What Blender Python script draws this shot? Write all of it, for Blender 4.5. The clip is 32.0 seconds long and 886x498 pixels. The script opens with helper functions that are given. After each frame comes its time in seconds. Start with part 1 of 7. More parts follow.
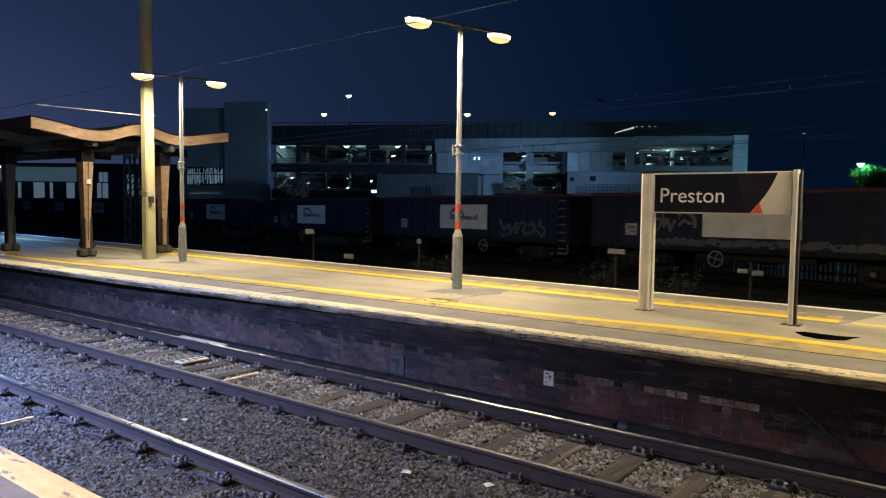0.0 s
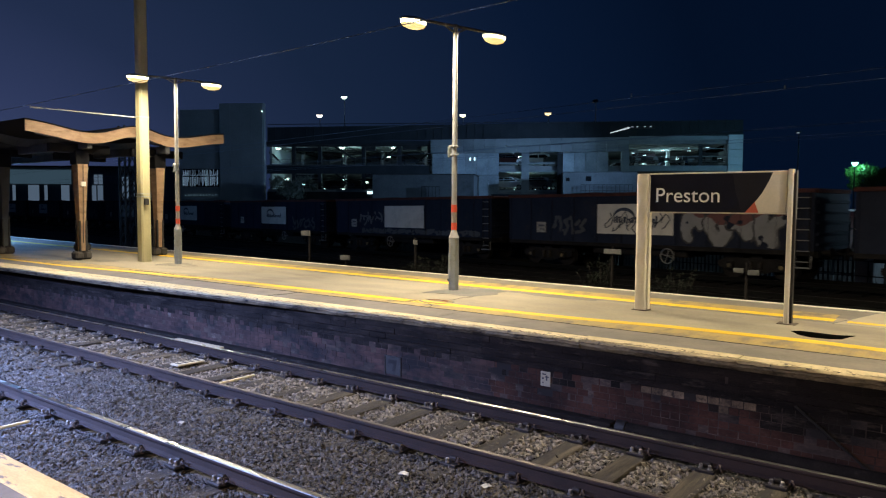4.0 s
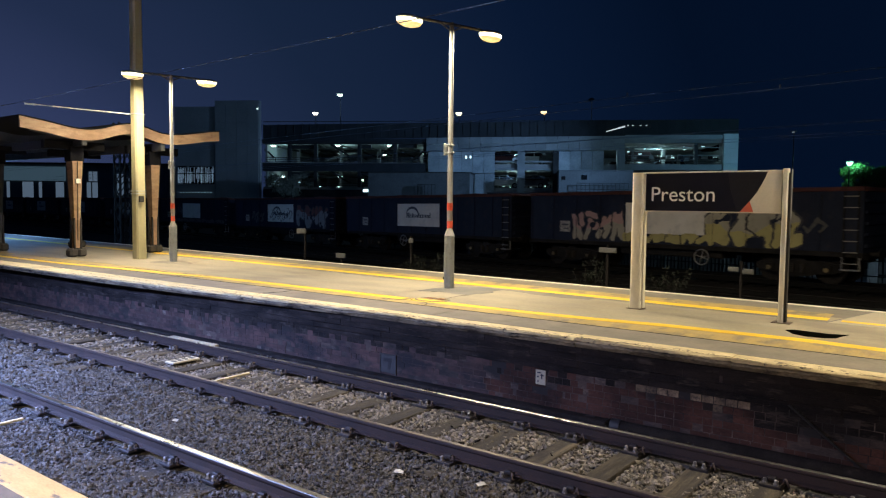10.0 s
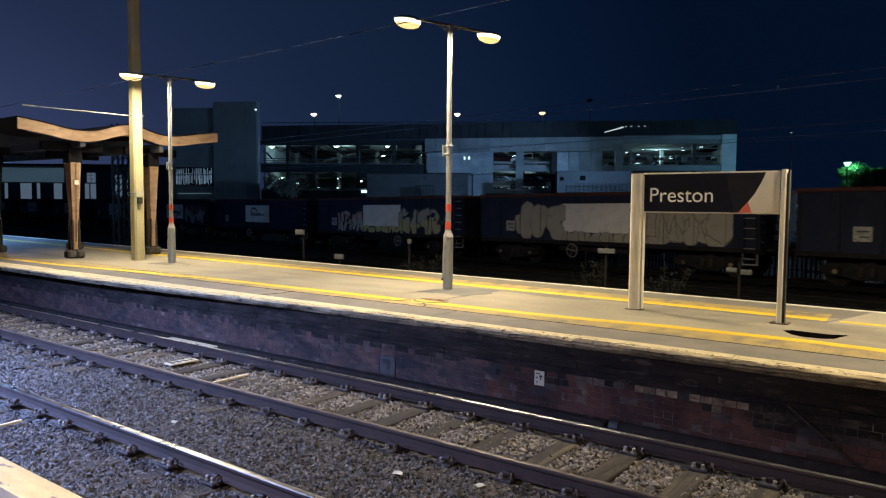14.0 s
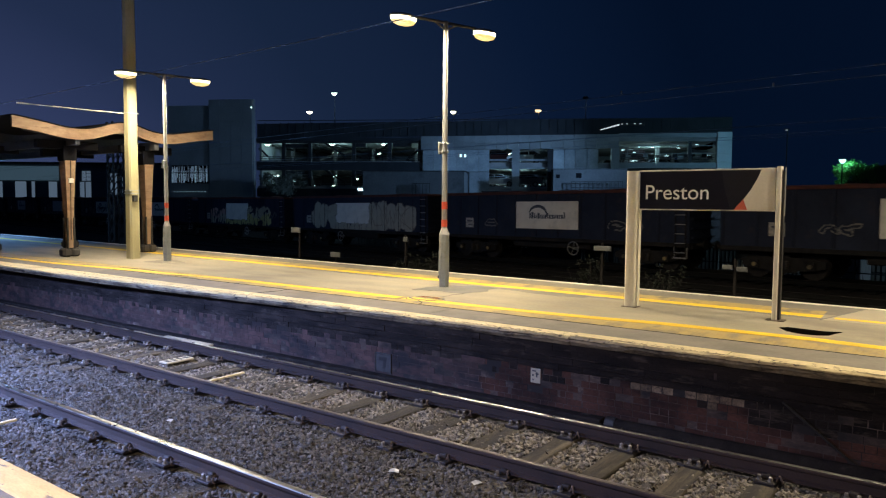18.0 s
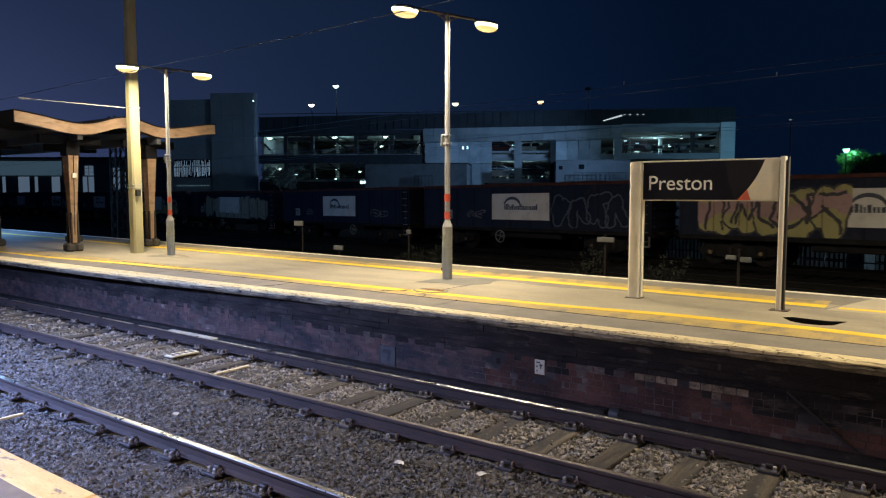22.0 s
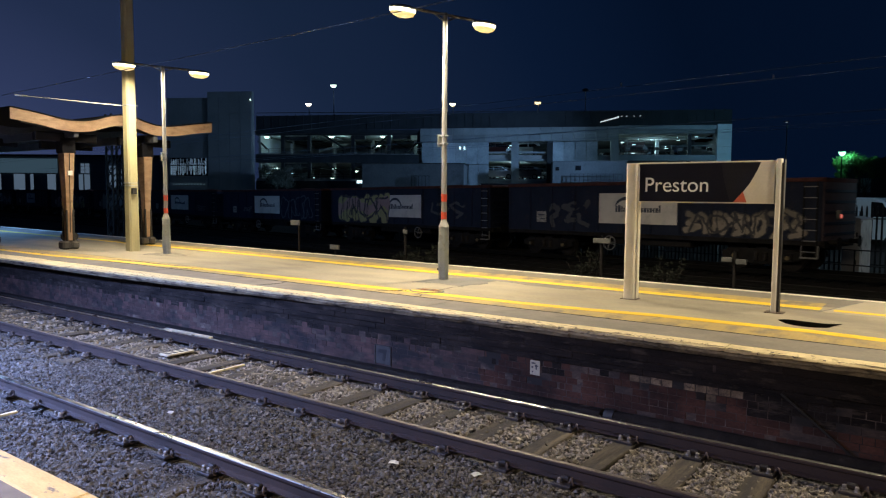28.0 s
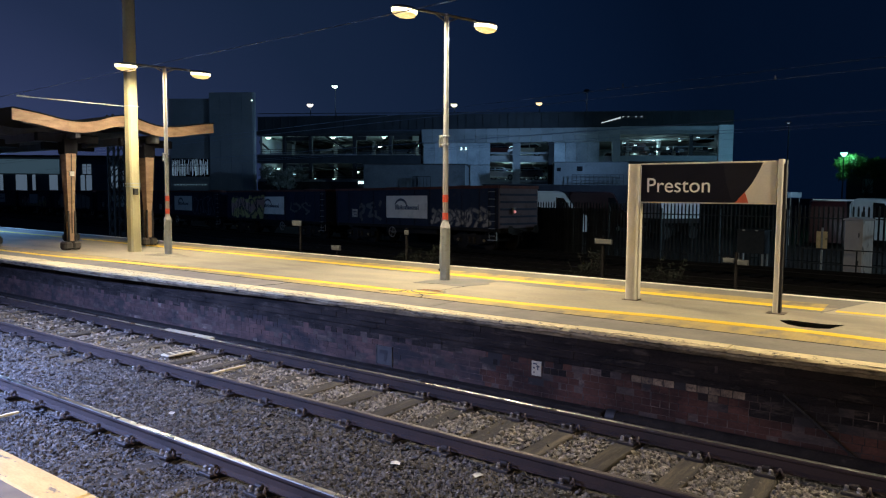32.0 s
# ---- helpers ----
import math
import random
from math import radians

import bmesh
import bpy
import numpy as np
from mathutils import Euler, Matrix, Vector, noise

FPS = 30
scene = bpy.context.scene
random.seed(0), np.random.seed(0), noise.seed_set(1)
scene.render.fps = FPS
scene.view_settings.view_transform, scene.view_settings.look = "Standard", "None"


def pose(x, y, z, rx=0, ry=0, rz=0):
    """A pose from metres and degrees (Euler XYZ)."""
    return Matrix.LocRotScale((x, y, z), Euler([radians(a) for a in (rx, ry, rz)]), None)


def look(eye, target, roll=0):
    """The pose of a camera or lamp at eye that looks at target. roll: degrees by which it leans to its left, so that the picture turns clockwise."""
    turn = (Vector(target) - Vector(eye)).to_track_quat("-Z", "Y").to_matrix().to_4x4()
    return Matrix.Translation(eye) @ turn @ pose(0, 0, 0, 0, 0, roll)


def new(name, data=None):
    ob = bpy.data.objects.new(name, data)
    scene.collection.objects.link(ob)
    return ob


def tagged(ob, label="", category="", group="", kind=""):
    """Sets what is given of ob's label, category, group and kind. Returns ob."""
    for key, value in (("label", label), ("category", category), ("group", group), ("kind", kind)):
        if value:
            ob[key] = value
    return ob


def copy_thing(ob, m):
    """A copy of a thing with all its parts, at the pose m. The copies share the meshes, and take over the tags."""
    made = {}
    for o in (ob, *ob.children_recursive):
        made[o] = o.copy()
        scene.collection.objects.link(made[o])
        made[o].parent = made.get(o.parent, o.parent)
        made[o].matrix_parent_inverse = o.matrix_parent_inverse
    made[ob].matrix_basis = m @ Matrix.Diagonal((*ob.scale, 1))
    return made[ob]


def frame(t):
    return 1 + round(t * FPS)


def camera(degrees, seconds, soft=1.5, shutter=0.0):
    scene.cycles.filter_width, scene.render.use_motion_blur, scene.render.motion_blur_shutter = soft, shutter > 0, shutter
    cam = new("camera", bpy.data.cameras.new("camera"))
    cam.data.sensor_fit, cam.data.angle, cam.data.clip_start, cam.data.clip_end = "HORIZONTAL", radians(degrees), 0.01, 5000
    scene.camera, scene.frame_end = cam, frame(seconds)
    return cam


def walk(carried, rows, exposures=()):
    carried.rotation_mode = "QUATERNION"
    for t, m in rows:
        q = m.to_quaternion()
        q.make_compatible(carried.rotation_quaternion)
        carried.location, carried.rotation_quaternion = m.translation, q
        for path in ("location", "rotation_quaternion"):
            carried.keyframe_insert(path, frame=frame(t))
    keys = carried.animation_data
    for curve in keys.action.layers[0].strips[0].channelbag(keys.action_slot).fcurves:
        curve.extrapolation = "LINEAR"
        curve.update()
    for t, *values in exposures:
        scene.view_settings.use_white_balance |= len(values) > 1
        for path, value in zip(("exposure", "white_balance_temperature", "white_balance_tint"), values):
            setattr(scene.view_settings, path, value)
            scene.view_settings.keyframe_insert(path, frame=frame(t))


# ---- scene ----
cam = camera(63.76, 32.0, soft=1.2, shutter=0.5)
walk(cam, [
    (0, pose(0.0044, -0.0049, 2.5654, 86.406, -0.648, 37.330)),
    (0.5, pose(0.0007, -0.0085, 2.5667, 86.429, -0.606, 37.265)),
    (1, pose(-0.0005, -0.0053, 2.5691, 86.441, -0.546, 37.226)),
    (1.5, pose(-0.0005, -0.0004, 2.5714, 86.438, -0.465, 37.212)),
    (2, pose(0.0005, -0.0008, 2.5699, 86.437, -0.414, 37.208)),
    (2.5, pose(0.0015, -0.0014, 2.5684, 86.440, -0.395, 37.196)),
    (3, pose(-0.0013, -0.0029, 2.5692, 86.448, -0.374, 37.144)),
    (3.5, pose(-0.0021, -0.0021, 2.5672, 86.468, -0.369, 37.086)),
    (5.5, pose(0.0039, 0.0011, 2.5705, 86.429, -0.449, 36.736)),
    (6, pose(0.0013, -0.0032, 2.5702, 86.422, -0.458, 36.709)),
    (6.5, pose(-0.0009, -0.0065, 2.5726, 86.403, -0.453, 36.683)),
    (7, pose(0.0003, -0.0092, 2.5717, 86.392, -0.456, 36.683)),
    (7.5, pose(-0.0001, -0.0047, 2.5688, 86.389, -0.481, 36.706)),
    (8, pose(0.0005, -0.0015, 2.5686, 86.392, -0.508, 36.723)),
    (8.5, pose(0.0003, -0.0003, 2.5712, 86.388, -0.525, 36.726)),
    (9, pose(0.0001, 0.0003, 2.5723, 86.385, -0.530, 36.714)),
    (9.5, pose(0.0003, 0.0010, 2.5723, 86.371, -0.532, 36.681)),
    (10, pose(0.0006, 0.0003, 2.5710, 86.320, -0.555, 36.664)),
    (10.5, pose(0.0008, -0.0021, 2.5694, 86.257, -0.622, 36.653)),
    (11, pose(-0.0014, -0.0027, 2.5725, 86.204, -0.663, 36.656)),
    (11.5, pose(-0.0011, -0.0022, 2.5735, 86.196, -0.660, 36.657)),
    (12, pose(0.0019, 0.0019, 2.5743, 86.216, -0.611, 36.649)),
    (12.5, pose(0.0028, 0.0025, 2.5723, 86.256, -0.544, 36.632)),
    (13, pose(0.0028, -0.0010, 2.5706, 86.308, -0.494, 36.615)),
    (13.5, pose(0.0025, 0.0013, 2.5735, 86.344, -0.472, 36.601)),
    (14, pose(0.0017, -0.0033, 2.5747, 86.390, -0.481, 36.547)),
    (14.5, pose(0.0026, -0.0084, 2.5726, 86.445, -0.482, 36.484)),
    (16.5, pose(0.0041, -0.0032, 2.5705, 86.256, -0.451, 36.256)),
    (17, pose(0.0001, 0.0043, 2.5732, 86.209, -0.420, 36.245)),
    (17.5, pose(-0.0000, 0.0061, 2.5734, 86.200, -0.409, 36.241)),
    (18, pose(0.0003, 0.0049, 2.5724, 86.215, -0.402, 36.241)),
    (18.5, pose(0.0001, 0.0025, 2.5715, 86.232, -0.397, 36.252)),
    (19, pose(0.0005, 0.0033, 2.5718, 86.236, -0.420, 36.292)),
    (19.5, pose(0.0026, -0.0010, 2.5702, 86.231, -0.472, 36.324)),
    (20, pose(0.0020, 0.0020, 2.5698, 86.178, -0.505, 36.331)),
    (20.5, pose(-0.0031, 0.0047, 2.5690, 86.070, -0.495, 36.302)),
    (21, pose(-0.0032, 0.0052, 2.5678, 85.914, -0.405, 36.304)),
    (21.5, pose(-0.0026, 0.0018, 2.5709, 85.734, -0.218, 36.353)),
    (22, pose(-0.0030, -0.0019, 2.5714, 85.599, -0.004, 36.446)),
    (22.5, pose(-0.0021, 0.0010, 2.5666, 85.553, 0.185, 36.568)),
    (23, pose(-0.0015, 0.0001, 2.5654, 85.552, 0.279, 36.670)),
    (23.5, pose(-0.0004, -0.0036, 2.5661, 85.554, 0.269, 36.697)),
    (24, pose(-0.0031, -0.0030, 2.5681, 85.539, 0.199, 36.667)),
    (24.5, pose(-0.0033, -0.0010, 2.5687, 85.523, 0.093, 36.625)),
    (25, pose(0.0002, 0.0040, 2.5687, 85.518, -0.006, 36.583)),
    (25.5, pose(0.0034, 0.0050, 2.5651, 85.540, -0.079, 36.529)),
    (27.5, pose(0.0003, 0.0019, 2.5729, 85.602, -0.387, 36.215)),
    (28, pose(-0.0008, -0.0006, 2.5719, 85.613, -0.394, 36.184)),
    (28.5, pose(0.0014, 0.0010, 2.5693, 85.629, -0.392, 36.164)),
    (29, pose(-0.0005, 0.0009, 2.5677, 85.634, -0.383, 36.129)),
    (29.5, pose(-0.0014, 0.0016, 2.5669, 85.627, -0.362, 36.117)),
    (30, pose(-0.0036, 0.0022, 2.5692, 85.609, -0.363, 36.132)),
    (30.5, pose(-0.0045, 0.0047, 2.5709, 85.604, -0.371, 36.174)),
    (31, pose(-0.0013, 0.0063, 2.5688, 85.621, -0.366, 36.228)),
    (31.5, pose(-0.0003, 0.0030, 2.5683, 85.643, -0.364, 36.271)),
    (32, pose(-0.0046, 0.0028, 2.5688, 85.671, -0.401, 36.298)),
])

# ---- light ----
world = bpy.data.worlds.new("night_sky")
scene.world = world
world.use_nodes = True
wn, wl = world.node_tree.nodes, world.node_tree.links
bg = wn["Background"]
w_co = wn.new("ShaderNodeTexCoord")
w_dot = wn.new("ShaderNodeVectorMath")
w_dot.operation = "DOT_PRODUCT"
w_dot.inputs[1].default_value = (-0.95, 0.25, -0.20)      # sky brightens this way, standing in for lens haze
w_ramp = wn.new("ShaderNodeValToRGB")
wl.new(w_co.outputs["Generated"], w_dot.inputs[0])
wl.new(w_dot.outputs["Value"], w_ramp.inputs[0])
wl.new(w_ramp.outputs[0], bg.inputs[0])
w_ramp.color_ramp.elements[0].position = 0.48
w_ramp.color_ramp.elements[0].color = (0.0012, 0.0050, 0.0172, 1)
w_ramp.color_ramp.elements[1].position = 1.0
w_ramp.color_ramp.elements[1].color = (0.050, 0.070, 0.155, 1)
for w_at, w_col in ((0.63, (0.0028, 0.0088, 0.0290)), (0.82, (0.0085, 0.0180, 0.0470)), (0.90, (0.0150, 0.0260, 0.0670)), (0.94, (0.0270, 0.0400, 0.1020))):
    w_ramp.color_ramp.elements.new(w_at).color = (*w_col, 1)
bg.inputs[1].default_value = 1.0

WARM = (1.0, 0.862, 0.61)


def lamp(name, kind, place, power, colour, size=0.3, spread=180, aim=None):
    data = bpy.data.lights.new(name, kind)
    data.energy, data.color = power, colour
    if kind == "AREA":
        data.shape, data.size, data.spread = "DISK", size, radians(spread)
    else:
        data.shadow_soft_size = size
    if kind == "SPOT":
        data.spot_size, data.spot_blend = radians(spread), 0.95
    ob = new(name, data)
    ob.location = place
    if aim is not None:
        ob.matrix_basis = look(place, aim)
    return ob


# Lamp heads over the island platform: two to a post.
LAMP_X = (-18.02, -8.44, 1.2, 10.8)
for lx, power in zip(LAMP_X, (415, 440, 330, 160)):
    for s in (-1, 1):
        lamp("platform_light", "AREA", (lx + s * 0.28, 11.55 + s * 0.96, 6.01 - 0.08 * (lx < -15)), power, WARM, 0.26, 174)
# Unseen lamps of the camera's platform; the blue one stands in for lens haze.
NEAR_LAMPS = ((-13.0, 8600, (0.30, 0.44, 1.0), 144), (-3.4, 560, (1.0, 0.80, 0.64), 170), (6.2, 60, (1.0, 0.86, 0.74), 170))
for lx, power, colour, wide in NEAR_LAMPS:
    lamp("near_unseen_light", "AREA", (lx, -1.2, 5.85), power, colour, 1.4, wide)
# Cold tubes under the canopy.
for lx in (-35.0, -42.5):
    lamp("canopy_light", "POINT", (lx, 13.3, 3.90), 1100, (0.20, 0.46, 1.0), 0.25)
# Yard lamps by the car park; one unseen spot is added to brighten the building.
lamp("yard_light", "POINT", (-8.45, 71.4, 6.45), 260, (0.20, 1.0, 0.55), 0.2)
# unseen fill for the facade and tower
lamp("yard_spot", "SPOT", (-13.4, 64.6, 8.7), 30000, (0.30, 0.56, 1.0), 0.4, 82, (-70, 47, 6.0))
lamp("yard_spot", "SPOT", (-12.2, 67.6, 8.6), 1500, (0.25, 0.60, 1.0), 0.3, 115, (-24.0, 80.0, 10.0))
lamp("yard_spot", "SPOT", (6.0, 36.0, 4.8), 12000, (0.50, 0.78, 1.0), 0.3, 128, (-10.0, 39.5, 4.6))

# ---- tools ----
class Geo:
    """Collects vertices and faces of one mesh."""

    def __init__(self):
        self.v, self.f = [], []

    def add(self, verts, faces):
        n = len(self.v)
        self.v += [tuple(p) for p in verts]
        self.f += [tuple(i + n for i in q) for q in faces]
        return self

    def box(self, x0, x1, y0, y1, z0, z1, c=0.0, m=None):
        """A box, with chamfered edges of width c."""
        if c <= 0:
            vs = [(x, y, z) for x in (x0, x1) for y in (y0, y1) for z in (z0, z1)]
            fs = [(0, 1, 3, 2), (4, 6, 7, 5), (0, 4, 5, 1), (2, 3, 7, 6), (0, 2, 6, 4), (1, 5, 7, 3)]
        else:
            vs, at = [], {}
            for i, x in enumerate((x0, x1)):
                for j, y in enumerate((y0, y1)):
                    for k, z in enumerate((z0, z1)):
                        sx, sy, sz = (c, -c)[i], (c, -c)[j], (c, -c)[k]
                        for a, p in enumerate(((x, y + sy, z + sz), (x + sx, y, z + sz), (x + sx, y + sy, z))):
                            at[i, j, k, a] = len(vs)
                            vs.append(p)
            fs = []
            for s in (0, 1):
                fs.append([at[s, j, k, 0] for j, k in ((0, 0), (0, 1), (1, 1), (1, 0))][::1 if s == 0 else -1])
                fs.append([at[i, s, k, 1] for i, k in ((0, 0), (1, 0), (1, 1), (0, 1))][::1 if s == 0 else -1])
                fs.append([at[i, j, s, 2] for i, j in ((0, 0), (0, 1), (1, 1), (1, 0))][::1 if s == 0 else -1])
            for s in (0, 1):
                for u in (0, 1):
                    up = s == u
                    q = [at[0, s, u, 1], at[1, s, u, 1], at[1, s, u, 2], at[0, s, u, 2]]
                    fs.append(q if not up else q[::-1])
                    q = [at[s, 0, u, 0], at[s, 1, u, 0], at[s, 1, u, 2], at[s, 0, u, 2]]
                    fs.append(q if up else q[::-1])
                    q = [at[s, u, 0, 0], at[s, u, 1, 0], at[s, u, 1, 1], at[s, u, 0, 1]]
                    fs.append(q if not up else q[::-1])
                    for k in (0, 1):
                        fs.append([at[s, u, k, 0], at[s, u, k, 1], at[s, u, k, 2]])
        if m is not None:
            vs = [m @ Vector(p) for p in vs]
        return self.add(vs, fs)

    def tube(self, p, q, r, r2=None, n=12, caps=True):
        """A cylinder or cone from p to q."""
        p, q = Vector(p), Vector(q)
        r2 = r if r2 is None else r2
        d = (q - p).normalized()
        a = d.orthogonal().normalized()
        b = d.cross(a)
        vs = []
        for o, rr in ((p, r), (q, r2)):
            for i in range(n):
                t = 2 * math.pi * i / n
                vs.append(o + (a * math.cos(t) + b * math.sin(t)) * rr)
        fs = [(i, (i + 1) % n, n + (i + 1) % n, n + i) for i in range(n)]
        if caps:
            fs += [tuple(range(n))[::-1], tuple(range(n, 2 * n))]
        return self.add(vs, fs)

    def sweep(self, prof, path, closed=True):
        """A profile of (side, up) points swept along level path points."""
        n = len(prof)
        vs = []
        for i, p in enumerate(path):
            a, b = Vector(path[max(i - 1, 0)]), Vector(path[min(i + 1, len(path) - 1)])
            d = (b - a).normalized()
            s = Vector((d.y, -d.x, 0)).normalized()
            for u, w in prof:
                vs.append(Vector(p) + s * u + Vector((0, 0, w)))
        fs = []
        for i in range(len(path) - 1):
            for j in range(n if closed else n - 1):
                k = (j + 1) % n
                fs.append((i * n + j, (i + 1) * n + j, (i + 1) * n + k, i * n + k))
        if closed:
            fs += [tuple(range(n)), tuple(range((len(path) - 1) * n, len(path) * n))[::-1]]
        return self.add(vs, fs)

    def wire(self, pts, r, n=6):
        """A round bar along a line of points."""
        pts = [Vector(p) for p in pts]
        vs, fs, side = [], [], None
        for i, p in enumerate(pts):
            d = (pts[min(i + 1, len(pts) - 1)] - pts[max(i - 1, 0)]).normalized()
            side = d.orthogonal() if side is None else side - d * side.dot(d)
            side.normalize()
            up = d.cross(side)
            vs += [p + (side * math.cos(q) + up * math.sin(q)) * r for q in (2 * math.pi * k / n for k in range(n))]
        for i in range(len(pts) - 1):
            fs += [(i * n + k, i * n + (k + 1) % n, (i + 1) * n + (k + 1) % n, (i + 1) * n + k) for k in range(n)]
        fs += [tuple(range(n))[::-1], tuple(range(len(vs) - n, len(vs)))]
        return self.add(vs, fs)

    def prism(self, poly, a0, a1, axis="y"):
        """A polygon in the two other axes, pulled along one axis."""
        n = len(poly)
        put = {"x": lambda u, w, a: (a, u, w), "y": lambda u, w, a: (u, a, w), "z": lambda u, w, a: (u, w, a)}[axis]
        vs = [put(u, w, a0) for u, w in poly] + [put(u, w, a1) for u, w in poly]
        fs = [(i, (i + 1) % n, n + (i + 1) % n, n + i) for i in range(n)] + [tuple(range(n))[::-1], tuple(range(n, 2 * n))]
        return self.add(vs, fs)

    def mesh(self, name, material, smooth=35):
        me = bpy.data.meshes.new(name)
        me.from_pydata(self.v, [], self.f)
        me.validate()
        bm = bmesh.new()
        bm.from_mesh(me)
        if len(bm.faces) < 60000:
            bmesh.ops.recalc_face_normals(bm, faces=bm.faces)
        bm.to_mesh(me)
        bm.free()
        me.materials.append(material)
        if smooth:
            me.shade_smooth()
            me.set_sharp_from_angle(angle=radians(smooth))
        return me


def part(name, geo, material, parent=None, label="", smooth=35, at=None):
    """Links a Geo (or a mesh) as one object, under a thing or a part."""
    me = geo if isinstance(geo, bpy.types.Mesh) else geo.mesh(name, material, smooth)
    ob = new(name, me)
    if parent is not None:
        ob.parent = parent
    if at is not None:
        ob.matrix_basis = at
    if label:
        tagged(ob, label)
    return ob


def thing(name, m, label, category, group="", kind=""):
    ob = new(name)
    ob.empty_display_size = 0.2
    ob.matrix_basis = m
    return tagged(ob, label, category, group, kind)


# ---- materials ----
def surface(name, low, high, rough=0.7, metal=0.0, scale=6.0, fine=60.0, bump=0.15, spread=(0.35, 0.65), stain=None,
            stain_scale=1.2, stain_at=(0.55, 0.7), random_=0.0, island=0.0, stretch=(1, 1, 1), rough_var=0.12, depth=0.01, spec=0.5, smear=None, smear_scale=2.6, smear_at=(0.60, 0.72)):
    """A node material: two colours mixed by coarse and fine noise, optional stains, bump from the fine noise."""
    mt = bpy.data.materials.new(name)
    mt.use_nodes = True
    n, l = mt.node_tree.nodes, mt.node_tree.links
    b = n["Principled BSDF"]
    co = n.new("ShaderNodeTexCoord")
    mp = n.new("ShaderNodeMapping")
    mp.inputs["Scale"].default_value = stretch
    if random_:
        where = n.new("ShaderNodeVectorMath")
        l.new(co.outputs["Object"], where.inputs[0])
        l.new(n.new("ShaderNodeObjectInfo").outputs["Location"], where.inputs[1])
        l.new(where.outputs[0], mp.inputs[0])
    else:
        l.new(co.outputs["Object"], mp.inputs[0])
    big, small = n.new("ShaderNodeTexNoise"), n.new("ShaderNodeTexNoise")
    big.inputs["Scale"].default_value, small.inputs["Scale"].default_value = scale, fine
    big.inputs["Detail"].default_value, small.inputs["Detail"].default_value = 4, 3
    for q in (big, small):
        l.new(mp.outputs[0], q.inputs["Vector"])
    mix = n.new("ShaderNodeMath")
    mix.operation = "MULTIPLY_ADD"
    mix.inputs[1].default_value = 0.35
    l.new(small.outputs["Fac"], mix.inputs[0])
    half = n.new("ShaderNodeMath")
    half.operation = "MULTIPLY"
    half.inputs[1].default_value = 0.65
    l.new(big.outputs["Fac"], half.inputs[0])
    l.new(half.outputs[0], mix.inputs[2])
    ramp = n.new("ShaderNodeValToRGB")
    e = ramp.color_ramp.elements
    e[0].position, e[1].position = spread
    e[0].color, e[1].color = (*low, 1), (*high, 1)
    l.new(mix.outputs[0], ramp.inputs[0])
    out = ramp.outputs[0]
    if random_ or island:
        src = n.new("ShaderNodeObjectInfo").outputs["Random"] if random_ else n.new("ShaderNodeNewGeometry").outputs["Random Per Island"]
        hsv = n.new("ShaderNodeHueSaturation")
        mr = n.new("ShaderNodeMapRange")
        k = random_ or island
        mr.inputs["To Min"].default_value, mr.inputs["To Max"].default_value = 1 - k, 1 + k
        l.new(src, mr.inputs["Value"])
        l.new(mr.outputs[0], hsv.inputs["Value"])
        l.new(out, hsv.inputs["Color"])
        out = hsv.outputs[0]
    if smear is not None:
        sm = n.new("ShaderNodeTexNoise")
        sm.inputs["Scale"].default_value, sm.inputs["Detail"].default_value = smear_scale, 8
        sm.inputs["Roughness"].default_value = 0.7
        l.new(mp.outputs[0], sm.inputs["Vector"])
        sq = n.new("ShaderNodeMapRange")
        sq.inputs["From Min"].default_value, sq.inputs["From Max"].default_value = smear_at
        sq.inputs["To Max"].default_value = 0.7
        l.new(sm.outputs["Fac"], sq.inputs["Value"])
        ms = n.new("ShaderNodeMix")
        ms.data_type = "RGBA"
        ms.inputs[7].default_value = (*smear, 1)
        l.new(sq.outputs[0], ms.inputs[0])
        l.new(out, ms.inputs[6])
        out = ms.outputs[2]
    if stain is not None:
        st = n.new("ShaderNodeTexNoise")
        st.inputs["Scale"].default_value, st.inputs["Detail"].default_value = stain_scale, 6
        st.inputs["Roughness"].default_value = 0.65
        l.new(mp.outputs[0], st.inputs["Vector"])
        sr = n.new("ShaderNodeMapRange")
        sr.inputs["From Min"].default_value, sr.inputs["From Max"].default_value = stain_at
        l.new(st.outputs["Fac"], sr.inputs["Value"])
        mx = n.new("ShaderNodeMix")
        mx.data_type = "RGBA"
        mx.inputs[7].default_value = (*stain, 1)
        l.new(sr.outputs[0], mx.inputs[0])
        l.new(out, mx.inputs[6])
        out = mx.outputs[2]
    l.new(out, b.inputs["Base Color"])
    rr = n.new("ShaderNodeMapRange")
    rr.inputs["To Min"].default_value = max(rough - rough_var, 0.03)
    rr.inputs["To Max"].default_value = min(rough + rough_var, 1.0)
    l.new(big.outputs["Fac"], rr.inputs["Value"])
    l.new(rr.outputs[0], b.inputs["Roughness"])
    b.inputs["Metallic"].default_value = metal
    b.inputs["Specular IOR Level"].default_value = spec
    if bump:
        bp = n.new("ShaderNodeBump")
        bp.inputs["Strength"].default_value, bp.inputs["Distance"].default_value = bump, depth
        l.new(mix.outputs[0], bp.inputs["Height"])
        l.new(bp.outputs[0], b.inputs["Normal"])
    return mt


def glow(name, colour, strength):
    mt = bpy.data.materials.new(name)
    mt.use_nodes = True
    b = mt.node_tree.nodes["Principled BSDF"]
    b.inputs["Base Color"].default_value = (0.8, 0.8, 0.8, 1)
    b.inputs["Emission Color"].default_value = (*colour, 1)
    b.inputs["Emission Strength"].default_value = strength
    return mt


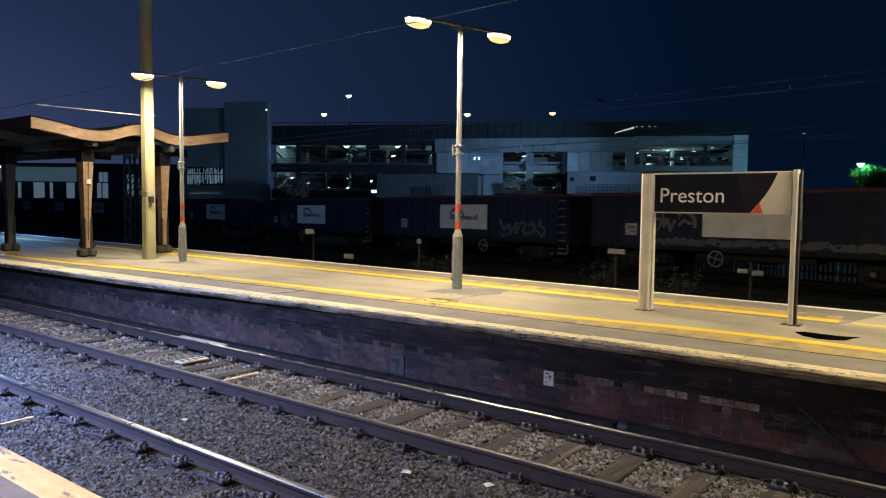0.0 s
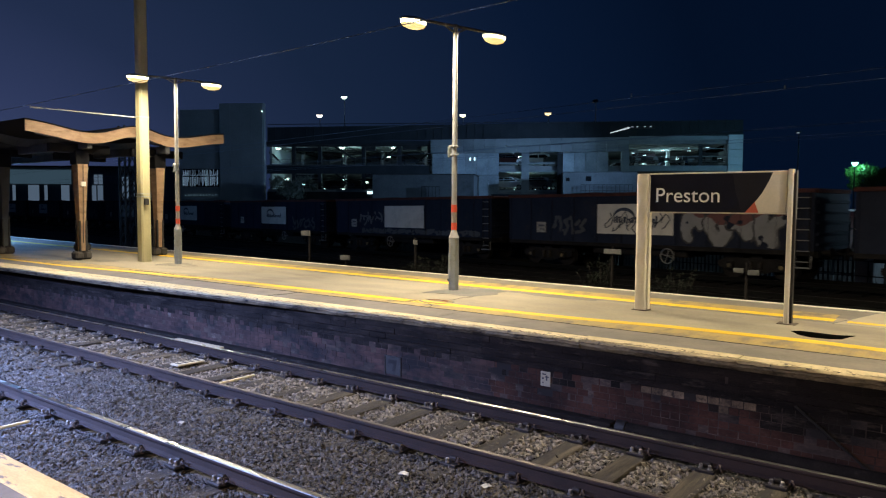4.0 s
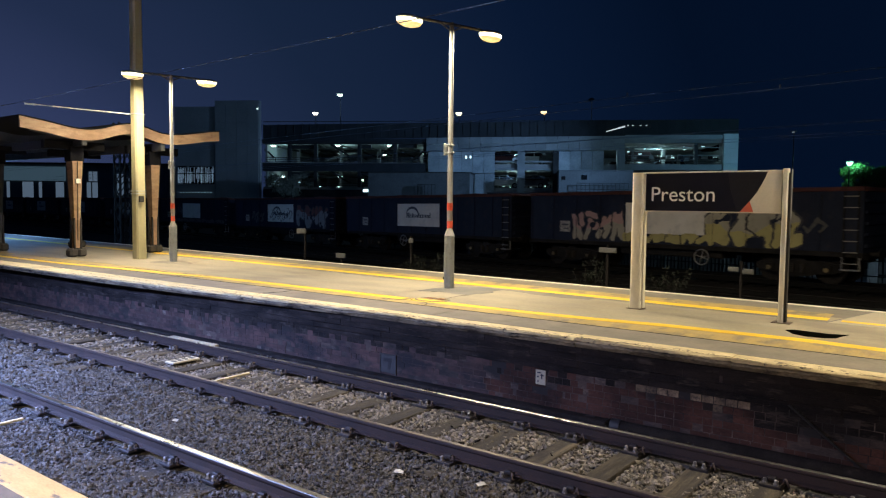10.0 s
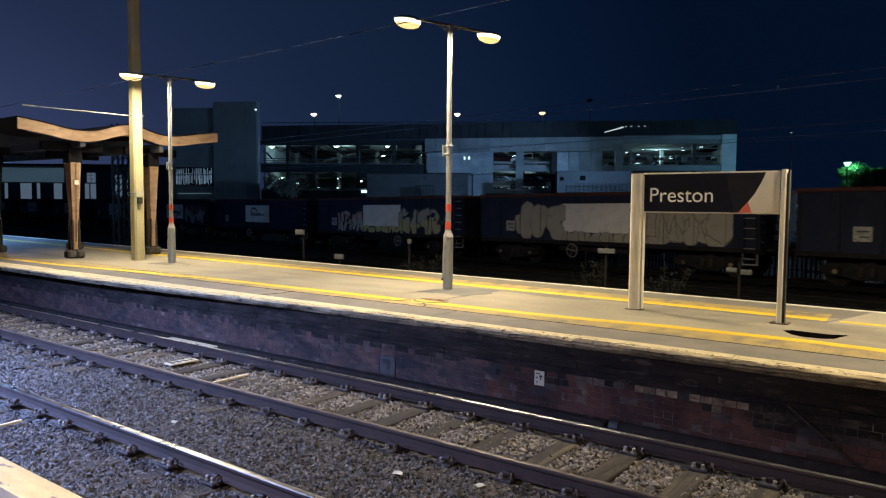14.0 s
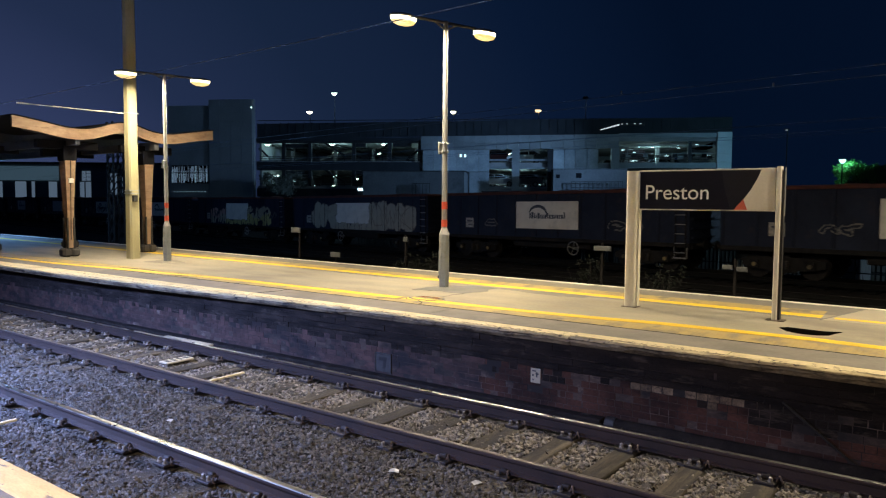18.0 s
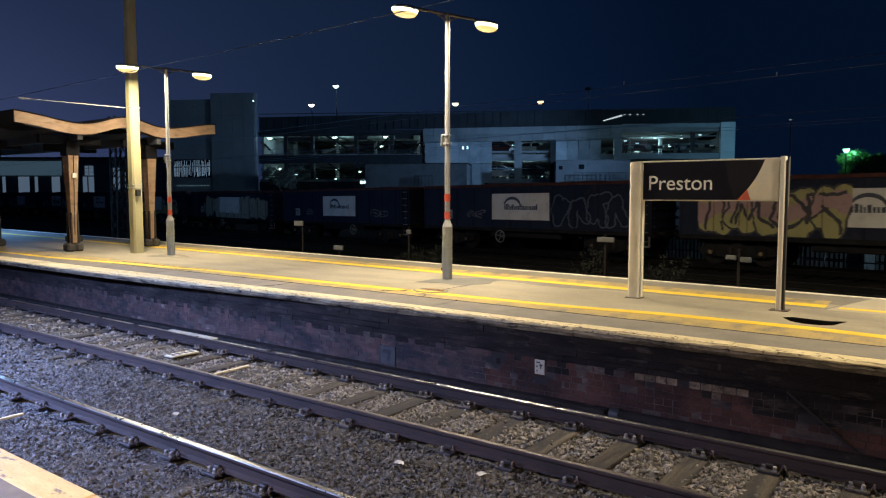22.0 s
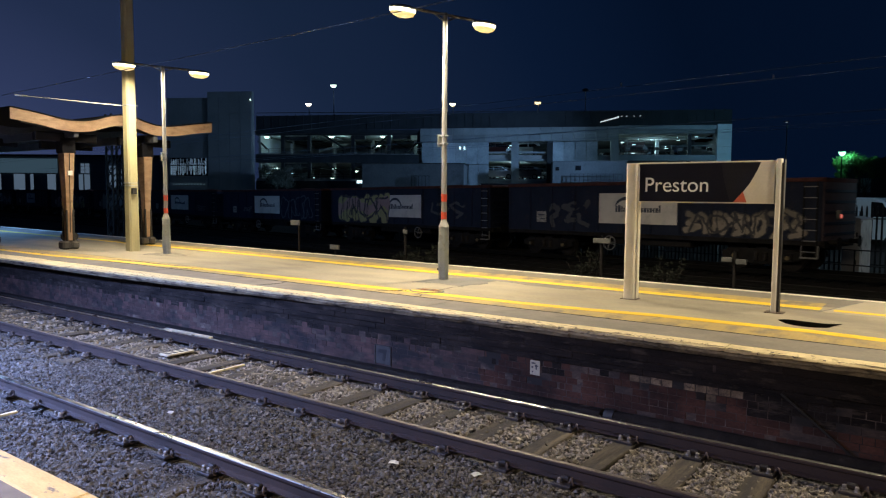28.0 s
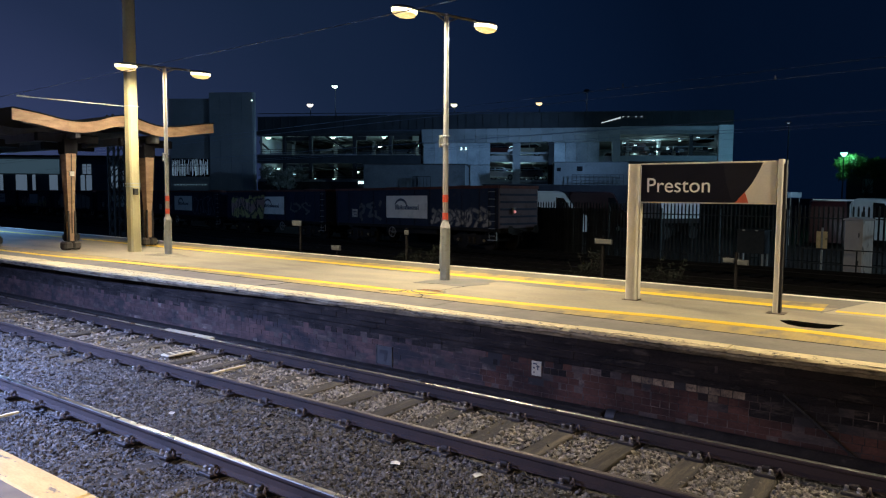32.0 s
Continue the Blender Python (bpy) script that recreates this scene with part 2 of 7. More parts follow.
M_ASPHALT = surface("platform_asphalt", (0.205, 0.176, 0.132), (0.300, 0.260, 0.190), 0.88, scale=1.1, fine=26, bump=0.4, spread=(0.36, 0.64), stain=(0.165, 0.143, 0.112), stain_scale=0.7, stain_at=(0.52, 0.75), stretch=(0.6, 1.3, 1))
M_PATCH = surface("asphalt_patch", (0.10, 0.095, 0.09), (0.16, 0.15, 0.135), 0.9, scale=2, fine=90, bump=0.4)
M_SLAB = surface("edge_slab", (0.135, 0.118, 0.10), (0.205, 0.18, 0.148), 0.88, scale=2.2, fine=24, bump=0.45, spread=(0.36, 0.64), stain=(0.10, 0.09, 0.08), stain_scale=1.5, stain_at=(0.55, 0.75), random_=0.10)
M_STREAK = surface("worn_grey_streak", (0.12, 0.107, 0.085), (0.20, 0.178, 0.135), 0.88, scale=2.5, fine=70, bump=0.3, stain=(0.29, 0.255, 0.195), stain_scale=2.5, stain_at=(0.55, 0.7), stretch=(0.5, 1.5, 1))
M_PALEPAVE = surface("pale_paving", (0.27, 0.235, 0.18), (0.36, 0.315, 0.24), 0.85, scale=1.5, fine=70, bump=0.3)
M_TACTILE = surface("tactile_strip", (0.29, 0.205, 0.075), (0.40, 0.285, 0.10), 0.8, scale=1.8, fine=24, bump=0.4, stain=(0.165, 0.135, 0.088), stain_scale=2.2, stain_at=(0.47, 0.64), stretch=(1.3, 0.7, 1))
M_COPING = surface("cream_coping_paint", (0.47, 0.375, 0.20), (0.66, 0.545, 0.315), 0.8, scale=5, fine=30, bump=0.8, stain=(0.10, 0.085, 0.07), stain_scale=9.0, stain_at=(0.60, 0.66))
M_BACKEDGE = surface("white_edge_paint", (0.62, 0.56, 0.44), (0.80, 0.74, 0.62), 0.7, scale=4, fine=40, bump=0.3, stain=(0.34, 0.28, 0.19), stain_scale=5.0, stain_at=(0.60, 0.70))
M_OWNCOPING = surface("worn_cream_paint", (0.52, 0.36, 0.15), (0.72, 0.53, 0.24), 0.8, scale=6, fine=70, bump=0.5, stain=(0.20, 0.165, 0.13), stain_scale=7.0, stain_at=(0.57, 0.62), stretch=(0.5, 1.6, 1))
M_YELLOW = surface("yellow_line", (0.60, 0.375, 0.012), (0.78, 0.50, 0.016), 0.7, scale=2.5, fine=70, bump=0.2, stain=(0.36, 0.28, 0.09), stain_scale=3.0, stain_at=(0.62, 0.76))
M_BRICK = surface("sooty_brick", (0.036, 0.019, 0.016), (0.105, 0.048, 0.035), 0.88, scale=2.4, fine=34, bump=1.0, depth=0.02, spread=(0.30, 0.70), stain=(0.022, 0.014, 0.013), stain_scale=1.5, stain_at=(0.42, 0.66), random_=0.13, stretch=(0.8, 1, 1.3), spec=0.15, smear=(0.15, 0.105, 0.08), smear_scale=7.0, smear_at=(0.60, 0.74))
M_BRICKS = surface("sooty_bricks", (0.034, 0.023, 0.022), (0.088, 0.048, 0.041), 0.85, scale=1.6, fine=14, bump=1.0, depth=0.02, spread=(0.35, 0.65), stain=(0.018, 0.016, 0.018), stain_scale=1.7, stain_at=(0.50, 0.64), island=0.25, stretch=(0.8, 1, 1.8), spec=0.3)
M_PALEBRICK = surface("limed_brick", (0.045, 0.030, 0.020), (0.20, 0.145, 0.09), 0.85, scale=9, fine=60, bump=0.5, random_=0.45, stain=(0.03, 0.02, 0.017), stain_scale=12, stain_at=(0.53, 0.66))
M_HATCH = surface("grey_hatch", (0.026, 0.025, 0.025), (0.055, 0.053, 0.052), 0.8, scale=9, fine=60, bump=0.3, stain=(0.03, 0.028, 0.027), stain_scale=8)
M_BLACKSTONE = surface("black_course_stone", (0.006, 0.005, 0.005), (0.024, 0.018, 0.016), 0.85, scale=3, fine=45, bump=1.0, depth=0.03, spread=(0.38, 0.62), stain=(0.075, 0.060, 0.048), stain_scale=4.5, stain_at=(0.56, 0.74), random_=0.2, stretch=(0.6, 1, 2.2), spec=0.2)
M_MARK = surface("marker_grey", (0.07, 0.07, 0.068), (0.12, 0.12, 0.115), 0.6, scale=5, fine=50, bump=0.1)
M_MORTAR = surface("sooty_mortar", (0.034, 0.025, 0.021), (0.092, 0.062, 0.050), 0.95, scale=2.4, fine=34, stretch=(0.8, 1, 1.6), stain=(0.014, 0.012, 0.012), stain_scale=2.2, stain_at=(0.43, 0.58), smear=(0.19, 0.15, 0.12), smear_scale=3.2, smear_at=(0.545, 0.66))
M_BALLAST = surface("ballast_bed", (0.040, 0.036, 0.033), (0.095, 0.086, 0.077), 0.95, scale=14, fine=40, bump=1.0, depth=0.05)
M_STONE = surface("ballast_stone", (0.020, 0.0175, 0.016), (0.122, 0.108, 0.095), 0.85, scale=20, fine=70, bump=0.4, island=0.70, spread=(0.32, 0.68), spec=0.25)
# paler copy of M_STONE: stronger light between the far rails, in the colour
M_LITSTONE = surface("lit_ballast_stone", (0.022, 0.019, 0.016), (0.235, 0.200, 0.158), 0.85, scale=20, fine=70, bump=0.4, island=0.70, spread=(0.32, 0.68), spec=0.25)
M_EARTH = surface("yard_ground", (0.005, 0.0045, 0.004), (0.016, 0.013, 0.0115), 0.95, scale=0.6, fine=12, bump=0.8, depth=0.05, spec=0.12)
# near-black copy: puts the dark of the unlit goods lines into the colour
M_SLEEPDARK = surface("darkened_sleeper", (0.004, 0.0038, 0.0038), (0.009, 0.0085, 0.008), 0.95, scale=3, fine=30, bump=0.4, random_=0.3, spec=0.12)
M_SLEEPER = surface("timber_sleeper", (0.022, 0.018, 0.013), (0.098, 0.077, 0.050), 0.92, scale=2.2, fine=22, bump=1.0, depth=0.02, spread=(0.36, 0.64), stretch=(6, 0.7, 3), random_=0.3, stain=(0.028, 0.024, 0.021), stain_scale=0.9, stain_at=(0.45, 0.60), spec=0.25)
M_RAILDULL = surface("dull_rail_head", (0.075, 0.060, 0.052), (0.15, 0.122, 0.104), 0.5, metal=0.8, scale=3, fine=90, bump=0.05, rough_var=0.1, stretch=(0.3, 1, 1))
M_BOLT = surface("worn_bolt_steel", (0.11, 0.098, 0.088), (0.34, 0.31, 0.28), 0.5, metal=0.5, scale=30, fine=90, bump=0.3, random_=0.4)
M_CLIP = surface("rusted_clip", (0.05, 0.035, 0.028), (0.13, 0.09, 0.07), 0.7, metal=0.3, scale=20, fine=90, bump=0.3)
M_RAIL = surface("rusty_rail", (0.016, 0.010, 0.009), (0.040, 0.023, 0.018), 0.85, metal=0.1, scale=3, fine=50, bump=0.3)
M_RAILTOP = surface("polished_rail_head", (0.42, 0.40, 0.37), (0.60, 0.57, 0.53), 0.29, metal=1.0, scale=3, fine=90, bump=0.04, rough_var=0.08)
M_CHAIR = surface("rail_chair_iron", (0.020, 0.016, 0.014), (0.055, 0.044, 0.038), 0.65, metal=0.4, scale=20, fine=90, bump=0.3, random_=0.3)
M_GALV = surface("galvanised_steel", (0.25, 0.245, 0.24), (0.37, 0.365, 0.355), 0.5, metal=0.4, scale=5, fine=60, bump=0.08, stain=(0.30, 0.28, 0.24), stain_scale=3, stain_at=(0.58, 0.75))
M_POLEBASE = surface("grey_painted_steel", (0.215, 0.23, 0.232), (0.305, 0.32, 0.318), 0.55, metal=0.2, scale=5, fine=60, bump=0.1, stain=(0.16, 0.145, 0.12), stain_scale=4)
M_RED = surface("red_band", (0.55, 0.06, 0.03), (0.68, 0.09, 0.045), 0.5, scale=8, fine=60, bump=0.05)
M_MAST = surface("cream_mast", (0.25, 0.222, 0.125), (0.35, 0.312, 0.175), 0.6, scale=2, fine=50, bump=0.15, stretch=(1, 1, 0.35), stain=(0.30, 0.25, 0.16), stain_scale=3, stain_at=(0.58, 0.75))
M_SIGNPOST = surface("white_sign_post", (0.62, 0.575, 0.47), (0.74, 0.69, 0.575), 0.4, scale=3, fine=60, bump=0.05, stain=(0.45, 0.42, 0.35), stain_scale=2.5, stain_at=(0.6, 0.78))
M_POSTGREY = surface("pale_grey_post", (0.56, 0.53, 0.46), (0.66, 0.625, 0.545), 0.45, scale=3, fine=60, bump=0.05, stain=(0.30, 0.27, 0.22), stain_scale=2.5, stain_at=(0.6, 0.78))
M_NAVY = surface("navy_sign_panel", (0.0055, 0.0055, 0.012), (0.009, 0.009, 0.017), 0.55, scale=2, fine=40, bump=0.02, spec=0.12)
M_SLATE = surface("slate_sign_panel", (0.012, 0.012, 0.017), (0.018, 0.018, 0.024), 0.55, scale=2, fine=40, bump=0.02, spec=0.12)
M_BEIGE = surface("pale_sign_panel", (0.60, 0.555, 0.45), (0.70, 0.65, 0.53), 0.45, scale=2, fine=40, bump=0.02)
M_ORANGE = surface("orange_sign_panel", (0.52, 0.10, 0.045), (0.60, 0.12, 0.055), 0.45, scale=2, fine=40, bump=0.02)
M_WHITE = surface("white_lettering", (0.86, 0.84, 0.79), (0.92, 0.90, 0.86), 0.45, scale=4, fine=40, bump=0.02)
M_CREAMPLATE = surface("cream_plate", (0.36, 0.32, 0.23), (0.46, 0.41, 0.30), 0.6, scale=9, fine=60, bump=0.05, stain=(0.22, 0.18, 0.12), stain_scale=9, stain_at=(0.58, 0.7))
M_BLACK = surface("black_iron", (0.012, 0.012, 0.013), (0.035, 0.033, 0.032), 0.6, metal=0.3, scale=6, fine=50, bump=0.2)
M_WOOD = surface("brown_canopy_paint", (0.21, 0.128, 0.075), (0.34, 0.225, 0.140), 0.65, scale=2.5, fine=40, bump=0.25, stretch=(1, 1, 3), stain=(0.15, 0.08, 0.045), stain_scale=2)
M_PLINTH = surface("column_plinth", (0.03, 0.027, 0.025), (0.065, 0.057, 0.05), 0.8, scale=4, fine=50, bump=0.3)
M_CANOPY = surface("canopy_paint", (0.045, 0.05, 0.058), (0.085, 0.09, 0.10), 0.8, scale=2, fine=30, bump=0.2, stain=(0.035, 0.034, 0.034), stain_scale=1.5, spec=0.2)
M_ROOF = surface("canopy_roof", (0.006, 0.006, 0.008), (0.014, 0.014, 0.017), 0.9, scale=2, fine=30, bump=0.3, spec=0.1)
M_BOXWHITE = surface("white_plastic_box", (0.6, 0.58, 0.54), (0.7, 0.68, 0.64), 0.45, scale=6, fine=60, bump=0.03)
M_WIRE = surface("overhead_wire", (0.10, 0.135, 0.19), (0.15, 0.195, 0.265), 0.5, metal=0.2, scale=6, fine=60, bump=0.0)
M_WAGON = surface("wagon_dark_paint", (0.0075, 0.0098, 0.021), (0.018, 0.0225, 0.041), 0.6, scale=1.2, fine=30, bump=0.25, stain=(0.036, 0.027, 0.027), stain_scale=1.6, stain_at=(0.58, 0.80), island=0.15, spec=0.12)
M_RIM = surface("wagon_rim_rust", (0.045, 0.020, 0.018), (0.11, 0.042, 0.033), 0.8, scale=2, fine=30, bump=0.3, spec=0.12)
M_WAGONRED = surface("wagon_maroon", (0.046, 0.033, 0.038), (0.088, 0.062, 0.067), 0.7, scale=1.2, fine=30, bump=0.25, stain=(0.05, 0.03, 0.025), stain_scale=1.6, spec=0.12)
M_UNDER = surface("wagon_underframe", (0.006, 0.0055, 0.0055), (0.020, 0.017, 0.016), 0.75, scale=4, fine=40, bump=0.3, spec=0.12)
M_DUSTY = surface("dusty_brown_steel", (0.018, 0.016, 0.015), (0.05, 0.043, 0.038), 0.85, scale=4, fine=40, bump=0.3, spec=0.12)
M_DUCT = surface("dirty_duct", (0.010, 0.0085, 0.0075), (0.028, 0.023, 0.020), 0.9, scale=5, fine=50, bump=0.3, stain=(0.055, 0.045, 0.038), stain_scale=4, stain_at=(0.58, 0.7), spec=0.12)
M_PLATE = surface("wagon_plate", (0.52, 0.47, 0.40), (0.66, 0.61, 0.53), 0.55, scale=1.5, fine=40, bump=0.05, stain=(0.33, 0.31, 0.28), stain_scale=1.8, stain_at=(0.55, 0.8))
M_DATAPLATE = surface("dirty_data_plate", (0.22, 0.20, 0.165), (0.42, 0.38, 0.32), 0.6, scale=6, fine=40, bump=0.05, stain=(0.11, 0.10, 0.09), stain_scale=5, stain_at=(0.5, 0.65))
M_LOGO = surface("plate_marking", (0.015, 0.018, 0.032), (0.035, 0.04, 0.06), 0.5, scale=5, fine=40, bump=0.02)
M_WHEEL = surface("wheel_steel", (0.008, 0.007, 0.007), (0.024, 0.020, 0.018), 0.8, metal=0.1, scale=6, fine=50, bump=0.2, spec=0.12)
M_HANDWHEEL = surface("handwheel_paint", (0.12, 0.115, 0.11), (0.20, 0.19, 0.18), 0.5, scale=6, fine=50, bump=0.1)
M_AXLECAP = surface("ochre_axle_cap", (0.08, 0.06, 0.03), (0.17, 0.125, 0.05), 0.7, scale=6, fine=50, bump=0.1, random_=0.6)
M_LOAD = surface("red_stone_load", (0.10, 0.035, 0.025), (0.20, 0.08, 0.055), 0.95, scale=3, fine=20, bump=1.0, depth=0.04, spec=0.12)
M_CLAD = surface("car_park_cladding", (0.155, 0.178, 0.19), (0.235, 0.257, 0.27), 0.55, metal=0.2, scale=0.5, fine=8, bump=0.05, random_=0.14)
M_PLANT = surface("dark_grey_render", (0.055, 0.062, 0.068), (0.10, 0.11, 0.118), 0.85, scale=0.4, fine=6, bump=0.1, stain=(0.04, 0.044, 0.05), stain_scale=0.3)
M_PALECLAD = surface("pale_corner_cladding", (0.42, 0.46, 0.48), (0.54, 0.58, 0.60), 0.5, scale=0.6, fine=8, bump=0.05, random_=0.1)
M_CONC = surface("car_park_concrete", (0.16, 0.165, 0.17), (0.26, 0.265, 0.27), 0.85, scale=0.5, fine=8, bump=0.2)
M_DARKST = surface("car_park_steel", (0.02, 0.022, 0.025), (0.045, 0.048, 0.052), 0.6, metal=0.3, scale=1, fine=10, bump=0.1, spec=0.12)
M_MESHP = surface("parapet_screen", (0.018, 0.022, 0.027), (0.032, 0.038, 0.045), 0.7, scale=0.6, fine=8, bump=0.1, spec=0.12)
M_GREYB = surface("grey_block_render", (0.15, 0.165, 0.175), (0.21, 0.225, 0.235), 0.8, scale=0.4, fine=6, bump=0.1)
M_VAN = surface("white_van_paint", (0.62, 0.63, 0.64), (0.72, 0.73, 0.74), 0.3, scale=1, fine=20, bump=0.0, stain=(0.45, 0.44, 0.42), stain_scale=1.2, stain_at=(0.6, 0.8))
M_CARRED = surface("red_car_paint", (0.022, 0.004, 0.004), (0.036, 0.006, 0.006), 0.35, scale=1, fine=20, bump=0.0)
M_CARGREY = surface("grey_car_paint", (0.10, 0.11, 0.12), (0.16, 0.17, 0.18), 0.3, metal=0.4, scale=1, fine=20, bump=0.0)
M_GLASSDK = surface("dark_window_glass", (0.006, 0.007, 0.009), (0.012, 0.014, 0.017), 0.08, scale=1, fine=10, bump=0.0, rough_var=0.03)
M_TYRE = surface("tyre_rubber", (0.012, 0.012, 0.012), (0.028, 0.027, 0.026), 0.85, scale=10, fine=60, bump=0.2)
M_FENCE = surface("palisade_steel", (0.016, 0.018, 0.020), (0.042, 0.045, 0.047), 0.7, metal=0.2, scale=3, fine=30, bump=0.1, random_=0.3, spec=0.12)
M_CABINET = surface("grey_cabinet", (0.30, 0.29, 0.28), (0.42, 0.40, 0.38), 0.55, scale=2, fine=40, bump=0.08, stain=(0.2, 0.17, 0.14), stain_scale=2, stain_at=(0.55, 0.75))
M_LITSIDE = surface("scratched_lit_side", (0.50, 0.50, 0.48), (0.72, 0.71, 0.68), 0.5, scale=5, fine=60, bump=0.1, stain=(0.14, 0.13, 0.12), stain_scale=4, stain_at=(0.55, 0.62), stretch=(1, 2, 0.5))
M_COPBASE = surface("sooty_coping_face", (0.10, 0.080, 0.055), (0.36, 0.29, 0.185), 0.85, scale=3, fine=30, bump=0.8, spread=(0.38, 0.62), stain=(0.020, 0.016, 0.013), stain_scale=5.0, stain_at=(0.52, 0.64), stretch=(0.7, 1, 1.5))
M_CHIP = surface("bare_stone_chip", (0.06, 0.05, 0.04), (0.13, 0.11, 0.085), 0.9, scale=9, fine=60, bump=0.3)
M_NEARBLACK = surface("near_black", (0.0015, 0.0014, 0.0014), (0.004, 0.0038, 0.0035), 0.95, scale=8, fine=60, bump=0.2, spec=0.0)
M_LEAF = surface("leaf_green", (0.035, 0.065, 0.018), (0.075, 0.13, 0.035), 0.6, scale=3, fine=30, bump=0.1, island=0.4)
# leaf colour greyed to stand in for haze over the tree
M_GREYLEAF = surface("greyed_leaf", (0.040, 0.046, 0.036), (0.085, 0.098, 0.075), 0.6, scale=3, fine=30, bump=0.1, island=0.4)
M_WEED = surface("weed_leaf", (0.005, 0.0065, 0.005), (0.013, 0.016, 0.011), 0.7, scale=3, fine=30, bump=0.1, island=0.4, spec=0.15)
M_BARK = surface("bark", (0.010, 0.008, 0.007), (0.024, 0.020, 0.016), 0.9, scale=6, fine=40, bump=0.6, stretch=(3, 3, 0.6), spec=0.2)
G_LAMP = glow("lamp_lens", (1.0, 0.86, 0.55), 5)
G_BOWL = glow("lamp_bowl", (1.0, 0.68, 0.22), 1.05)
G_COOL = glow("cold_tube", (0.72, 1.0, 0.90), 2.6)
G_TUBEDIM = glow("distant_tube", (0.62, 0.90, 1.0), 2.2)
G_STRIP = glow("lit_strip", (0.50, 0.84, 1.0), 0.26)
G_WINDOW = glow("lit_window", (0.50, 0.72, 1.0), 0.14)
G_GREEN = glow("green_white_lamp", (0.36, 1.0, 0.70), 4)
G_PALEGREEN = glow("pale_green_lamp", (0.72, 1.0, 0.84), 2.6)
G_STRAW = glow("straw_lamp", (1.0, 0.96, 0.60), 2.4)
G_ROSE = glow("rose_white_lamp", (1.0, 0.88, 0.76), 2.4)
G_AMBER = glow("amber_lamp", (1.0, 0.70, 0.34), 2.2)
G_TAIL = glow("tail_lamp_lens", (1.0, 0.13, 0.09), 0.55)
G_ROOF = glow("dim_white_glow", (0.9, 0.95, 1.0), 0.55)
M_FROST = surface("frosted_panel", (0.19, 0.23, 0.255), (0.33, 0.37, 0.395), 0.4, scale=0.9, fine=5, bump=0.7, depth=0.15, random_=0.25)
M_BAND = surface("pale_band_paint", (0.30, 0.38, 0.44), (0.40, 0.48, 0.54), 0.6, scale=0.5, fine=8, bump=0.05)
M_BLACKSTONES = surface("black_course_stones", (0.008, 0.007, 0.007), (0.034, 0.027, 0.024), 0.85, scale=3, fine=45, bump=1.0, depth=0.03, spread=(0.38, 0.62), stain=(0.085, 0.070, 0.058), stain_scale=4.5, stain_at=(0.56, 0.74), island=0.2, stretch=(0.6, 1, 2.2), spec=0.2)
# no lamp: this glow stands in for light falling on the band
G_BAND = glow("glowing_fascia", (0.30, 0.55, 0.75), 0.10)
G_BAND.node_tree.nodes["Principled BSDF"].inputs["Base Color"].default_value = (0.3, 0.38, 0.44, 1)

# ---- setting ----
ZP, ZO = 0.856, 0.836          # tops of the two platforms over the rail heads
EDGE, OWN = 8.31, 2.04         # their edges
RAILS = (2.753, 4.258, 6.107, 7.612)
rng = random.Random(7)


def back(x):
    """The far edge of the island platform, which draws away to one side."""
    return 13.56 - 0.0455 * x


def strip(geo, x0, x1, ya, yb, z0, z1, step=None):
    """A flat band between two lines y = ya(x) and y = yb(x)."""
    xs = [x0, x1] if step is None else list(np.linspace(x0, x1, step))
    vs, fs = [], []
    for x in xs:
        vs += [(x, ya(x), z0), (x, yb(x), z0), (x, yb(x), z1), (x, ya(x), z1)]
    for i in range(len(xs) - 1):
        a = i * 4
        fs += [(a + k, a + 4 + k, a + 4 + (k + 1) % 4, a + (k + 1) % 4) for k in range(4)]
    n = len(vs)
    geo.add(vs, fs + [(0, 1, 2, 3), (n - 1, n - 2, n - 3, n - 4)])
    return geo


g = Geo()
n_g = 24
span = [-2500 * (1 - i / 12) ** 3 if i < 12 else 2500 * ((i - 12) / 12) ** 3 for i in range(n_g + 1)]
g.add([(x - 10, y + 20, -0.34) for y in span for x in span],
      [(j * (n_g + 1) + i, j * (n_g + 1) + i + 1, (j + 1) * (n_g + 1) + i + 1, (j + 1) * (n_g + 1) + i) for j in range(n_g) for i in range(n_g)])
ground = tagged(part("ground", g, M_EARTH), "dark bare earth and cinders of the railway yard", "ground", kind="structure")

bed = tagged(part("track_bed", Geo().box(-90, 30, OWN + 0.06, EDGE + 0.13, -0.33, -0.235), M_BALLAST), "grey ballast bed under two railway tracks", "ballast", kind="structure")

# The island platform.
g = Geo()
strip(g, -110, 45, lambda x: EDGE + 0.16, lambda x: back(x) - 0.12, -0.33, ZP - 0.05)
platform = tagged(part("platform", g, M_MORTAR), "island platform with asphalt surface and worn white edge", "platform", kind="structure")
g = Geo()
strip(g, -110, 45, lambda x: 9.96, lambda x: back(x) - 1.17, ZP - 0.048, ZP, 60)
part("surface", g, M_ASPHALT, platform, "sandy grey worn asphalt")
g = Geo()
strip(g, -110, 45, lambda x: back(x) - 1.165, lambda x: back(x) - 0.07, ZP - 0.048, ZP - 0.002, 60)
part("back_paving", g, M_SLAB, platform, "darker grey paving along the back edge")
g = Geo()
strip(g, -30, -1.72, lambda x: back(x) - 1.318, lambda x: back(x) - 0.80, ZP - 0.002, ZP + 0.0015, 24)
part("back_tactile", g, M_TACTILE, platform, "tan tactile paving strip")
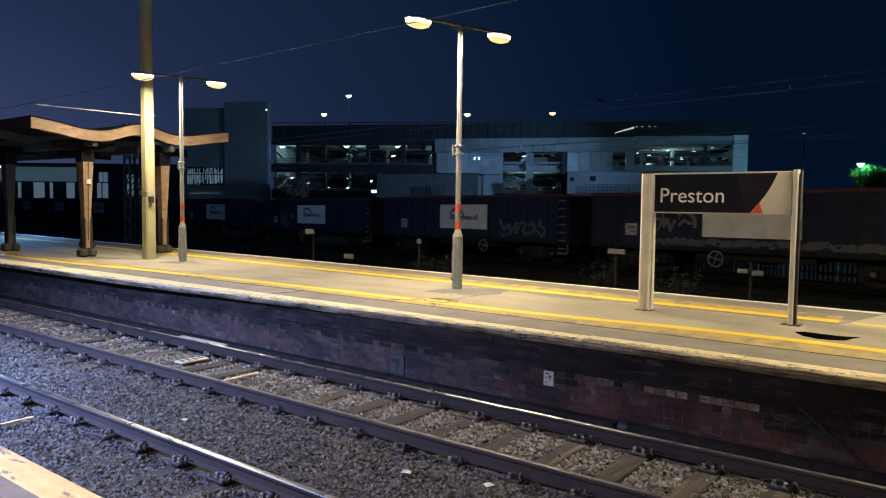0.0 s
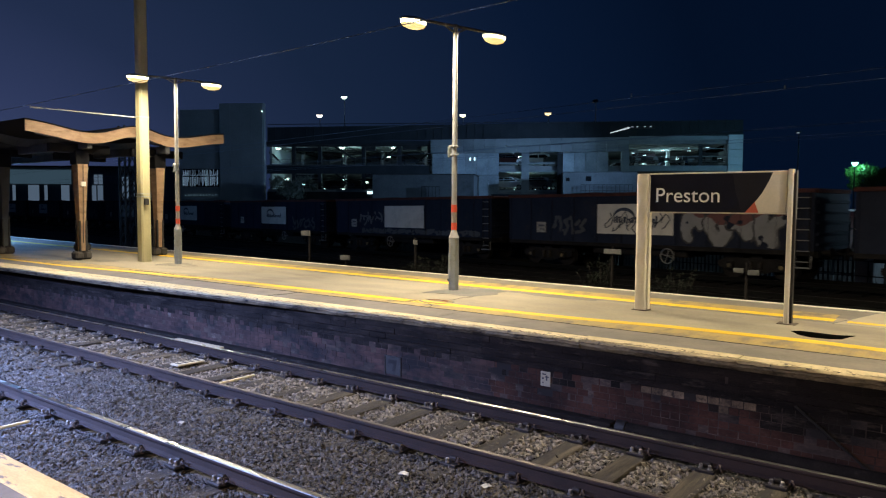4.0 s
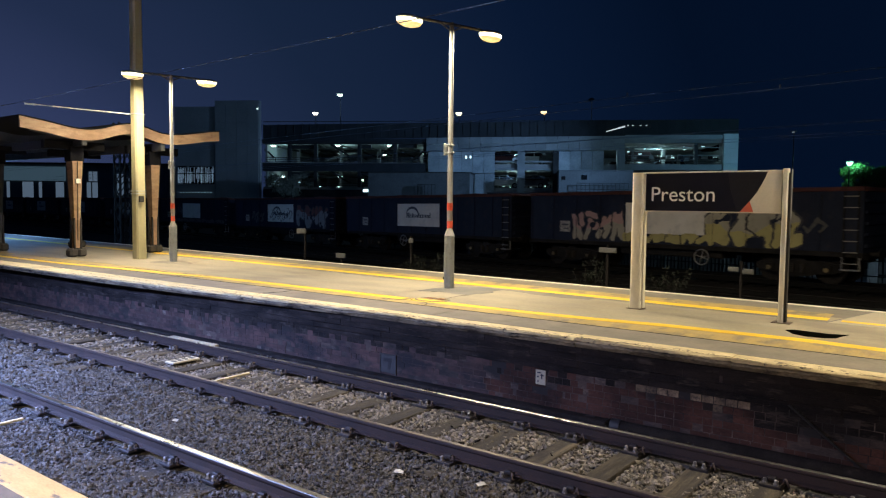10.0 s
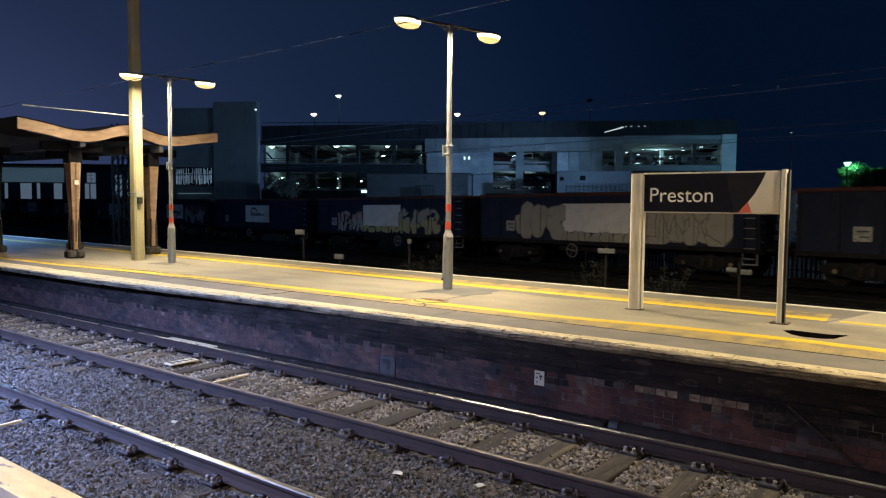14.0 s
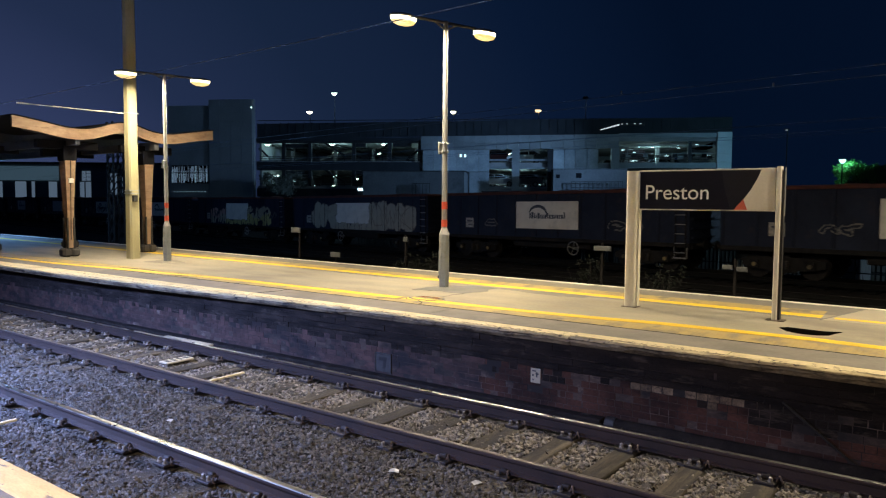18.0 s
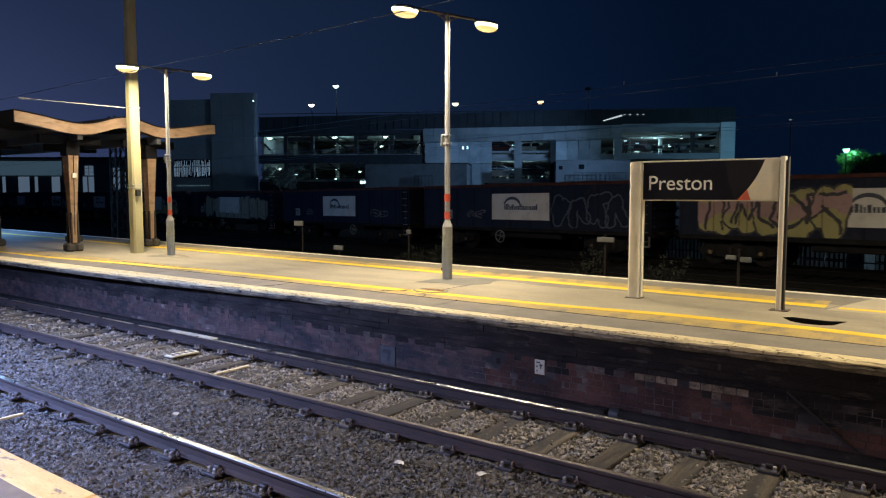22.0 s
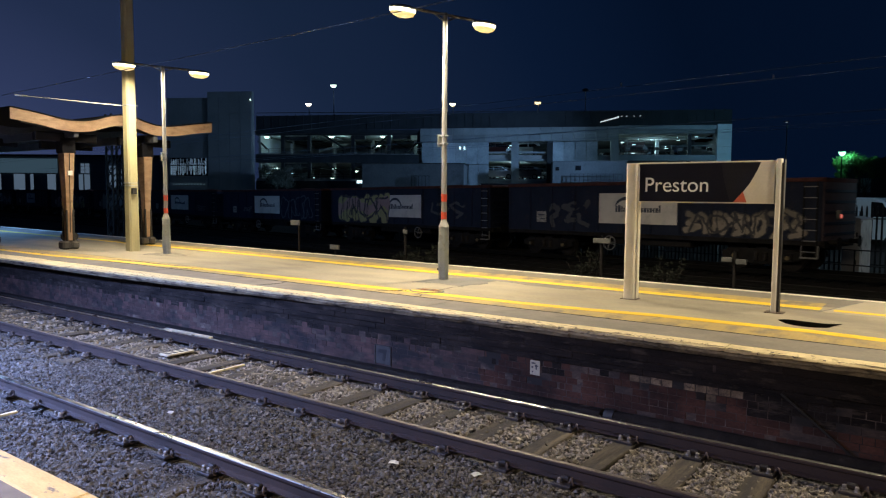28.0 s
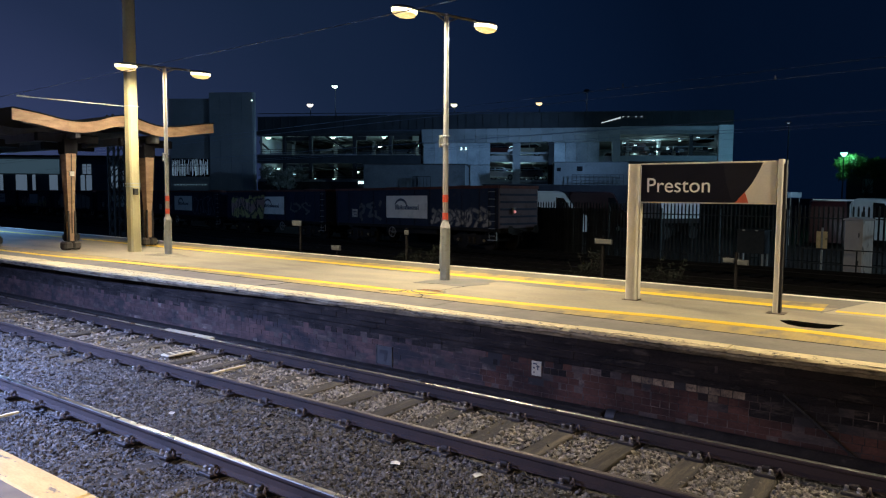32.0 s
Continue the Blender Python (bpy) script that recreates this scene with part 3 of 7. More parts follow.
for xa, xb, w0 in ((-14.2, -9.2, 0.20), (-6.8, -1.66, 0.16), (-21.0, -16.2, 0.18)):
    g = Geo()
    vs_, fs_ = [], []
    for i in range(31):
        x = xa + (xb - xa) * i / 30
        e_ = min(1.0, 4 * i / 30, 4 * (30 - i) / 30 + (0.9 if xb > -2 else 0))
        vs_ += [(x, back(x) - 1.61 - w0 * e_ * rng.uniform(0.8, 1.1), ZP + 0.0025), (x, back(x) - 1.612, ZP + 0.0025), (x, back(x) - 1.612, ZP - 0.01), (x, back(x) - 1.62 - w0 * e_, ZP - 0.01)]
    for i in range(30):
        fs_ += [(i * 4 + q, i * 4 + 4 + q, i * 4 + 4 + (q + 1) % 4, i * 4 + (q + 1) % 4) for q in range(4)]
    part("worn_streak", g.add(vs_, fs_), M_STREAK, platform, "worn grey strip beside the yellow line")
g = Geo()
vs_ = [(-1.66, back(-1.61) - 1.80), (8, back(8) - 1.80), (8, back(8) - 0.075), (-1.22, back(-1.22) - 0.075)]
part("pale_paving", g.prism(vs_, ZP - 0.01, ZP + 0.0022, "z"), M_PALEPAVE, platform, "paler concrete paving beyond a joint")
part("paving_joint", Geo().prism([(-1.69, back(-1.61) - 1.80), (-1.665, back(-1.61) - 1.80), (-1.225, back(-1.22) - 0.075), (-1.25, back(-1.22) - 0.075)], ZP - 0.01, ZP + 0.0024, "z"), M_PATCH, platform, "dark joint across the paving")
for x0 in np.arange(-46, 6, 2.0):
    g = Geo()
    strip(g, x0 + 0.006, x0 + 1.994, lambda x: back(x) - 0.066, lambda x: back(x) + 0.03, ZP - 0.16, ZP + 0.010)
    part("back_coping", g, M_BACKEDGE, platform, "white painted back edge")
g = Geo()
strip(g, -60, -1.7, lambda x: back(x) - 1.61, lambda x: back(x) - 1.32, ZP, ZP + 0.003, 30)
strip(g, -1.52, 8, lambda x: back(x) - 1.60, lambda x: back(x) - 1.42, ZP, ZP + 0.0045, 12)
part("back_yellow_line", g, M_YELLOW, platform, "yellow safety line")

# Front coping: white painted stones, the joints open.
cop_x = [-46.0]
while cop_x[-1] < 6:
    cop_x.append(cop_x[-1] + rng.uniform(1.4, 2.1))
shift = -2.12 - min(cop_x, key=lambda q: abs(q + 2.12))
cop_x = [q + shift for q in cop_x]
for a, b in zip(cop_x, cop_x[1:]):
    dz, dy = rng.uniform(-0.006, 0.004), rng.uniform(-0.008, 0.008)
    nseg = max(8, int((b - a) / (0.032 if b > -14 else 0.15)))
    vs, us = [], []
    lip, gap, foot = 0.010, 0.008, 0.0
    for i in range(nseg + 1):
        x = a + 0.004 + (b - a - 0.008) * i / nseg
        lip = min(max(lip + rng.uniform(-0.011, 0.011), -0.002), 0.034)
        gap = min(max(gap + rng.uniform(-0.007, 0.007), 0.0), 0.020)
        foot = min(max(foot + rng.uniform(-0.014, 0.014), -0.022), 0.022)
        pit = 0.018 * (rng.random() < 0.06)
        deep, out = 0.040, min(max((-7.6 - x) * 0.033, 0.0), 0.26)
        top = [(EDGE + 0.026 + gap, ZP - deep), (EDGE + pit, ZP - deep + 0.006 + 0.4 * foot), (EDGE + 0.004, ZP - 0.018 - 0.5 * gap), (EDGE + 0.006 + lip, ZP - 0.006), (EDGE + 0.020 + lip, ZP),
               (EDGE + 0.10, ZP + rng.uniform(-0.002, 0.001)), (8.60, ZP), (8.60, ZP - deep)]
        low_face = [(EDGE + 0.060, ZP - deep - 0.09), (EDGE + 0.032, ZP - deep - 0.048 + foot), (EDGE + 0.010 + pit, ZP - deep - 0.036 + 0.4 * foot), (EDGE + 0.012 + 0.5 * lip, ZP - deep - 0.014 - 0.8 * gap), (EDGE + 0.045, ZP - deep - 0.0025), (8.60, ZP - deep - 0.0015), (8.60, ZP - deep - 0.09)]
        vs += [(x, y + (dy - out) * (y < 8.5), z + dz) for y, z in top]
        us += [(x, y + (dy - out) * (y < 8.5), z + dz * (z > ZP - 0.1)) for y, z in low_face]
    gs = []
    for verts_, k9 in ((vs, len(top)), (us, len(low_face))):
        fs = [(i * k9 + j, (i + 1) * k9 + j, (i + 1) * k9 + (j + 1) % k9, i * k9 + (j + 1) % k9) for i in range(nseg) for j in range(k9)]
        gs.append(Geo().add(verts_, fs + [tuple(range(k9)), tuple(range(nseg * k9, nseg * k9 + k9))[::-1]]))
    stone = part("coping_stone", gs[0], M_COPING, platform, smooth=28)
    part("lower_face", gs[1], M_COPBASE, stone, "sooty lower face of the coping", smooth=28)
    crack, chips = Geo(), Geo()
    if b > -16:
        w0, yk = 0.006, 0.03
        pts_ = []
        for i in range(int((b - a) / 0.022)):
            x = a + 0.01 + i * 0.022
            w0 = min(max(w0 + rng.uniform(-0.004, 0.004), 0.0015), 0.012)
            yk = min(max(yk + rng.uniform(-0.010, 0.010), 0.012), 0.052)
            pts_.append((x, EDGE + dy + yk - min(max((-7.6 - x) * 0.033, 0.0), 0.26), w0))
        for (xa, ya, wa), (xb, yb, wb) in zip(pts_, pts_[1:]):
            if wa > 0.0025:
                crack.add([(xa, ya - wa, ZP + dz + 0.0015), (xb, yb - wb, ZP + dz + 0.0015), (xb, yb + wb, ZP + dz + 0.0025), (xa, ya + wa, ZP + dz + 0.0025)], [(0, 1, 2, 3)])
        for _ in range(int((b - a) * 22)):
            x, y, r_ = rng.uniform(a + 0.03, b - 0.03), EDGE + 0.03 + abs(rng.gauss(0, 0.06)), rng.uniform(0.003, 0.011)
            poly = [(x + r_ * rng.uniform(0.8, 2.6) * math.cos(q), y + r_ * rng.uniform(0.5, 1.1) * math.sin(q)) for q in np.arange(6) * math.pi / 3]
            chips.prism(poly, ZP + dz - 0.003, ZP + dz + 0.0015, "z")
        part("crack", crack, M_ROOF, stone, "dark ragged crack along the edge", smooth=0)
        tagged(part("chipped_spots", chips, M_CHIP, stone, smooth=0), kind="stuff")
slab_x = [-46.2, -41.8, -37.6, -33.9, -29.5, -25.4, -21.9, -18.3, -14.4, -10.2, -6.605, -0.35, 6.0]
for xa, xb in zip(slab_x, slab_x[1:]):
    g = Geo().box(xa + 0.010, xb - 0.010, 8.608, 9.325, ZP - 0.05, ZP - 0.002 + rng.uniform(-0.002, 0.002), 0.005)
    part("edge_slab", g, M_SLAB, platform)
part("joint_line", Geo().box(-46, 6, 9.327, 9.351, ZP - 0.03, ZP + 0.0005), M_ROOF, platform, "dark joint along the paving")
g = Geo()
g.box(-46, 6, 9.353, 9.955, ZP - 0.05, ZP - 0.001)
part("tactile_strip", g, M_TACTILE, platform, "tan tactile paving strip")
g = Geo()
for x0 in np.arange(-12.5, 1.2, 0.067):
    for y0 in np.arange(9.38, 9.66, 0.067):
        if rng.random() < 0.06:
            continue
        g.add([(x0, y0, ZP - 0.001), (x0 + 0.03, y0, ZP - 0.001), (x0 + 0.03, y0 + 0.03, ZP - 0.001), (x0, y0 + 0.03, ZP - 0.001), (x0 + 0.015, y0 + 0.015, ZP + 0.006)],
              [(0, 1, 4), (1, 2, 4), (2, 3, 4), (3, 0, 4)])
tagged(part("tactile_studs", g, M_TACTILE, platform), kind="stuff")
def front_line(x):
    """Middle of the painted front line, bent to fit the camera's view."""
    return float(np.interp(x, (-60, -20, -16.3, -13.2, -9, -5.7, -4.5, -3.5, -1.6, -0.6, 8), (9.1, 9.2, 9.52, 9.74, 9.78, 9.80, 9.88, 10.02, 10.06, 9.96, 9.9)))


g = Geo()
for xa, xb, n_ in ((-60, -8.13, 60), (-8.0, 8, 60)):
    strip(g, xa, xb, lambda x: front_line(x) - 0.115, lambda x: front_line(x) + 0.115, ZP, ZP + 0.003, n_)
part("front_yellow_line", g, M_YELLOW, platform, "yellow safety line")

def crack_line(pts, width, seed, label):
    """A thin dark crack that wanders along the given plan points."""
    r = random.Random(seed)
    fine = []
    for (xa, ya), (xb, yb) in zip(pts, pts[1:]):
        n = max(2, int(math.hypot(xb - xa, yb - ya) / 0.06))
        fine += [(xa + (xb - xa) * i / n + r.uniform(-0.012, 0.012), ya + (yb - ya) * i / n + r.uniform(-0.012, 0.012)) for i in range(n)]
    fine.append(pts[-1])
    g_ = Geo()
    for (xa, ya), (xb, yb) in zip(fine, fine[1:]):
        d = Vector((xb - xa, yb - ya, 0)).normalized()
        w_ = width * r.uniform(0.4, 1.2)
        nx, ny = -d.y * w_, d.x * w_
        xb, yb = xb + d.x * 0.01, yb + d.y * 0.01
        g_.prism([(xa - nx, ya - ny), (xb - nx, yb - ny), (xb + nx, yb + ny), (xa + nx, ya + ny)], ZP - 0.004, ZP + 0.0035, "z")
    part("crack", g_, M_ROOF, platform, label, smooth=0)


crack_line([(-8.02, 9.80), (-7.96, 9.90), (-7.86, 9.97)], 0.010, 1, "dark crack beside the manhole cover")
crack_line([(-7.98, 9.78), (-7.84, 9.70), (-7.66, 9.76), (-7.50, 9.74), (-7.36, 9.82)], 0.009, 2, "dark crack beside the manhole cover")
crack_line([(-7.62, 9.70), (-7.42, 9.55), (-7.36, 9.40)], 0.007, 3, "dark crack across the tactile strip")
crack_line([(-8.40, 9.52), (-8.16, 9.62), (-8.02, 9.76)], 0.009, 4, "dark crack across the tactile strip")
crack_line([(-8.66, 10.83), (-8.35, 10.93), (-8.12, 11.0)], 0.006, 5, "thin crack at the edge of the repair patch")
crack_line([(-7.80, 9.99), (-7.55, 10.35), (-7.60, 10.62), (-7.52, 10.93)], 0.003, 6, "hairline crack in the asphalt")
crack_line([(-14.6, 9.42), (-14.1, 9.58), (-13.4, 9.66)], 0.008, 7, "dark crack across the tactile strip")
crack_line([(-17.4, 9.72), (-16.3, 9.78), (-15.2, 9.70), (-13.9, 9.77)], 0.010, 8, "dark crack beside the yellow line")
crack_line([(-10.6, 8.63), (-10.5, 9.0), (-10.56, 9.36)], 0.004, 11, "hairline crack across the edge slab")

# Platform wall: dark stone courses over sooty brick.
wall = tagged(part("platform_wall", Geo().box(-60, 12, EDGE + 0.0985, EDGE + 0.158, -0.33, ZP - 0.127), M_MORTAR), "sooty brick platform wall with stone courses", "wall", kind="structure")

# Own platform, on which the camera stands.
g = Geo().box(-60, 30, -9, OWN - 0.05, -0.33, ZO - 0.05)
own = tagged(part("near_platform", g, M_MORTAR), "paved platform with a worn white edge line", "platform", kind="structure")
for x0 in np.arange(-40, 12, 1.5):
    part("coping_stone", Geo().box(x0 + 0.004, x0 + 1.496, 1.812, OWN + rng.uniform(-0.006, 0.006), ZO - 0.16, ZO, 0.012), M_OWNCOPING, own)
    part("edge_slab", Geo().box(x0 + 0.004, x0 + 1.496, 1.0, 1.808, ZO - 0.10, ZO - 0.001, 0.006), M_SLAB, own)
part("paving", Geo().box(-60, 30, -9, 0.995, ZO - 0.048, ZO - 0.002), M_SLAB, own)
tagged(part("wall_back", Geo().box(-60, 30, -9.3, -9.0, -0.33, 5.0), M_BRICKS), "plain brick station wall behind the platform", "wall", kind="structure")

# ---- tracks ----
RAIL_PROF = [(-0.07, -0.155), (0.07, -0.155), (0.07, -0.143), (0.012, -0.128), (0.012, -0.05), (0.036, -0.037), (0.036, -0.012), (0.026, -0.003), (-0.026, -0.003), (-0.036, -0.012), (-0.036, -0.037), (-0.012, -0.05), (-0.012, -0.128), (-0.07, -0.143)]


HEAD_WIDE = [(-0.034, -0.010), (0.034, -0.010), (0.030, -0.002), (0.02, 0.0), (-0.02, 0.0), (-0.030, -0.002)]
HEAD_THIN = [(-0.027, -0.003), (0.027, -0.003), (0.022, 0.0), (-0.022, 0.0)]


def rail(name, a, b, label, m_top=None, head=HEAD_THIN):
    ob = thing(name, pose(0, 0, 0), label, "rail", "railway rails", "structure")
    part("rail_body", Geo().sweep(RAIL_PROF, [a, b]), M_RAIL, ob)
    d = (Vector(b) - Vector(a)).normalized()
    part("rail_head", Geo().sweep(head, [a, b]), m_top or M_RAILTOP, ob)
    return ob


for y in RAILS:
    rail("rail", (-90, y, 0), (30, y, 0), m_top=M_RAILDULL if y in (RAILS[0], RAILS[2]) else None, head=HEAD_WIDE if y == RAILS[1] else HEAD_THIN, label="rusty steel rail with polished running surface on sleepers")

SLEEP, S0 = 0.733, -4.40
sleeper_mesh = Geo().box(-0.125, 0.125, -1.3, 1.3, -0.13, 0, 0.012).mesh("sleeper", M_SLEEPER)
chair_g = Geo()
chair_g.box(-0.10, 0.10, -0.19, 0.19, 0, 0.03, 0.006)
for sy in (-1, 1):
    chair_g.box(-0.045, 0.045, sy * 0.075 - 0.028, sy * 0.075 + 0.028, 0.03, 0.085, 0.012)
chair_mesh = chair_g.mesh("rail_chair", M_CHAIR)
bolt_mesh = Geo().tube((0, 0, 0.028), (0, 0, 0.042), 0.028, 0.026, n=10).box(-0.017, 0.017, -0.017, 0.017, 0.042, 0.080, 0.007).mesh("bolt", M_BOLT)
ring = Geo()
arc_ = [Vector((0.0, 0.034 * math.cos(q), 0.062 + 0.034 * math.sin(q))) for q in np.linspace(-1.2, 4.3, 12)]
ring.wire([p_ + Vector((0.006 * i, 0, 0)) for i, p_ in enumerate(arc_)], 0.009, n=6)
clip_mesh = ring.mesh("spring_clip", M_CLIP)
for yc, pair in ((3.505, RAILS[:2]), (6.86, RAILS[2:])):
    for i in range(-42, 22):
        sl = tagged(part("sleeper", sleeper_mesh, None, None, at=pose(S0 + i * SLEEP + rng.uniform(-0.03, 0.03), yc + rng.uniform(-0.03, 0.03), (-0.187 if yc > 5 else -0.213) + rng.uniform(-0.012, 0.004), 0, 0, rng.uniform(-0.8, 0.8))),
                    "weathered timber sleeper bedded in ballast", "sleeper", "railway sleepers")
        if -34 < i < 14:
            for side, y in enumerate(pair):
                ch = part("rail_chair", chair_mesh, None, sl, at=pose(0, y - yc, 0.0 if yc > 5 else 0.026))
                if -16 < i < 8:
                    spots = [(-0.055, -0.135), (0.045, -0.14)] if side else [(-0.035, -0.14)]
                    spots += [(-0.05, 0.14), (0.05, 0.135)]
                    for bx_, by_ in spots:
                        part("bolt", bolt_mesh, None, ch, at=pose(bx_, by_, 0, rng.uniform(-4, 4), rng.uniform(-4, 4), rng.uniform(0, 60)))
                    part("spring_clip", clip_mesh, None, ch, at=pose(0.10 if side else 0.05, -0.125, 0, 0, 0, rng.uniform(-15, 15)))

# Ballast stones, one scattered mesh a track side.
def stones(name, x0, x1, count, lo, hi, seed, lit_tone):
    r = np.random.RandomState(seed)
    x, y = r.uniform(x0, x1, count), r.uniform(OWN + 0.08, EDGE + 0.08, count)
    keep = np.ones(count, bool)
    for ry in RAILS:
        keep &= abs(y - ry) > 0.085
    ph = np.abs((x - S0 + SLEEP / 2) % SLEEP - SLEEP / 2)
    inner = ((y > RAILS[0]) & (y < RAILS[1])) | ((y > RAILS[2]) & (y < RAILS[3]))
    four_foot = inner & (y > 5)
    keep &= four_foot if lit_tone else ~four_foot
    near_chair = np.zeros(count, bool)
    for ry in RAILS:
        near_chair |= abs(y - ry) < 0.2
    keep &= ~((ph < 0.14) & (inner & (y > 5) | near_chair) & (r.uniform(0, 1, count) > np.where(x < -8, 0.3, 0.08)))
    keep &= ~((ph < 0.13) & ~inner & (abs(y - 5.5) < 0.3) & (r.uniform(0, 1, count) > 0.6))
    x, y = x[keep], y[keep]
    n = len(x)
    s = r.uniform(lo, hi, n) * (1.22 if lit_tone else 0.92)
    heap = np.where(inner[keep], -0.225, -0.205) + 0.012 * np.sin(x * 1.7) * np.cos(y * 2.3)
    z = heap + r.uniform(-0.02, 0.022, n)
    # sharp shards: an uneven triangle with a peak over it and one under it
    th = r.uniform(0, 6.28, (n, 1)) + np.array([0, 2.1, 4.2])[None] + r.uniform(-0.5, 0.5, (n, 3))
    rad = s[:, None] * r.uniform(0.6, 1.25, (n, 3)) * 0.72
    flat = r.choice([0.25, 0.35, 0.5, 0.8], (n, 1))
    v = np.zeros((n, 6, 3))
    v[:, :3, 0], v[:, :3, 1] = rad * np.cos(th), rad * np.sin(th)
    v[:, :3, 2] = r.uniform(-0.2, 0.1, (n, 3)) * s[:, None]
    v[:, 3:, 0], v[:, 3:, 1] = v[:, :3, 0] * r.uniform(0.25, 0.85, (n, 3)), v[:, :3, 1] * r.uniform(0.25, 0.85, (n, 3))
    v[:, 3:, 2] = s[:, None] * flat * r.uniform(0.5, 1.1, (n, 3)) * 0.9
    v[:, :, 0] *= r.uniform(0.7, 1.9, (n, 1))
    yaw = r.uniform(0, 6.28, n)
    cy_, sy_ = np.cos(yaw)[:, None], np.sin(yaw)[:, None]
    v[:, :, 0], v[:, :, 1] = v[:, :, 0] * cy_ - v[:, :, 1] * sy_, v[:, :, 0] * sy_ + v[:, :, 1] * cy_
    ang = r.normal(0, 0.5, (n, 2))
    for ax, (p, q) in enumerate(((1, 2), (2, 0))):
        c, d = np.cos(ang[:, ax])[:, None], np.sin(ang[:, ax])[:, None]
        u, w = v[:, :, p].copy(), v[:, :, q].copy()
        v[:, :, p], v[:, :, q] = u * c - w * d, u * d + w * c
    v += np.stack([x, y, z], 1)[:, None]
    tris = np.array([(0, 1, 4, 3), (1, 2, 5, 4), (2, 0, 3, 5)])
    f = np.concatenate([(tris[None] + (np.arange(n) * 6)[:, None, None]).reshape(-1), (np.array([3, 4, 5])[None] + (np.arange(n) * 6)[:, None]).reshape(-1)])
    me = bpy.data.meshes.new(name)
    me.vertices.add(n * 6)
    me.vertices.foreach_set("co", v.reshape(-1))
    me.loops.add(n * 15)
    me.loops.foreach_set("vertex_index", f)
    me.polygons.add(n * 4)
    me.polygons.foreach_set("loop_start", np.concatenate([np.arange(n * 3) * 4, n * 12 + np.arange(n) * 3]))
    me.update(calc_edges=True)
    me.validate()
    me.materials.append(M_LITSTONE if lit_tone else M_STONE)
    return tagged(new(name, me), "brownish ballast stones between the far rails, coloured paler for stronger light" if lit_tone else "darker grey ballast stones beside the rails", "ballast", kind="stuff")


for lit_tone in (True, False):
    stones("ballast_stones", -11.5, 0.8, 165000, 0.017, 0.044, 3, lit_tone)
    stones("ballast_stones", -40, -11.5, 60000, 0.030, 0.06, 4, lit_tone)
    stones("ballast_stones", 0.8, 12, 26000, 0.040, 0.075, 5, lit_tone)

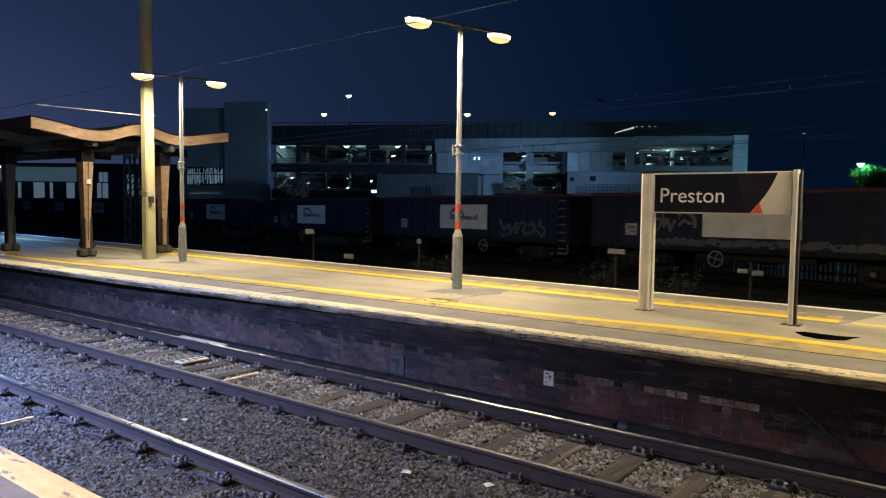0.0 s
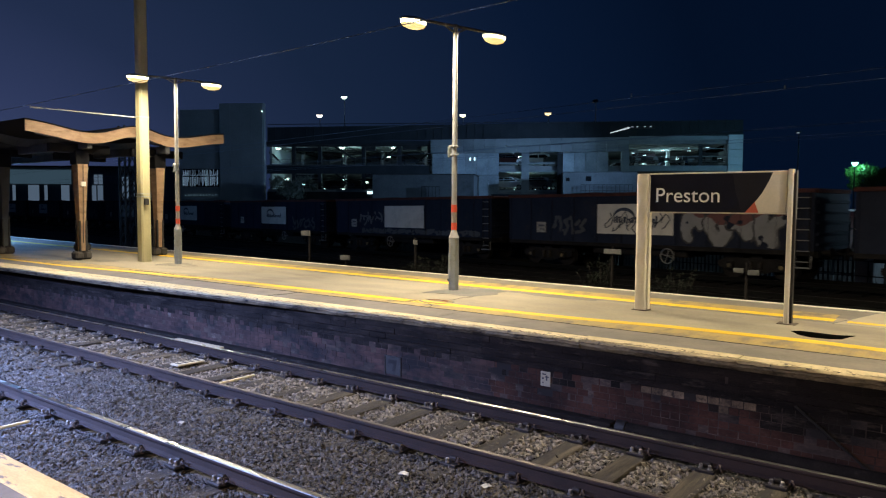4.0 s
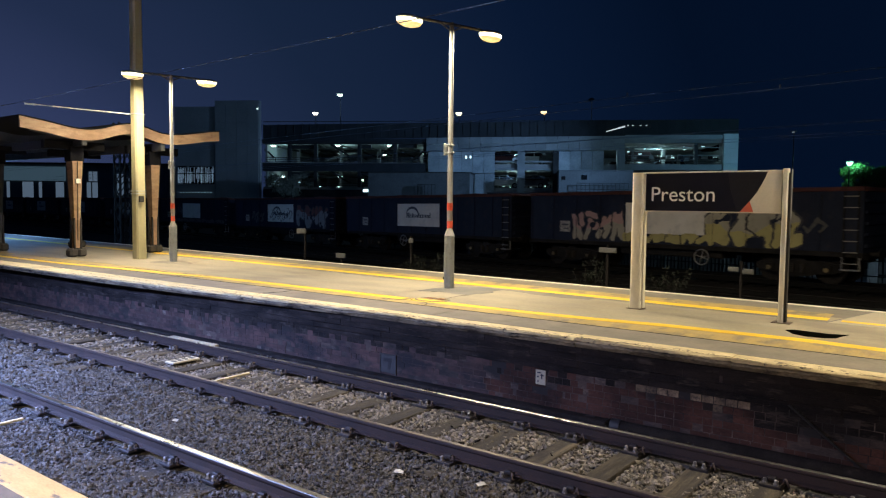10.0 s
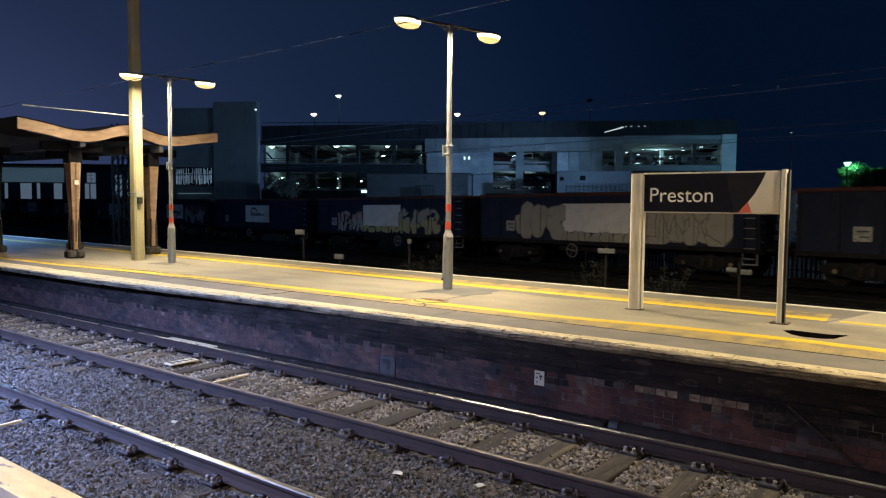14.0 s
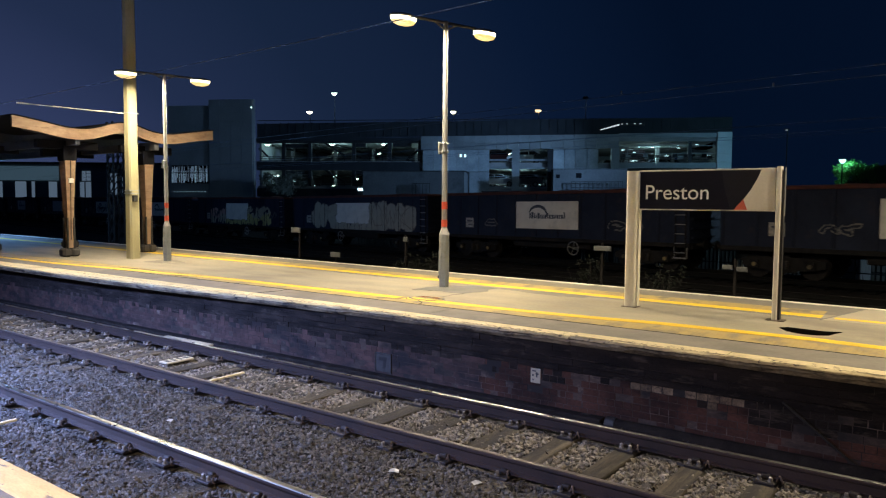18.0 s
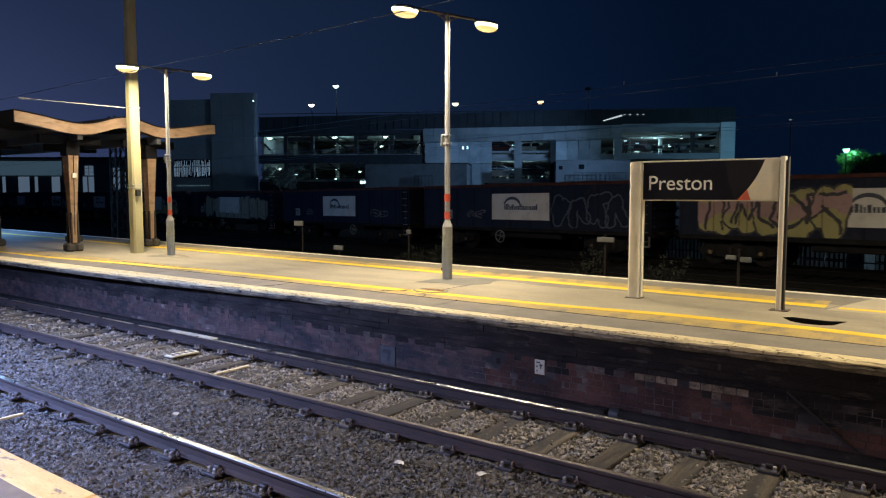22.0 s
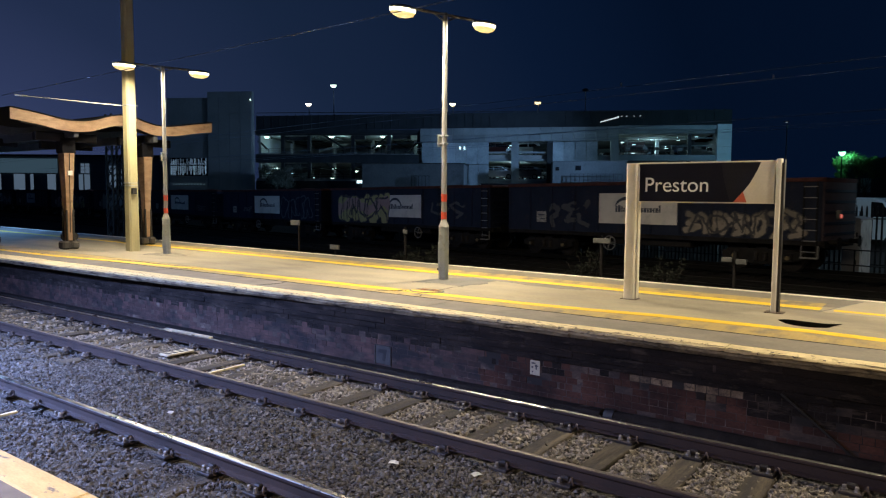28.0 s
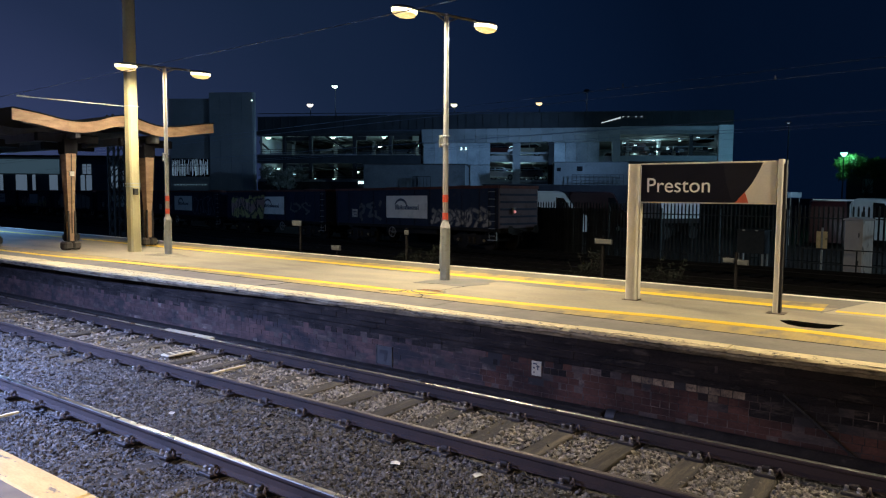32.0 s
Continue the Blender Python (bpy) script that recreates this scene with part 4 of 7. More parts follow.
# ---- things on the island platform ----
def lamp_post(x, y):
    ob = thing("lamp_post", pose(x, y, ZP), "galvanised steel double-headed lamp post with red and white bands, lit", "lamp post", "platform lamp posts")
    part("base", Geo().prism([(0.105 * math.cos(a), 0.105 * math.sin(a)) for a in np.arange(8) * math.pi / 4 + 0.39], 0, 1.06, "z"), M_POLEBASE, ob, "grey octagonal base compartment", smooth=20)
    part("base_door", Geo().box(-0.045, 0.045, -0.108, -0.1, 0.25, 0.75, 0.003), M_POLEBASE, ob)
    part("lock", Geo().tube((-0.105, -0.03, 0.2), (-0.14, -0.03, 0.2), 0.03, n=8), M_BLACK, ob)
    part("collar", Geo().tube((0, 0, 1.06), (0, 0, 1.20), 0.108, 0.055, n=16), M_GALV, ob)
    part("shaft", Geo().tube((0, 0, 1.18), (0, 0, 5.22), 0.056, 0.047, n=16), M_GALV, ob)
    for z0, h in ((1.22, 0.14), (1.57, 0.15)):
        part("red_band", Geo().tube((0, 0, z0), (0, 0, z0 + h), 0.059, n=16), M_RED, ob, "red painted band")
    br = part("bracket", Geo().box(-0.140, -0.118, -0.07, 0.04, 2.67, 2.91, 0.006).box(-0.13, 0.0, -0.03, 0.0, 2.70, 2.735, 0.004).box(-0.13, 0.0, -0.03, 0.0, 2.86, 2.895, 0.004).box(-0.062, 0.062, -0.062, 0.062, 2.70, 2.735, 0.008).box(-0.062, 0.062, -0.062, 0.062, 2.86, 2.895, 0.008), M_POLEBASE, ob)
    arm = Geo()
    arm.tube((0, -0.75, 5.24), (0, 0.75, 5.24), 0.028, n=10)
    arm.tube((0, 0, 5.14), (0, 0, 5.27), 0.045, n=12)
    arm.tube((0, -0.3, 5.24), (0, 0, 5.1), 0.016, n=8).tube((0, 0.3, 5.24), (0, 0, 5.1), 0.016, n=8)
    part("cross_arm", arm, M_MARK, ob)
    for s in (-1, 1):
        yc = s * 1.0
        body = Geo()
        vs, fs = [], []
        for k, (zz, sc) in enumerate(((0.0, 1.0), (0.03, 0.98), (0.06, 0.75), (0.08, 0.3))):
            for i in range(16):
                t = 2 * math.pi * i / 16
                vs.append((0.15 * sc * math.cos(t), yc + 0.295 * sc * math.sin(t), 5.19 + zz))
        for k in range(3):
            for i in range(16):
                fs.append((k * 16 + i, k * 16 + (i + 1) % 16, (k + 1) * 16 + (i + 1) % 16, (k + 1) * 16 + i))
        fs.append(tuple(range(48, 64)))
        body.add(vs, fs)
        hd = part("lamp_head", body, M_POLEBASE, ob, "grey oval lantern housing")
        for nm, levels, mt_, lb in (("lens", ((0.0, 0.96), (-0.06, 0.92)), G_LAMP, "glowing white lens"), ("bowl", ((-0.061, 0.91), (-0.11, 0.78), (-0.145, 0.42)), G_BOWL, "glowing amber bowl")):
            vs, fs = [], []
            for k, (zz, sc) in enumerate(levels):
                for i in range(16):
                    t = 2 * math.pi * i / 16
                    vs.append((0.15 * sc * math.cos(t), yc + 0.295 * sc * math.sin(t), 5.188 + zz))
            for k in range(len(levels) - 1):
                for i in range(16):
                    fs.append((k * 16 + i, k * 16 + (i + 1) % 16, (k + 1) * 16 + (i + 1) % 16, (k + 1) * 16 + i))
            if nm == "bowl":
                fs.append(tuple(range(len(vs) - 16, len(vs))))
            ln = part(nm, Geo().add(vs, fs), mt_, hd, lb)
            ln.visible_shadow = False
    return ob


post = lamp_post(LAMP_X[1], 11.57)
post.matrix_basis = pose(LAMP_X[1], 11.57, ZP, 0, 0, -17)
copy_thing(post, pose(LAMP_X[0], 11.52, ZP - 0.08, 0, 0, -16))
for lx in LAMP_X[2:]:
    copy_thing(post, pose(lx, 11.57, ZP, 0, 0, -17))
# unseen posts added on the near platform, behind the camera
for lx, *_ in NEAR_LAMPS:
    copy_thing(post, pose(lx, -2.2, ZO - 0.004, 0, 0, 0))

# Electrification mast.
mast = thing("overhead_line_mast", pose(-19.58, 11.42, ZP), "tall cream-painted steel mast of the overhead line", "mast")
g = Geo()
vs = []
for z, w in ((0, 0.155), (12.0, 0.125)):
    c = 0.045
    for x, y in ((-w + c, -w), (w - c, -w), (w, -w + c), (w, w - c), (w - c, w), (-w + c, w), (-w, w - c), (-w, -w + c)):
        vs.append((x, y, z))
g.add(vs, [(i, (i + 1) % 8, 8 + (i + 1) % 8, 8 + i) for i in range(8)] + [tuple(range(8))[::-1], tuple(range(8, 16))])
part("shaft", g, M_MAST, mast, smooth=20)
for z in (4.2, 1.98, 1.9):
    w = 0.155 - z * 0.0025 + 0.012
    part("band", Geo().box(-w, w, -w, w, z - 0.012, z + 0.012, 0.004), M_POLEBASE, mast, "steel strap")
part("junction_box", Geo().box(0.155, 0.235, -0.10, 0.04, 1.66, 1.84, 0.01), M_BLACK, mast, "small dark box strapped to the mast")
part("notice", Geo().box(0.151, 0.16, -0.10, 0.06, 1.86, 2.06, 0.002), M_MAST, mast)
tube = Geo().tube((-0.15, -0.1, 4.2), (-1.8, -2.3, 4.38), 0.013, n=8)
part("registration_arm", tube, M_BOXWHITE, mast, "thin steel arm")
part("insulator", Geo().tube((-1.62, -2.06, 4.36), (-1.8, -2.3, 4.38), 0.024, n=10), M_BOXWHITE, mast)

# Station name sign.
sign = thing("station_sign", pose(0, 0, 0), "navy station name sign on two white posts", "sign")
SX0, SX1, SY = -4.43, -2.20, 11.36
SZ0, SZ1 = 2.465, 3.105


def post_prof(x, w, d):
    pts = []
    for i in range(16):
        t = 2 * math.pi * i / 16
        cx, cy = math.copysign(abs(math.cos(t)) ** 0.55, math.cos(t)), math.copysign(abs(math.sin(t)) ** 0.55, math.sin(t))
        pts.append((x + w * cx, SY + d * cy))
    return pts


part("post", Geo().prism(post_prof(SX0 + 0.0, 0.10, 0.085), ZP, 3.10, "z"), M_SIGNPOST, sign, "broad white aluminium post")
part("post", Geo().prism(post_prof(SX1 - 0.012, 0.040, 0.07), ZP, 3.125, "z"), M_POSTGREY, sign, "pale grey aluminium post")
part("edge_trim", Geo().box(SX1 + 0.061, SX1 + 0.067, SY - 0.045, SY + 0.045, 2.40, 3.11), M_MARK, sign, "thin grey trim strip")
for x in (SX0, SX1):
    part("post_channel", Geo().box(x + 0.101 if x == SX0 else x + 0.029, x + 0.125 if x == SX0 else x + 0.06, SY - 0.05, SY + 0.05, ZP + 0.02, 3.06), M_SIGNPOST if x == SX0 else M_BLACK, sign)
    part("foot_plate", Geo().box(x - 0.13, x + 0.13, SY - 0.11, SY + 0.11, ZP + 0.001, ZP + 0.012, 0.004), M_CLIP, sign)
BX0, BX1 = SX0 + 0.103, SX1 - 0.063
board = part("board", Geo().box(BX0, BX1, SY - 0.035, SY + 0.045, SZ0, SZ1, 0.006), M_SIGNPOST, sign, "framed sign board")


def bu(u, w):
    return (BX0 + (BX1 - BX0) * u, SZ0 + (SZ1 - SZ0) * w)


lo_, hi_ = 0.03, 0.965
arc = [(0.735, lo_), (0.79, 0.28), (0.838, 0.5), (0.878, 0.75), (0.905, hi_)]
F_ = SY - 0.036
part("navy_panel", Geo().prism([bu(*q) for q in [(0.006, lo_), (0.70, lo_)] + [(0.655, 0.5), (0.63, hi_), (0.006, hi_)]], F_ - 0.004, F_, "y"), M_NAVY, board, "navy panel")
part("slate_panel", Geo().prism([bu(*q) for q in [(0.690, lo_), (0.728, lo_)] + arc[1:] + [(0.620, hi_), (0.645, 0.5)]], F_ - 0.0035, F_, "y"), M_SLATE, board, "dark slate wedge")
part("orange_panel", Geo().prism([bu(*q) for q in [(0.722, lo_), (0.815, lo_), (0.787, 0.28)]], F_ - 0.005, F_, "y"), M_ORANGE, board, "orange triangle")
part("pale_panel", Geo().prism([bu(*q) for q in [(0.818, lo_), (0.996, lo_), (0.996, hi_)] + arc[::-1][:4]], F_ - 0.0045, F_, "y"), M_BEIGE, board, "pale grey panel")
txt = bpy.data.curves.new("lettering", "FONT")
txt.body, txt.size, txt.extrude = "Preston", 0.328, 0.001
txt.offset = 0.0005
txt.materials.append(M_WHITE)
lt = new("lettering", txt)
lt.parent = board
lt.matrix_basis = pose(BX0 + 0.10, F_ - 0.0055, SZ0 + 0.175, 90)
tagged(lt, "white station name lettering")

# Canopy at the end of the platform.
CX = -21.7


def canopy_column(x, y, clad=M_WOOD):
    ob = thing("canopy_column", pose(x, y, ZP), "tapered brown timber-clad canopy column on a dark plinth", "column", "canopy columns")
    for y0 in (-0.25, 0.005):
        part("plinth_block", Geo().box(-0.18, 0.18, y0, y0 + 0.245, 0, 0.25, 0.055), M_PLINTH, ob, "dark rounded stone block")
    vs = []
    for z, w in ((0.26, 0.09), (0.95, 0.105), (2.9, 0.195)):
        vs += [(-w, -w * 0.8, z), (w, -w * 0.8, z), (w, w * 0.8, z), (-w, w * 0.8, z)]
    fs = [(k * 4 + i, k * 4 + (i + 1) % 4, k * 4 + 4 + (i + 1) % 4, k * 4 + 4 + i) for k in range(2) for i in range(4)] + [(3, 2, 1, 0), (8, 9, 10, 11)]
    part("shaft", Geo().add(vs, fs), clad, ob, smooth=20)
    g = Geo()
    for s in (-1, 1):
        for u in (-1, 1):
            g.box(s * 0.112 - 0.026, s * 0.112 + 0.026, u * 0.098 - 0.026, u * 0.098 + 0.026, 0.2, 1.17, 0.006)
    part("iron_shoe", g, M_BLACK, ob, "four black iron corner straps")
    part("capital", Geo().box(-0.2, 0.2, -0.2, 0.2, 2.85, 3.3, 0.02).box(-0.1, 0.1, -0.9, 0.9, 3.2, 3.45, 0.02), M_ROOF, ob, "dark iron head bracket")
    return ob


col = canopy_column(CX, 10.62)
part("switch_box", Geo().box(0.165, 0.225, -0.07, 0.07, 2.2, 2.34, 0.01), M_BOXWHITE, col, "small white box")
part("cable", Geo().tube((0.112, 0, 0.5), (0.205, 0, 2.85), 0.012, n=6), M_BLACK, col)
for i, x in enumerate((CX, CX - 4.1, CX - 4.1, CX - 12.6, CX - 12.6, CX - 24, CX - 24)):
    y = 13.15 if i == 0 else (12.65, 10.1)[i % 2]
    if i == 0:
        canopy_column(x, y)
    elif i == 1:
        # farther columns: their shade is put into the cladding colour
        col2 = tagged(canopy_column(x, y, M_CANOPY), "canopy column on a dark plinth, shade put into its dark colour")
    else:
        copy_thing(col2, pose(x, y, ZP))

canopy = thing("platform_canopy", pose(0, 0, 0), "dark platform canopy with a wavy brown timber fascia", "canopy")


def wave(y):
    """Height of the fascia's middle across the platform."""
    pts = ((8.75, 4.70), (9.5, 4.60), (10.2, 4.475), (10.65, 4.455), (11.1, 4.52), (11.6, 4.70), (12.0, 4.77), (12.4, 4.72), (12.9, 4.56), (13.3, 4.52), (13.8, 4.56), (14.6, 4.71), (15.25, 4.80))
    ys, zs = [q[0] for q in pts], [q[1] for q in pts]
    h = 0.16
    return sum(float(np.interp(y + d, ys, zs)) for d in (-h, 0, h)) / 3


ys = np.linspace(8.8, 15.2, 49)
vs, fs = [], []
for y in ys:
    z = wave(y)
    for x, dz in ((-21.0, -0.155), (-20.94, -0.155), (-20.94, 0.155), (-21.0, 0.155)):
        vs.append((x, y, z + dz))
for i in range(48):
    for j in range(4):
        k = (j + 1) % 4
        fs.append((i * 4 + j, (i + 1) * 4 + j, (i + 1) * 4 + k, i * 4 + k))
fs += [(0, 1, 2, 3), (195, 194, 193, 192)]
part("fascia", Geo().add(vs, fs), M_WOOD, canopy, "brown wavy timber fascia board", smooth=30)
vs, fs = [], []
for y in ys:
    z = wave(y)
    for x in (-20.91, -60):
        vs += [(x, y, z + 0.157), (x, y, z + 0.187)]
for i in range(48):
    a = i * 4
    fs += [(a, a + 4, a + 6, a + 2), (a + 1, a + 3, a + 7, a + 5), (a, a + 1, a + 5, a + 4), (a + 2, a + 6, a + 7, a + 3)]
part("roof", Geo().add(vs, fs), M_ROOF, canopy, "dark roof boards")
for x in np.arange(-21.6, -60, -3.2):
    vs, fs = [], []
    cut = ys[4:-3:4]
    for y in cut:
        for dx, dz in ((-0.05, -0.1), (0.05, -0.1), (0.05, 0.156), (-0.05, 0.156)):
            vs.append((x + dx, y, wave(y) + dz))
    for i in range(len(cut) - 1):
        fs += [(i * 4 + q, i * 4 + 4 + q, i * 4 + 4 + (q + 1) % 4, i * 4 + (q + 1) % 4) for q in range(4)]
    fs += [(0, 1, 2, 3), tuple(len(vs) - 1 - q for q in range(4))]
    part("rafter", Geo().add(vs, fs), M_CANOPY, canopy)
for y in (10.62, 13.15):
    part("beam", Geo().box(-60, -21.05, y - 0.08, y + 0.08, 4.16, 4.42, 0.02), M_CANOPY, canopy)
for x in (-35.0, -42.5):
    tb = thing("canopy_lamp", pose(x, 13.3, 4.0), "cold white tube lamp under the canopy", "lamp", "canopy lamps")
    part("housing", Geo().box(-0.6, 0.6, -0.06, 0.06, 0.03, 0.11, 0.01), M_POLEBASE, tb)
    part("tube", Geo().tube((-0.58, 0, 0.0), (0.58, 0, 0.0), 0.03, n=8), G_COOL, tb)
    part("rod", Geo().tube((-0.4, 0, 0.1), (-0.4, 0, 0.72), 0.012, n=6).tube((0.4, 0, 0.1), (0.4, 0, 0.72), 0.012, n=6), M_BLACK, tb)

# Covers and patches in the asphalt.
mh = thing("manhole_cover", pose(-7.66, 10.0, ZP), "oval rusty manhole cover with paint traces in the platform", "manhole cover")
part("rim", Geo().prism([(0.34 * math.cos(a), 0.27 * math.sin(a)) for a in np.arange(20) * math.pi / 10], 0.0005, 0.006, "z"), M_PATCH, mh)
part("lid", Geo().prism([(0.31 * math.cos(a), 0.24 * math.sin(a)) for a in np.arange(20) * math.pi / 10], 0.006, 0.009, "z"), M_TACTILE, mh)
part("paint_trace", Geo().prism([(-0.24, -0.12), (-0.12, -0.09), (0.02, -0.12), (0.16, -0.10), (0.26, -0.10), (0.18, -0.17), (0.02, -0.215), (-0.16, -0.19)], 0.009, 0.0115, "z"), M_YELLOW, mh, "yellow line paint left on the lid")
for i in range(-4, 5):
    part("tread_bar", Geo().box(i * 0.062 - 0.018, i * 0.062 + 0.018, 0.01, 0.2 - 0.02 * abs(i), 0.009, 0.013), M_LOAD if i % 4 else M_PATCH, mh)


def blot(name, cx, cy, rx, ry, seed, mat_, label, z=0.004):
    r = random.Random(seed)
    pts = []
    for i in range(28):
        a = 2 * math.pi * i / 28
        k = 1 + 0.16 * math.sin(3 * a + seed) + r.uniform(-0.12, 0.12)
        pts.append((cx + rx * k * math.cos(a), cy + ry * k * math.sin(a)))
    return tagged(part(name, Geo().prism(pts, ZP + 0.0005, ZP + z, "z"), mat_), label, "patch", kind="structure")


tagged(part("asphalt_patch", Geo().prism([(-8.66, 10.82), (-8.11, 11.0), (-7.86, 10.92), (-7.54, 10.95), (-7.5, 11.2), (-7.42, 11.32), (-7.36, 11.55), (-7.5, 11.75), (-7.46, 12.1), (-8.08, 12.14), (-8.2, 11.95), (-8.45, 11.9), (-8.67, 11.4)], ZP + 0.0005, ZP + 0.004, "z"), M_PATCH), "darker repair patch round the lamp post foot", "patch", kind="structure")
blot("asphalt_patch", -6.3, 12.1, 1.1, 0.28, 5, M_SLAB, "faint repair patch in the platform", 0.0018)
blot("asphalt_patch", -17.9, 11.4, 0.7, 0.4, 8, M_STREAK, "dark repair patch round the lamp post foot")
# flat near-black polygon laid on the asphalt
black_spot = thing("drain_gully", pose(-1.63, 10.66, ZP), "long flat black patch on the platform", "drain")
part("slot", Geo().prism([(-0.4, 0.06), (-0.3, 0.17), (-0.05, 0.13), (0.16, 0.11), (0.37, 0.2), (0.3, -0.01), (0.26, -0.2), (0.12, -0.29), (-0.08, -0.3), (-0.25, -0.2)], 0.0005, 0.004, "z"), M_NEARBLACK, black_spot)

# ---- goods train ----
TDIR, TNRM = Vector((-0.9853, 0.1709, 0)), Vector((0.1709, 0.9853, 0))
TURN = math.degrees(math.atan2(TDIR.y, TDIR.x))
DC, PITCH, COUNT = 24.6, 14.41, 16
GDIR, GNRM, BEND = Vector((-0.97357, 0.22841, 0)), Vector((0.22841, 0.97357, 0)), -0.00078


def on_line(s, d, z=0.0):
    """A point s metres along the goods line and d metres off the camera's foot."""
    return TNRM * d + TDIR * s + Vector((0, 0, z))


def on_goods(s, d, z=0.0):
    """A point s metres along the goods line, which curves gently and falls away along the train's way."""
    return GNRM * (d + BEND * s * s / 2) + GDIR * s + Vector((0, 0, z + 0.235 - 0.0105 * min(max(s, -20), 46)))


def rail_curve(d):
    path = [on_goods(q, d) for q in np.linspace(140, -40, 46)]
    ob = thing("rail", pose(0, 0, 0), "steel rail of the goods lines in the dark yard", "rail", "railway rails", "structure")
    part("rail_body", Geo().sweep(RAIL_PROF, path), M_SLEEPDARK, ob)
    part("rail_head", Geo().sweep([(-0.027, -0.003), (0.027, -0.003), (0.022, 0.0), (-0.022, 0.0)], path), M_DUSTY, ob)


for d in (DC - 0.752, DC + 0.752, DC - 4.4, DC - 5.9):
    rail_curve(d)
for d in (DC, DC - 5.15):
    tagged(part("yard_ballast", Geo().sweep([(-2.5, -0.95), (2.5, -0.95), (1.75, -0.30), (1.55, -0.235), (-1.55, -0.235), (-1.75, -0.30)], [on_goods(q, d) for q in np.linspace(140, -40, 46)]), M_EARTH), "dark cinder bed under a goods line", "ballast", kind="structure")
yard_sleeper = Geo().box(-0.125, 0.125, -1.3, 1.3, -0.13, 0, 0.012).mesh("sleeper", M_SLEEPDARK)
for d in (DC, DC - 5.15):
    for s in np.arange(-24, 70, 0.72):
        ahead = on_goods(s + 0.5, d) - on_goods(s - 0.5, d)
        m = Matrix.Translation(on_goods(s, d)) @ pose(0, 0, 0, 0, 0, math.degrees(math.atan2(ahead.y, ahead.x)))
        tagged(part("sleeper", yard_sleeper, None, None, at=m @ pose(0, 0, -0.187)), "dark sleeper of the goods line", "sleeper", "yard sleepers")

HALF = 1.36
RIBS = [0.52 + i * 1.1917 for i in range(12)]


def wheelset(parent, x):
    g = Geo()
    for s in (-1, 1):
        y = s * 0.75
        g.tube((0, y - 0.065, 0), (0, y + 0.065, 0), 0.455, n=24)
        g.tube((0, y - s * 0.085, 0), (0, y - s * 0.065, 0), 0.485, n=24)
        g.tube((0, y + s * 0.06, 0), (0, y + s * 0.11, 0), 0.13, n=12)
        for k in range(6):
            a = k * math.pi / 3
            g.tube((0.30 * math.cos(a), y + s * 0.066, 0.30 * math.sin(a)), (0.30 * math.cos(a), y + s * 0.075, 0.30 * math.sin(a)), 0.04, n=8)
    g.tube((0, -1.05, 0), (0, 1.05, 0), 0.075, n=10)
    return part("wheelset", g, M_WHEEL, parent, "steel wheelset", at=pose(x, 0, 0.455))


_v, _f = [], []
for _k in range(11):
    for _i in range(10):
        _a, _r = 2 * math.pi * _i / 10, 0.078 if _k % 2 else 0.06
        _v.append((_r * math.cos(_a), _r * math.sin(_a), _k * 0.03))
for _k in range(10):
    for _i in range(10):
        _f.append((_k * 10 + _i, _k * 10 + (_i + 1) % 10, _k * 10 + 10 + (_i + 1) % 10, _k * 10 + 10 + _i))
spring_mesh = Geo().add(_v, _f).mesh("coil_spring", M_DUSTY)


cap_mesh = Geo().tube((0, -0.03, 0), (0, 0.03, 0), 0.07, n=12).mesh("axle_cap", M_AXLECAP)


def bogie(parent, x):
    g = Geo()
    for s in (-1, 1):
        y = s * 1.0
        g.prism([(-1.35, 0.62), (-1.35, 0.42), (-0.95, 0.30), (-0.55, 0.30), (-0.35, 0.22), (0.35, 0.22), (0.55, 0.30), (0.95, 0.30), (1.35, 0.42), (1.35, 0.62), (0.7, 0.72), (-0.7, 0.72)], y - 0.06, y + 0.06, "y")
        for ax in (-0.9, 0.9):
            g.box(ax - 0.14, ax + 0.14, y - 0.1, y + 0.14 * s if s > 0 else y + 0.1, 0.33, 0.6, 0.02)
    g.box(-0.2, 0.2, -1.0, 1.0, 0.5, 0.8, 0.02)
    ob = part("bogie", g, M_UNDER, parent, "two-axle bogie", at=pose(x, 0, 0))
    for ax in (-0.9, 0.9):
        wheelset(ob, ax)
    for s in (-1, 1):
        for ax in (-0.16, 0.16):
            part("axle_cap", cap_mesh, None, ob, at=pose(ax * 5.6, s * 1.15, 0.455))
            part("coil_spring", spring_mesh, None, ob, at=pose(ax, s * 1.1, 0.32))
    return ob


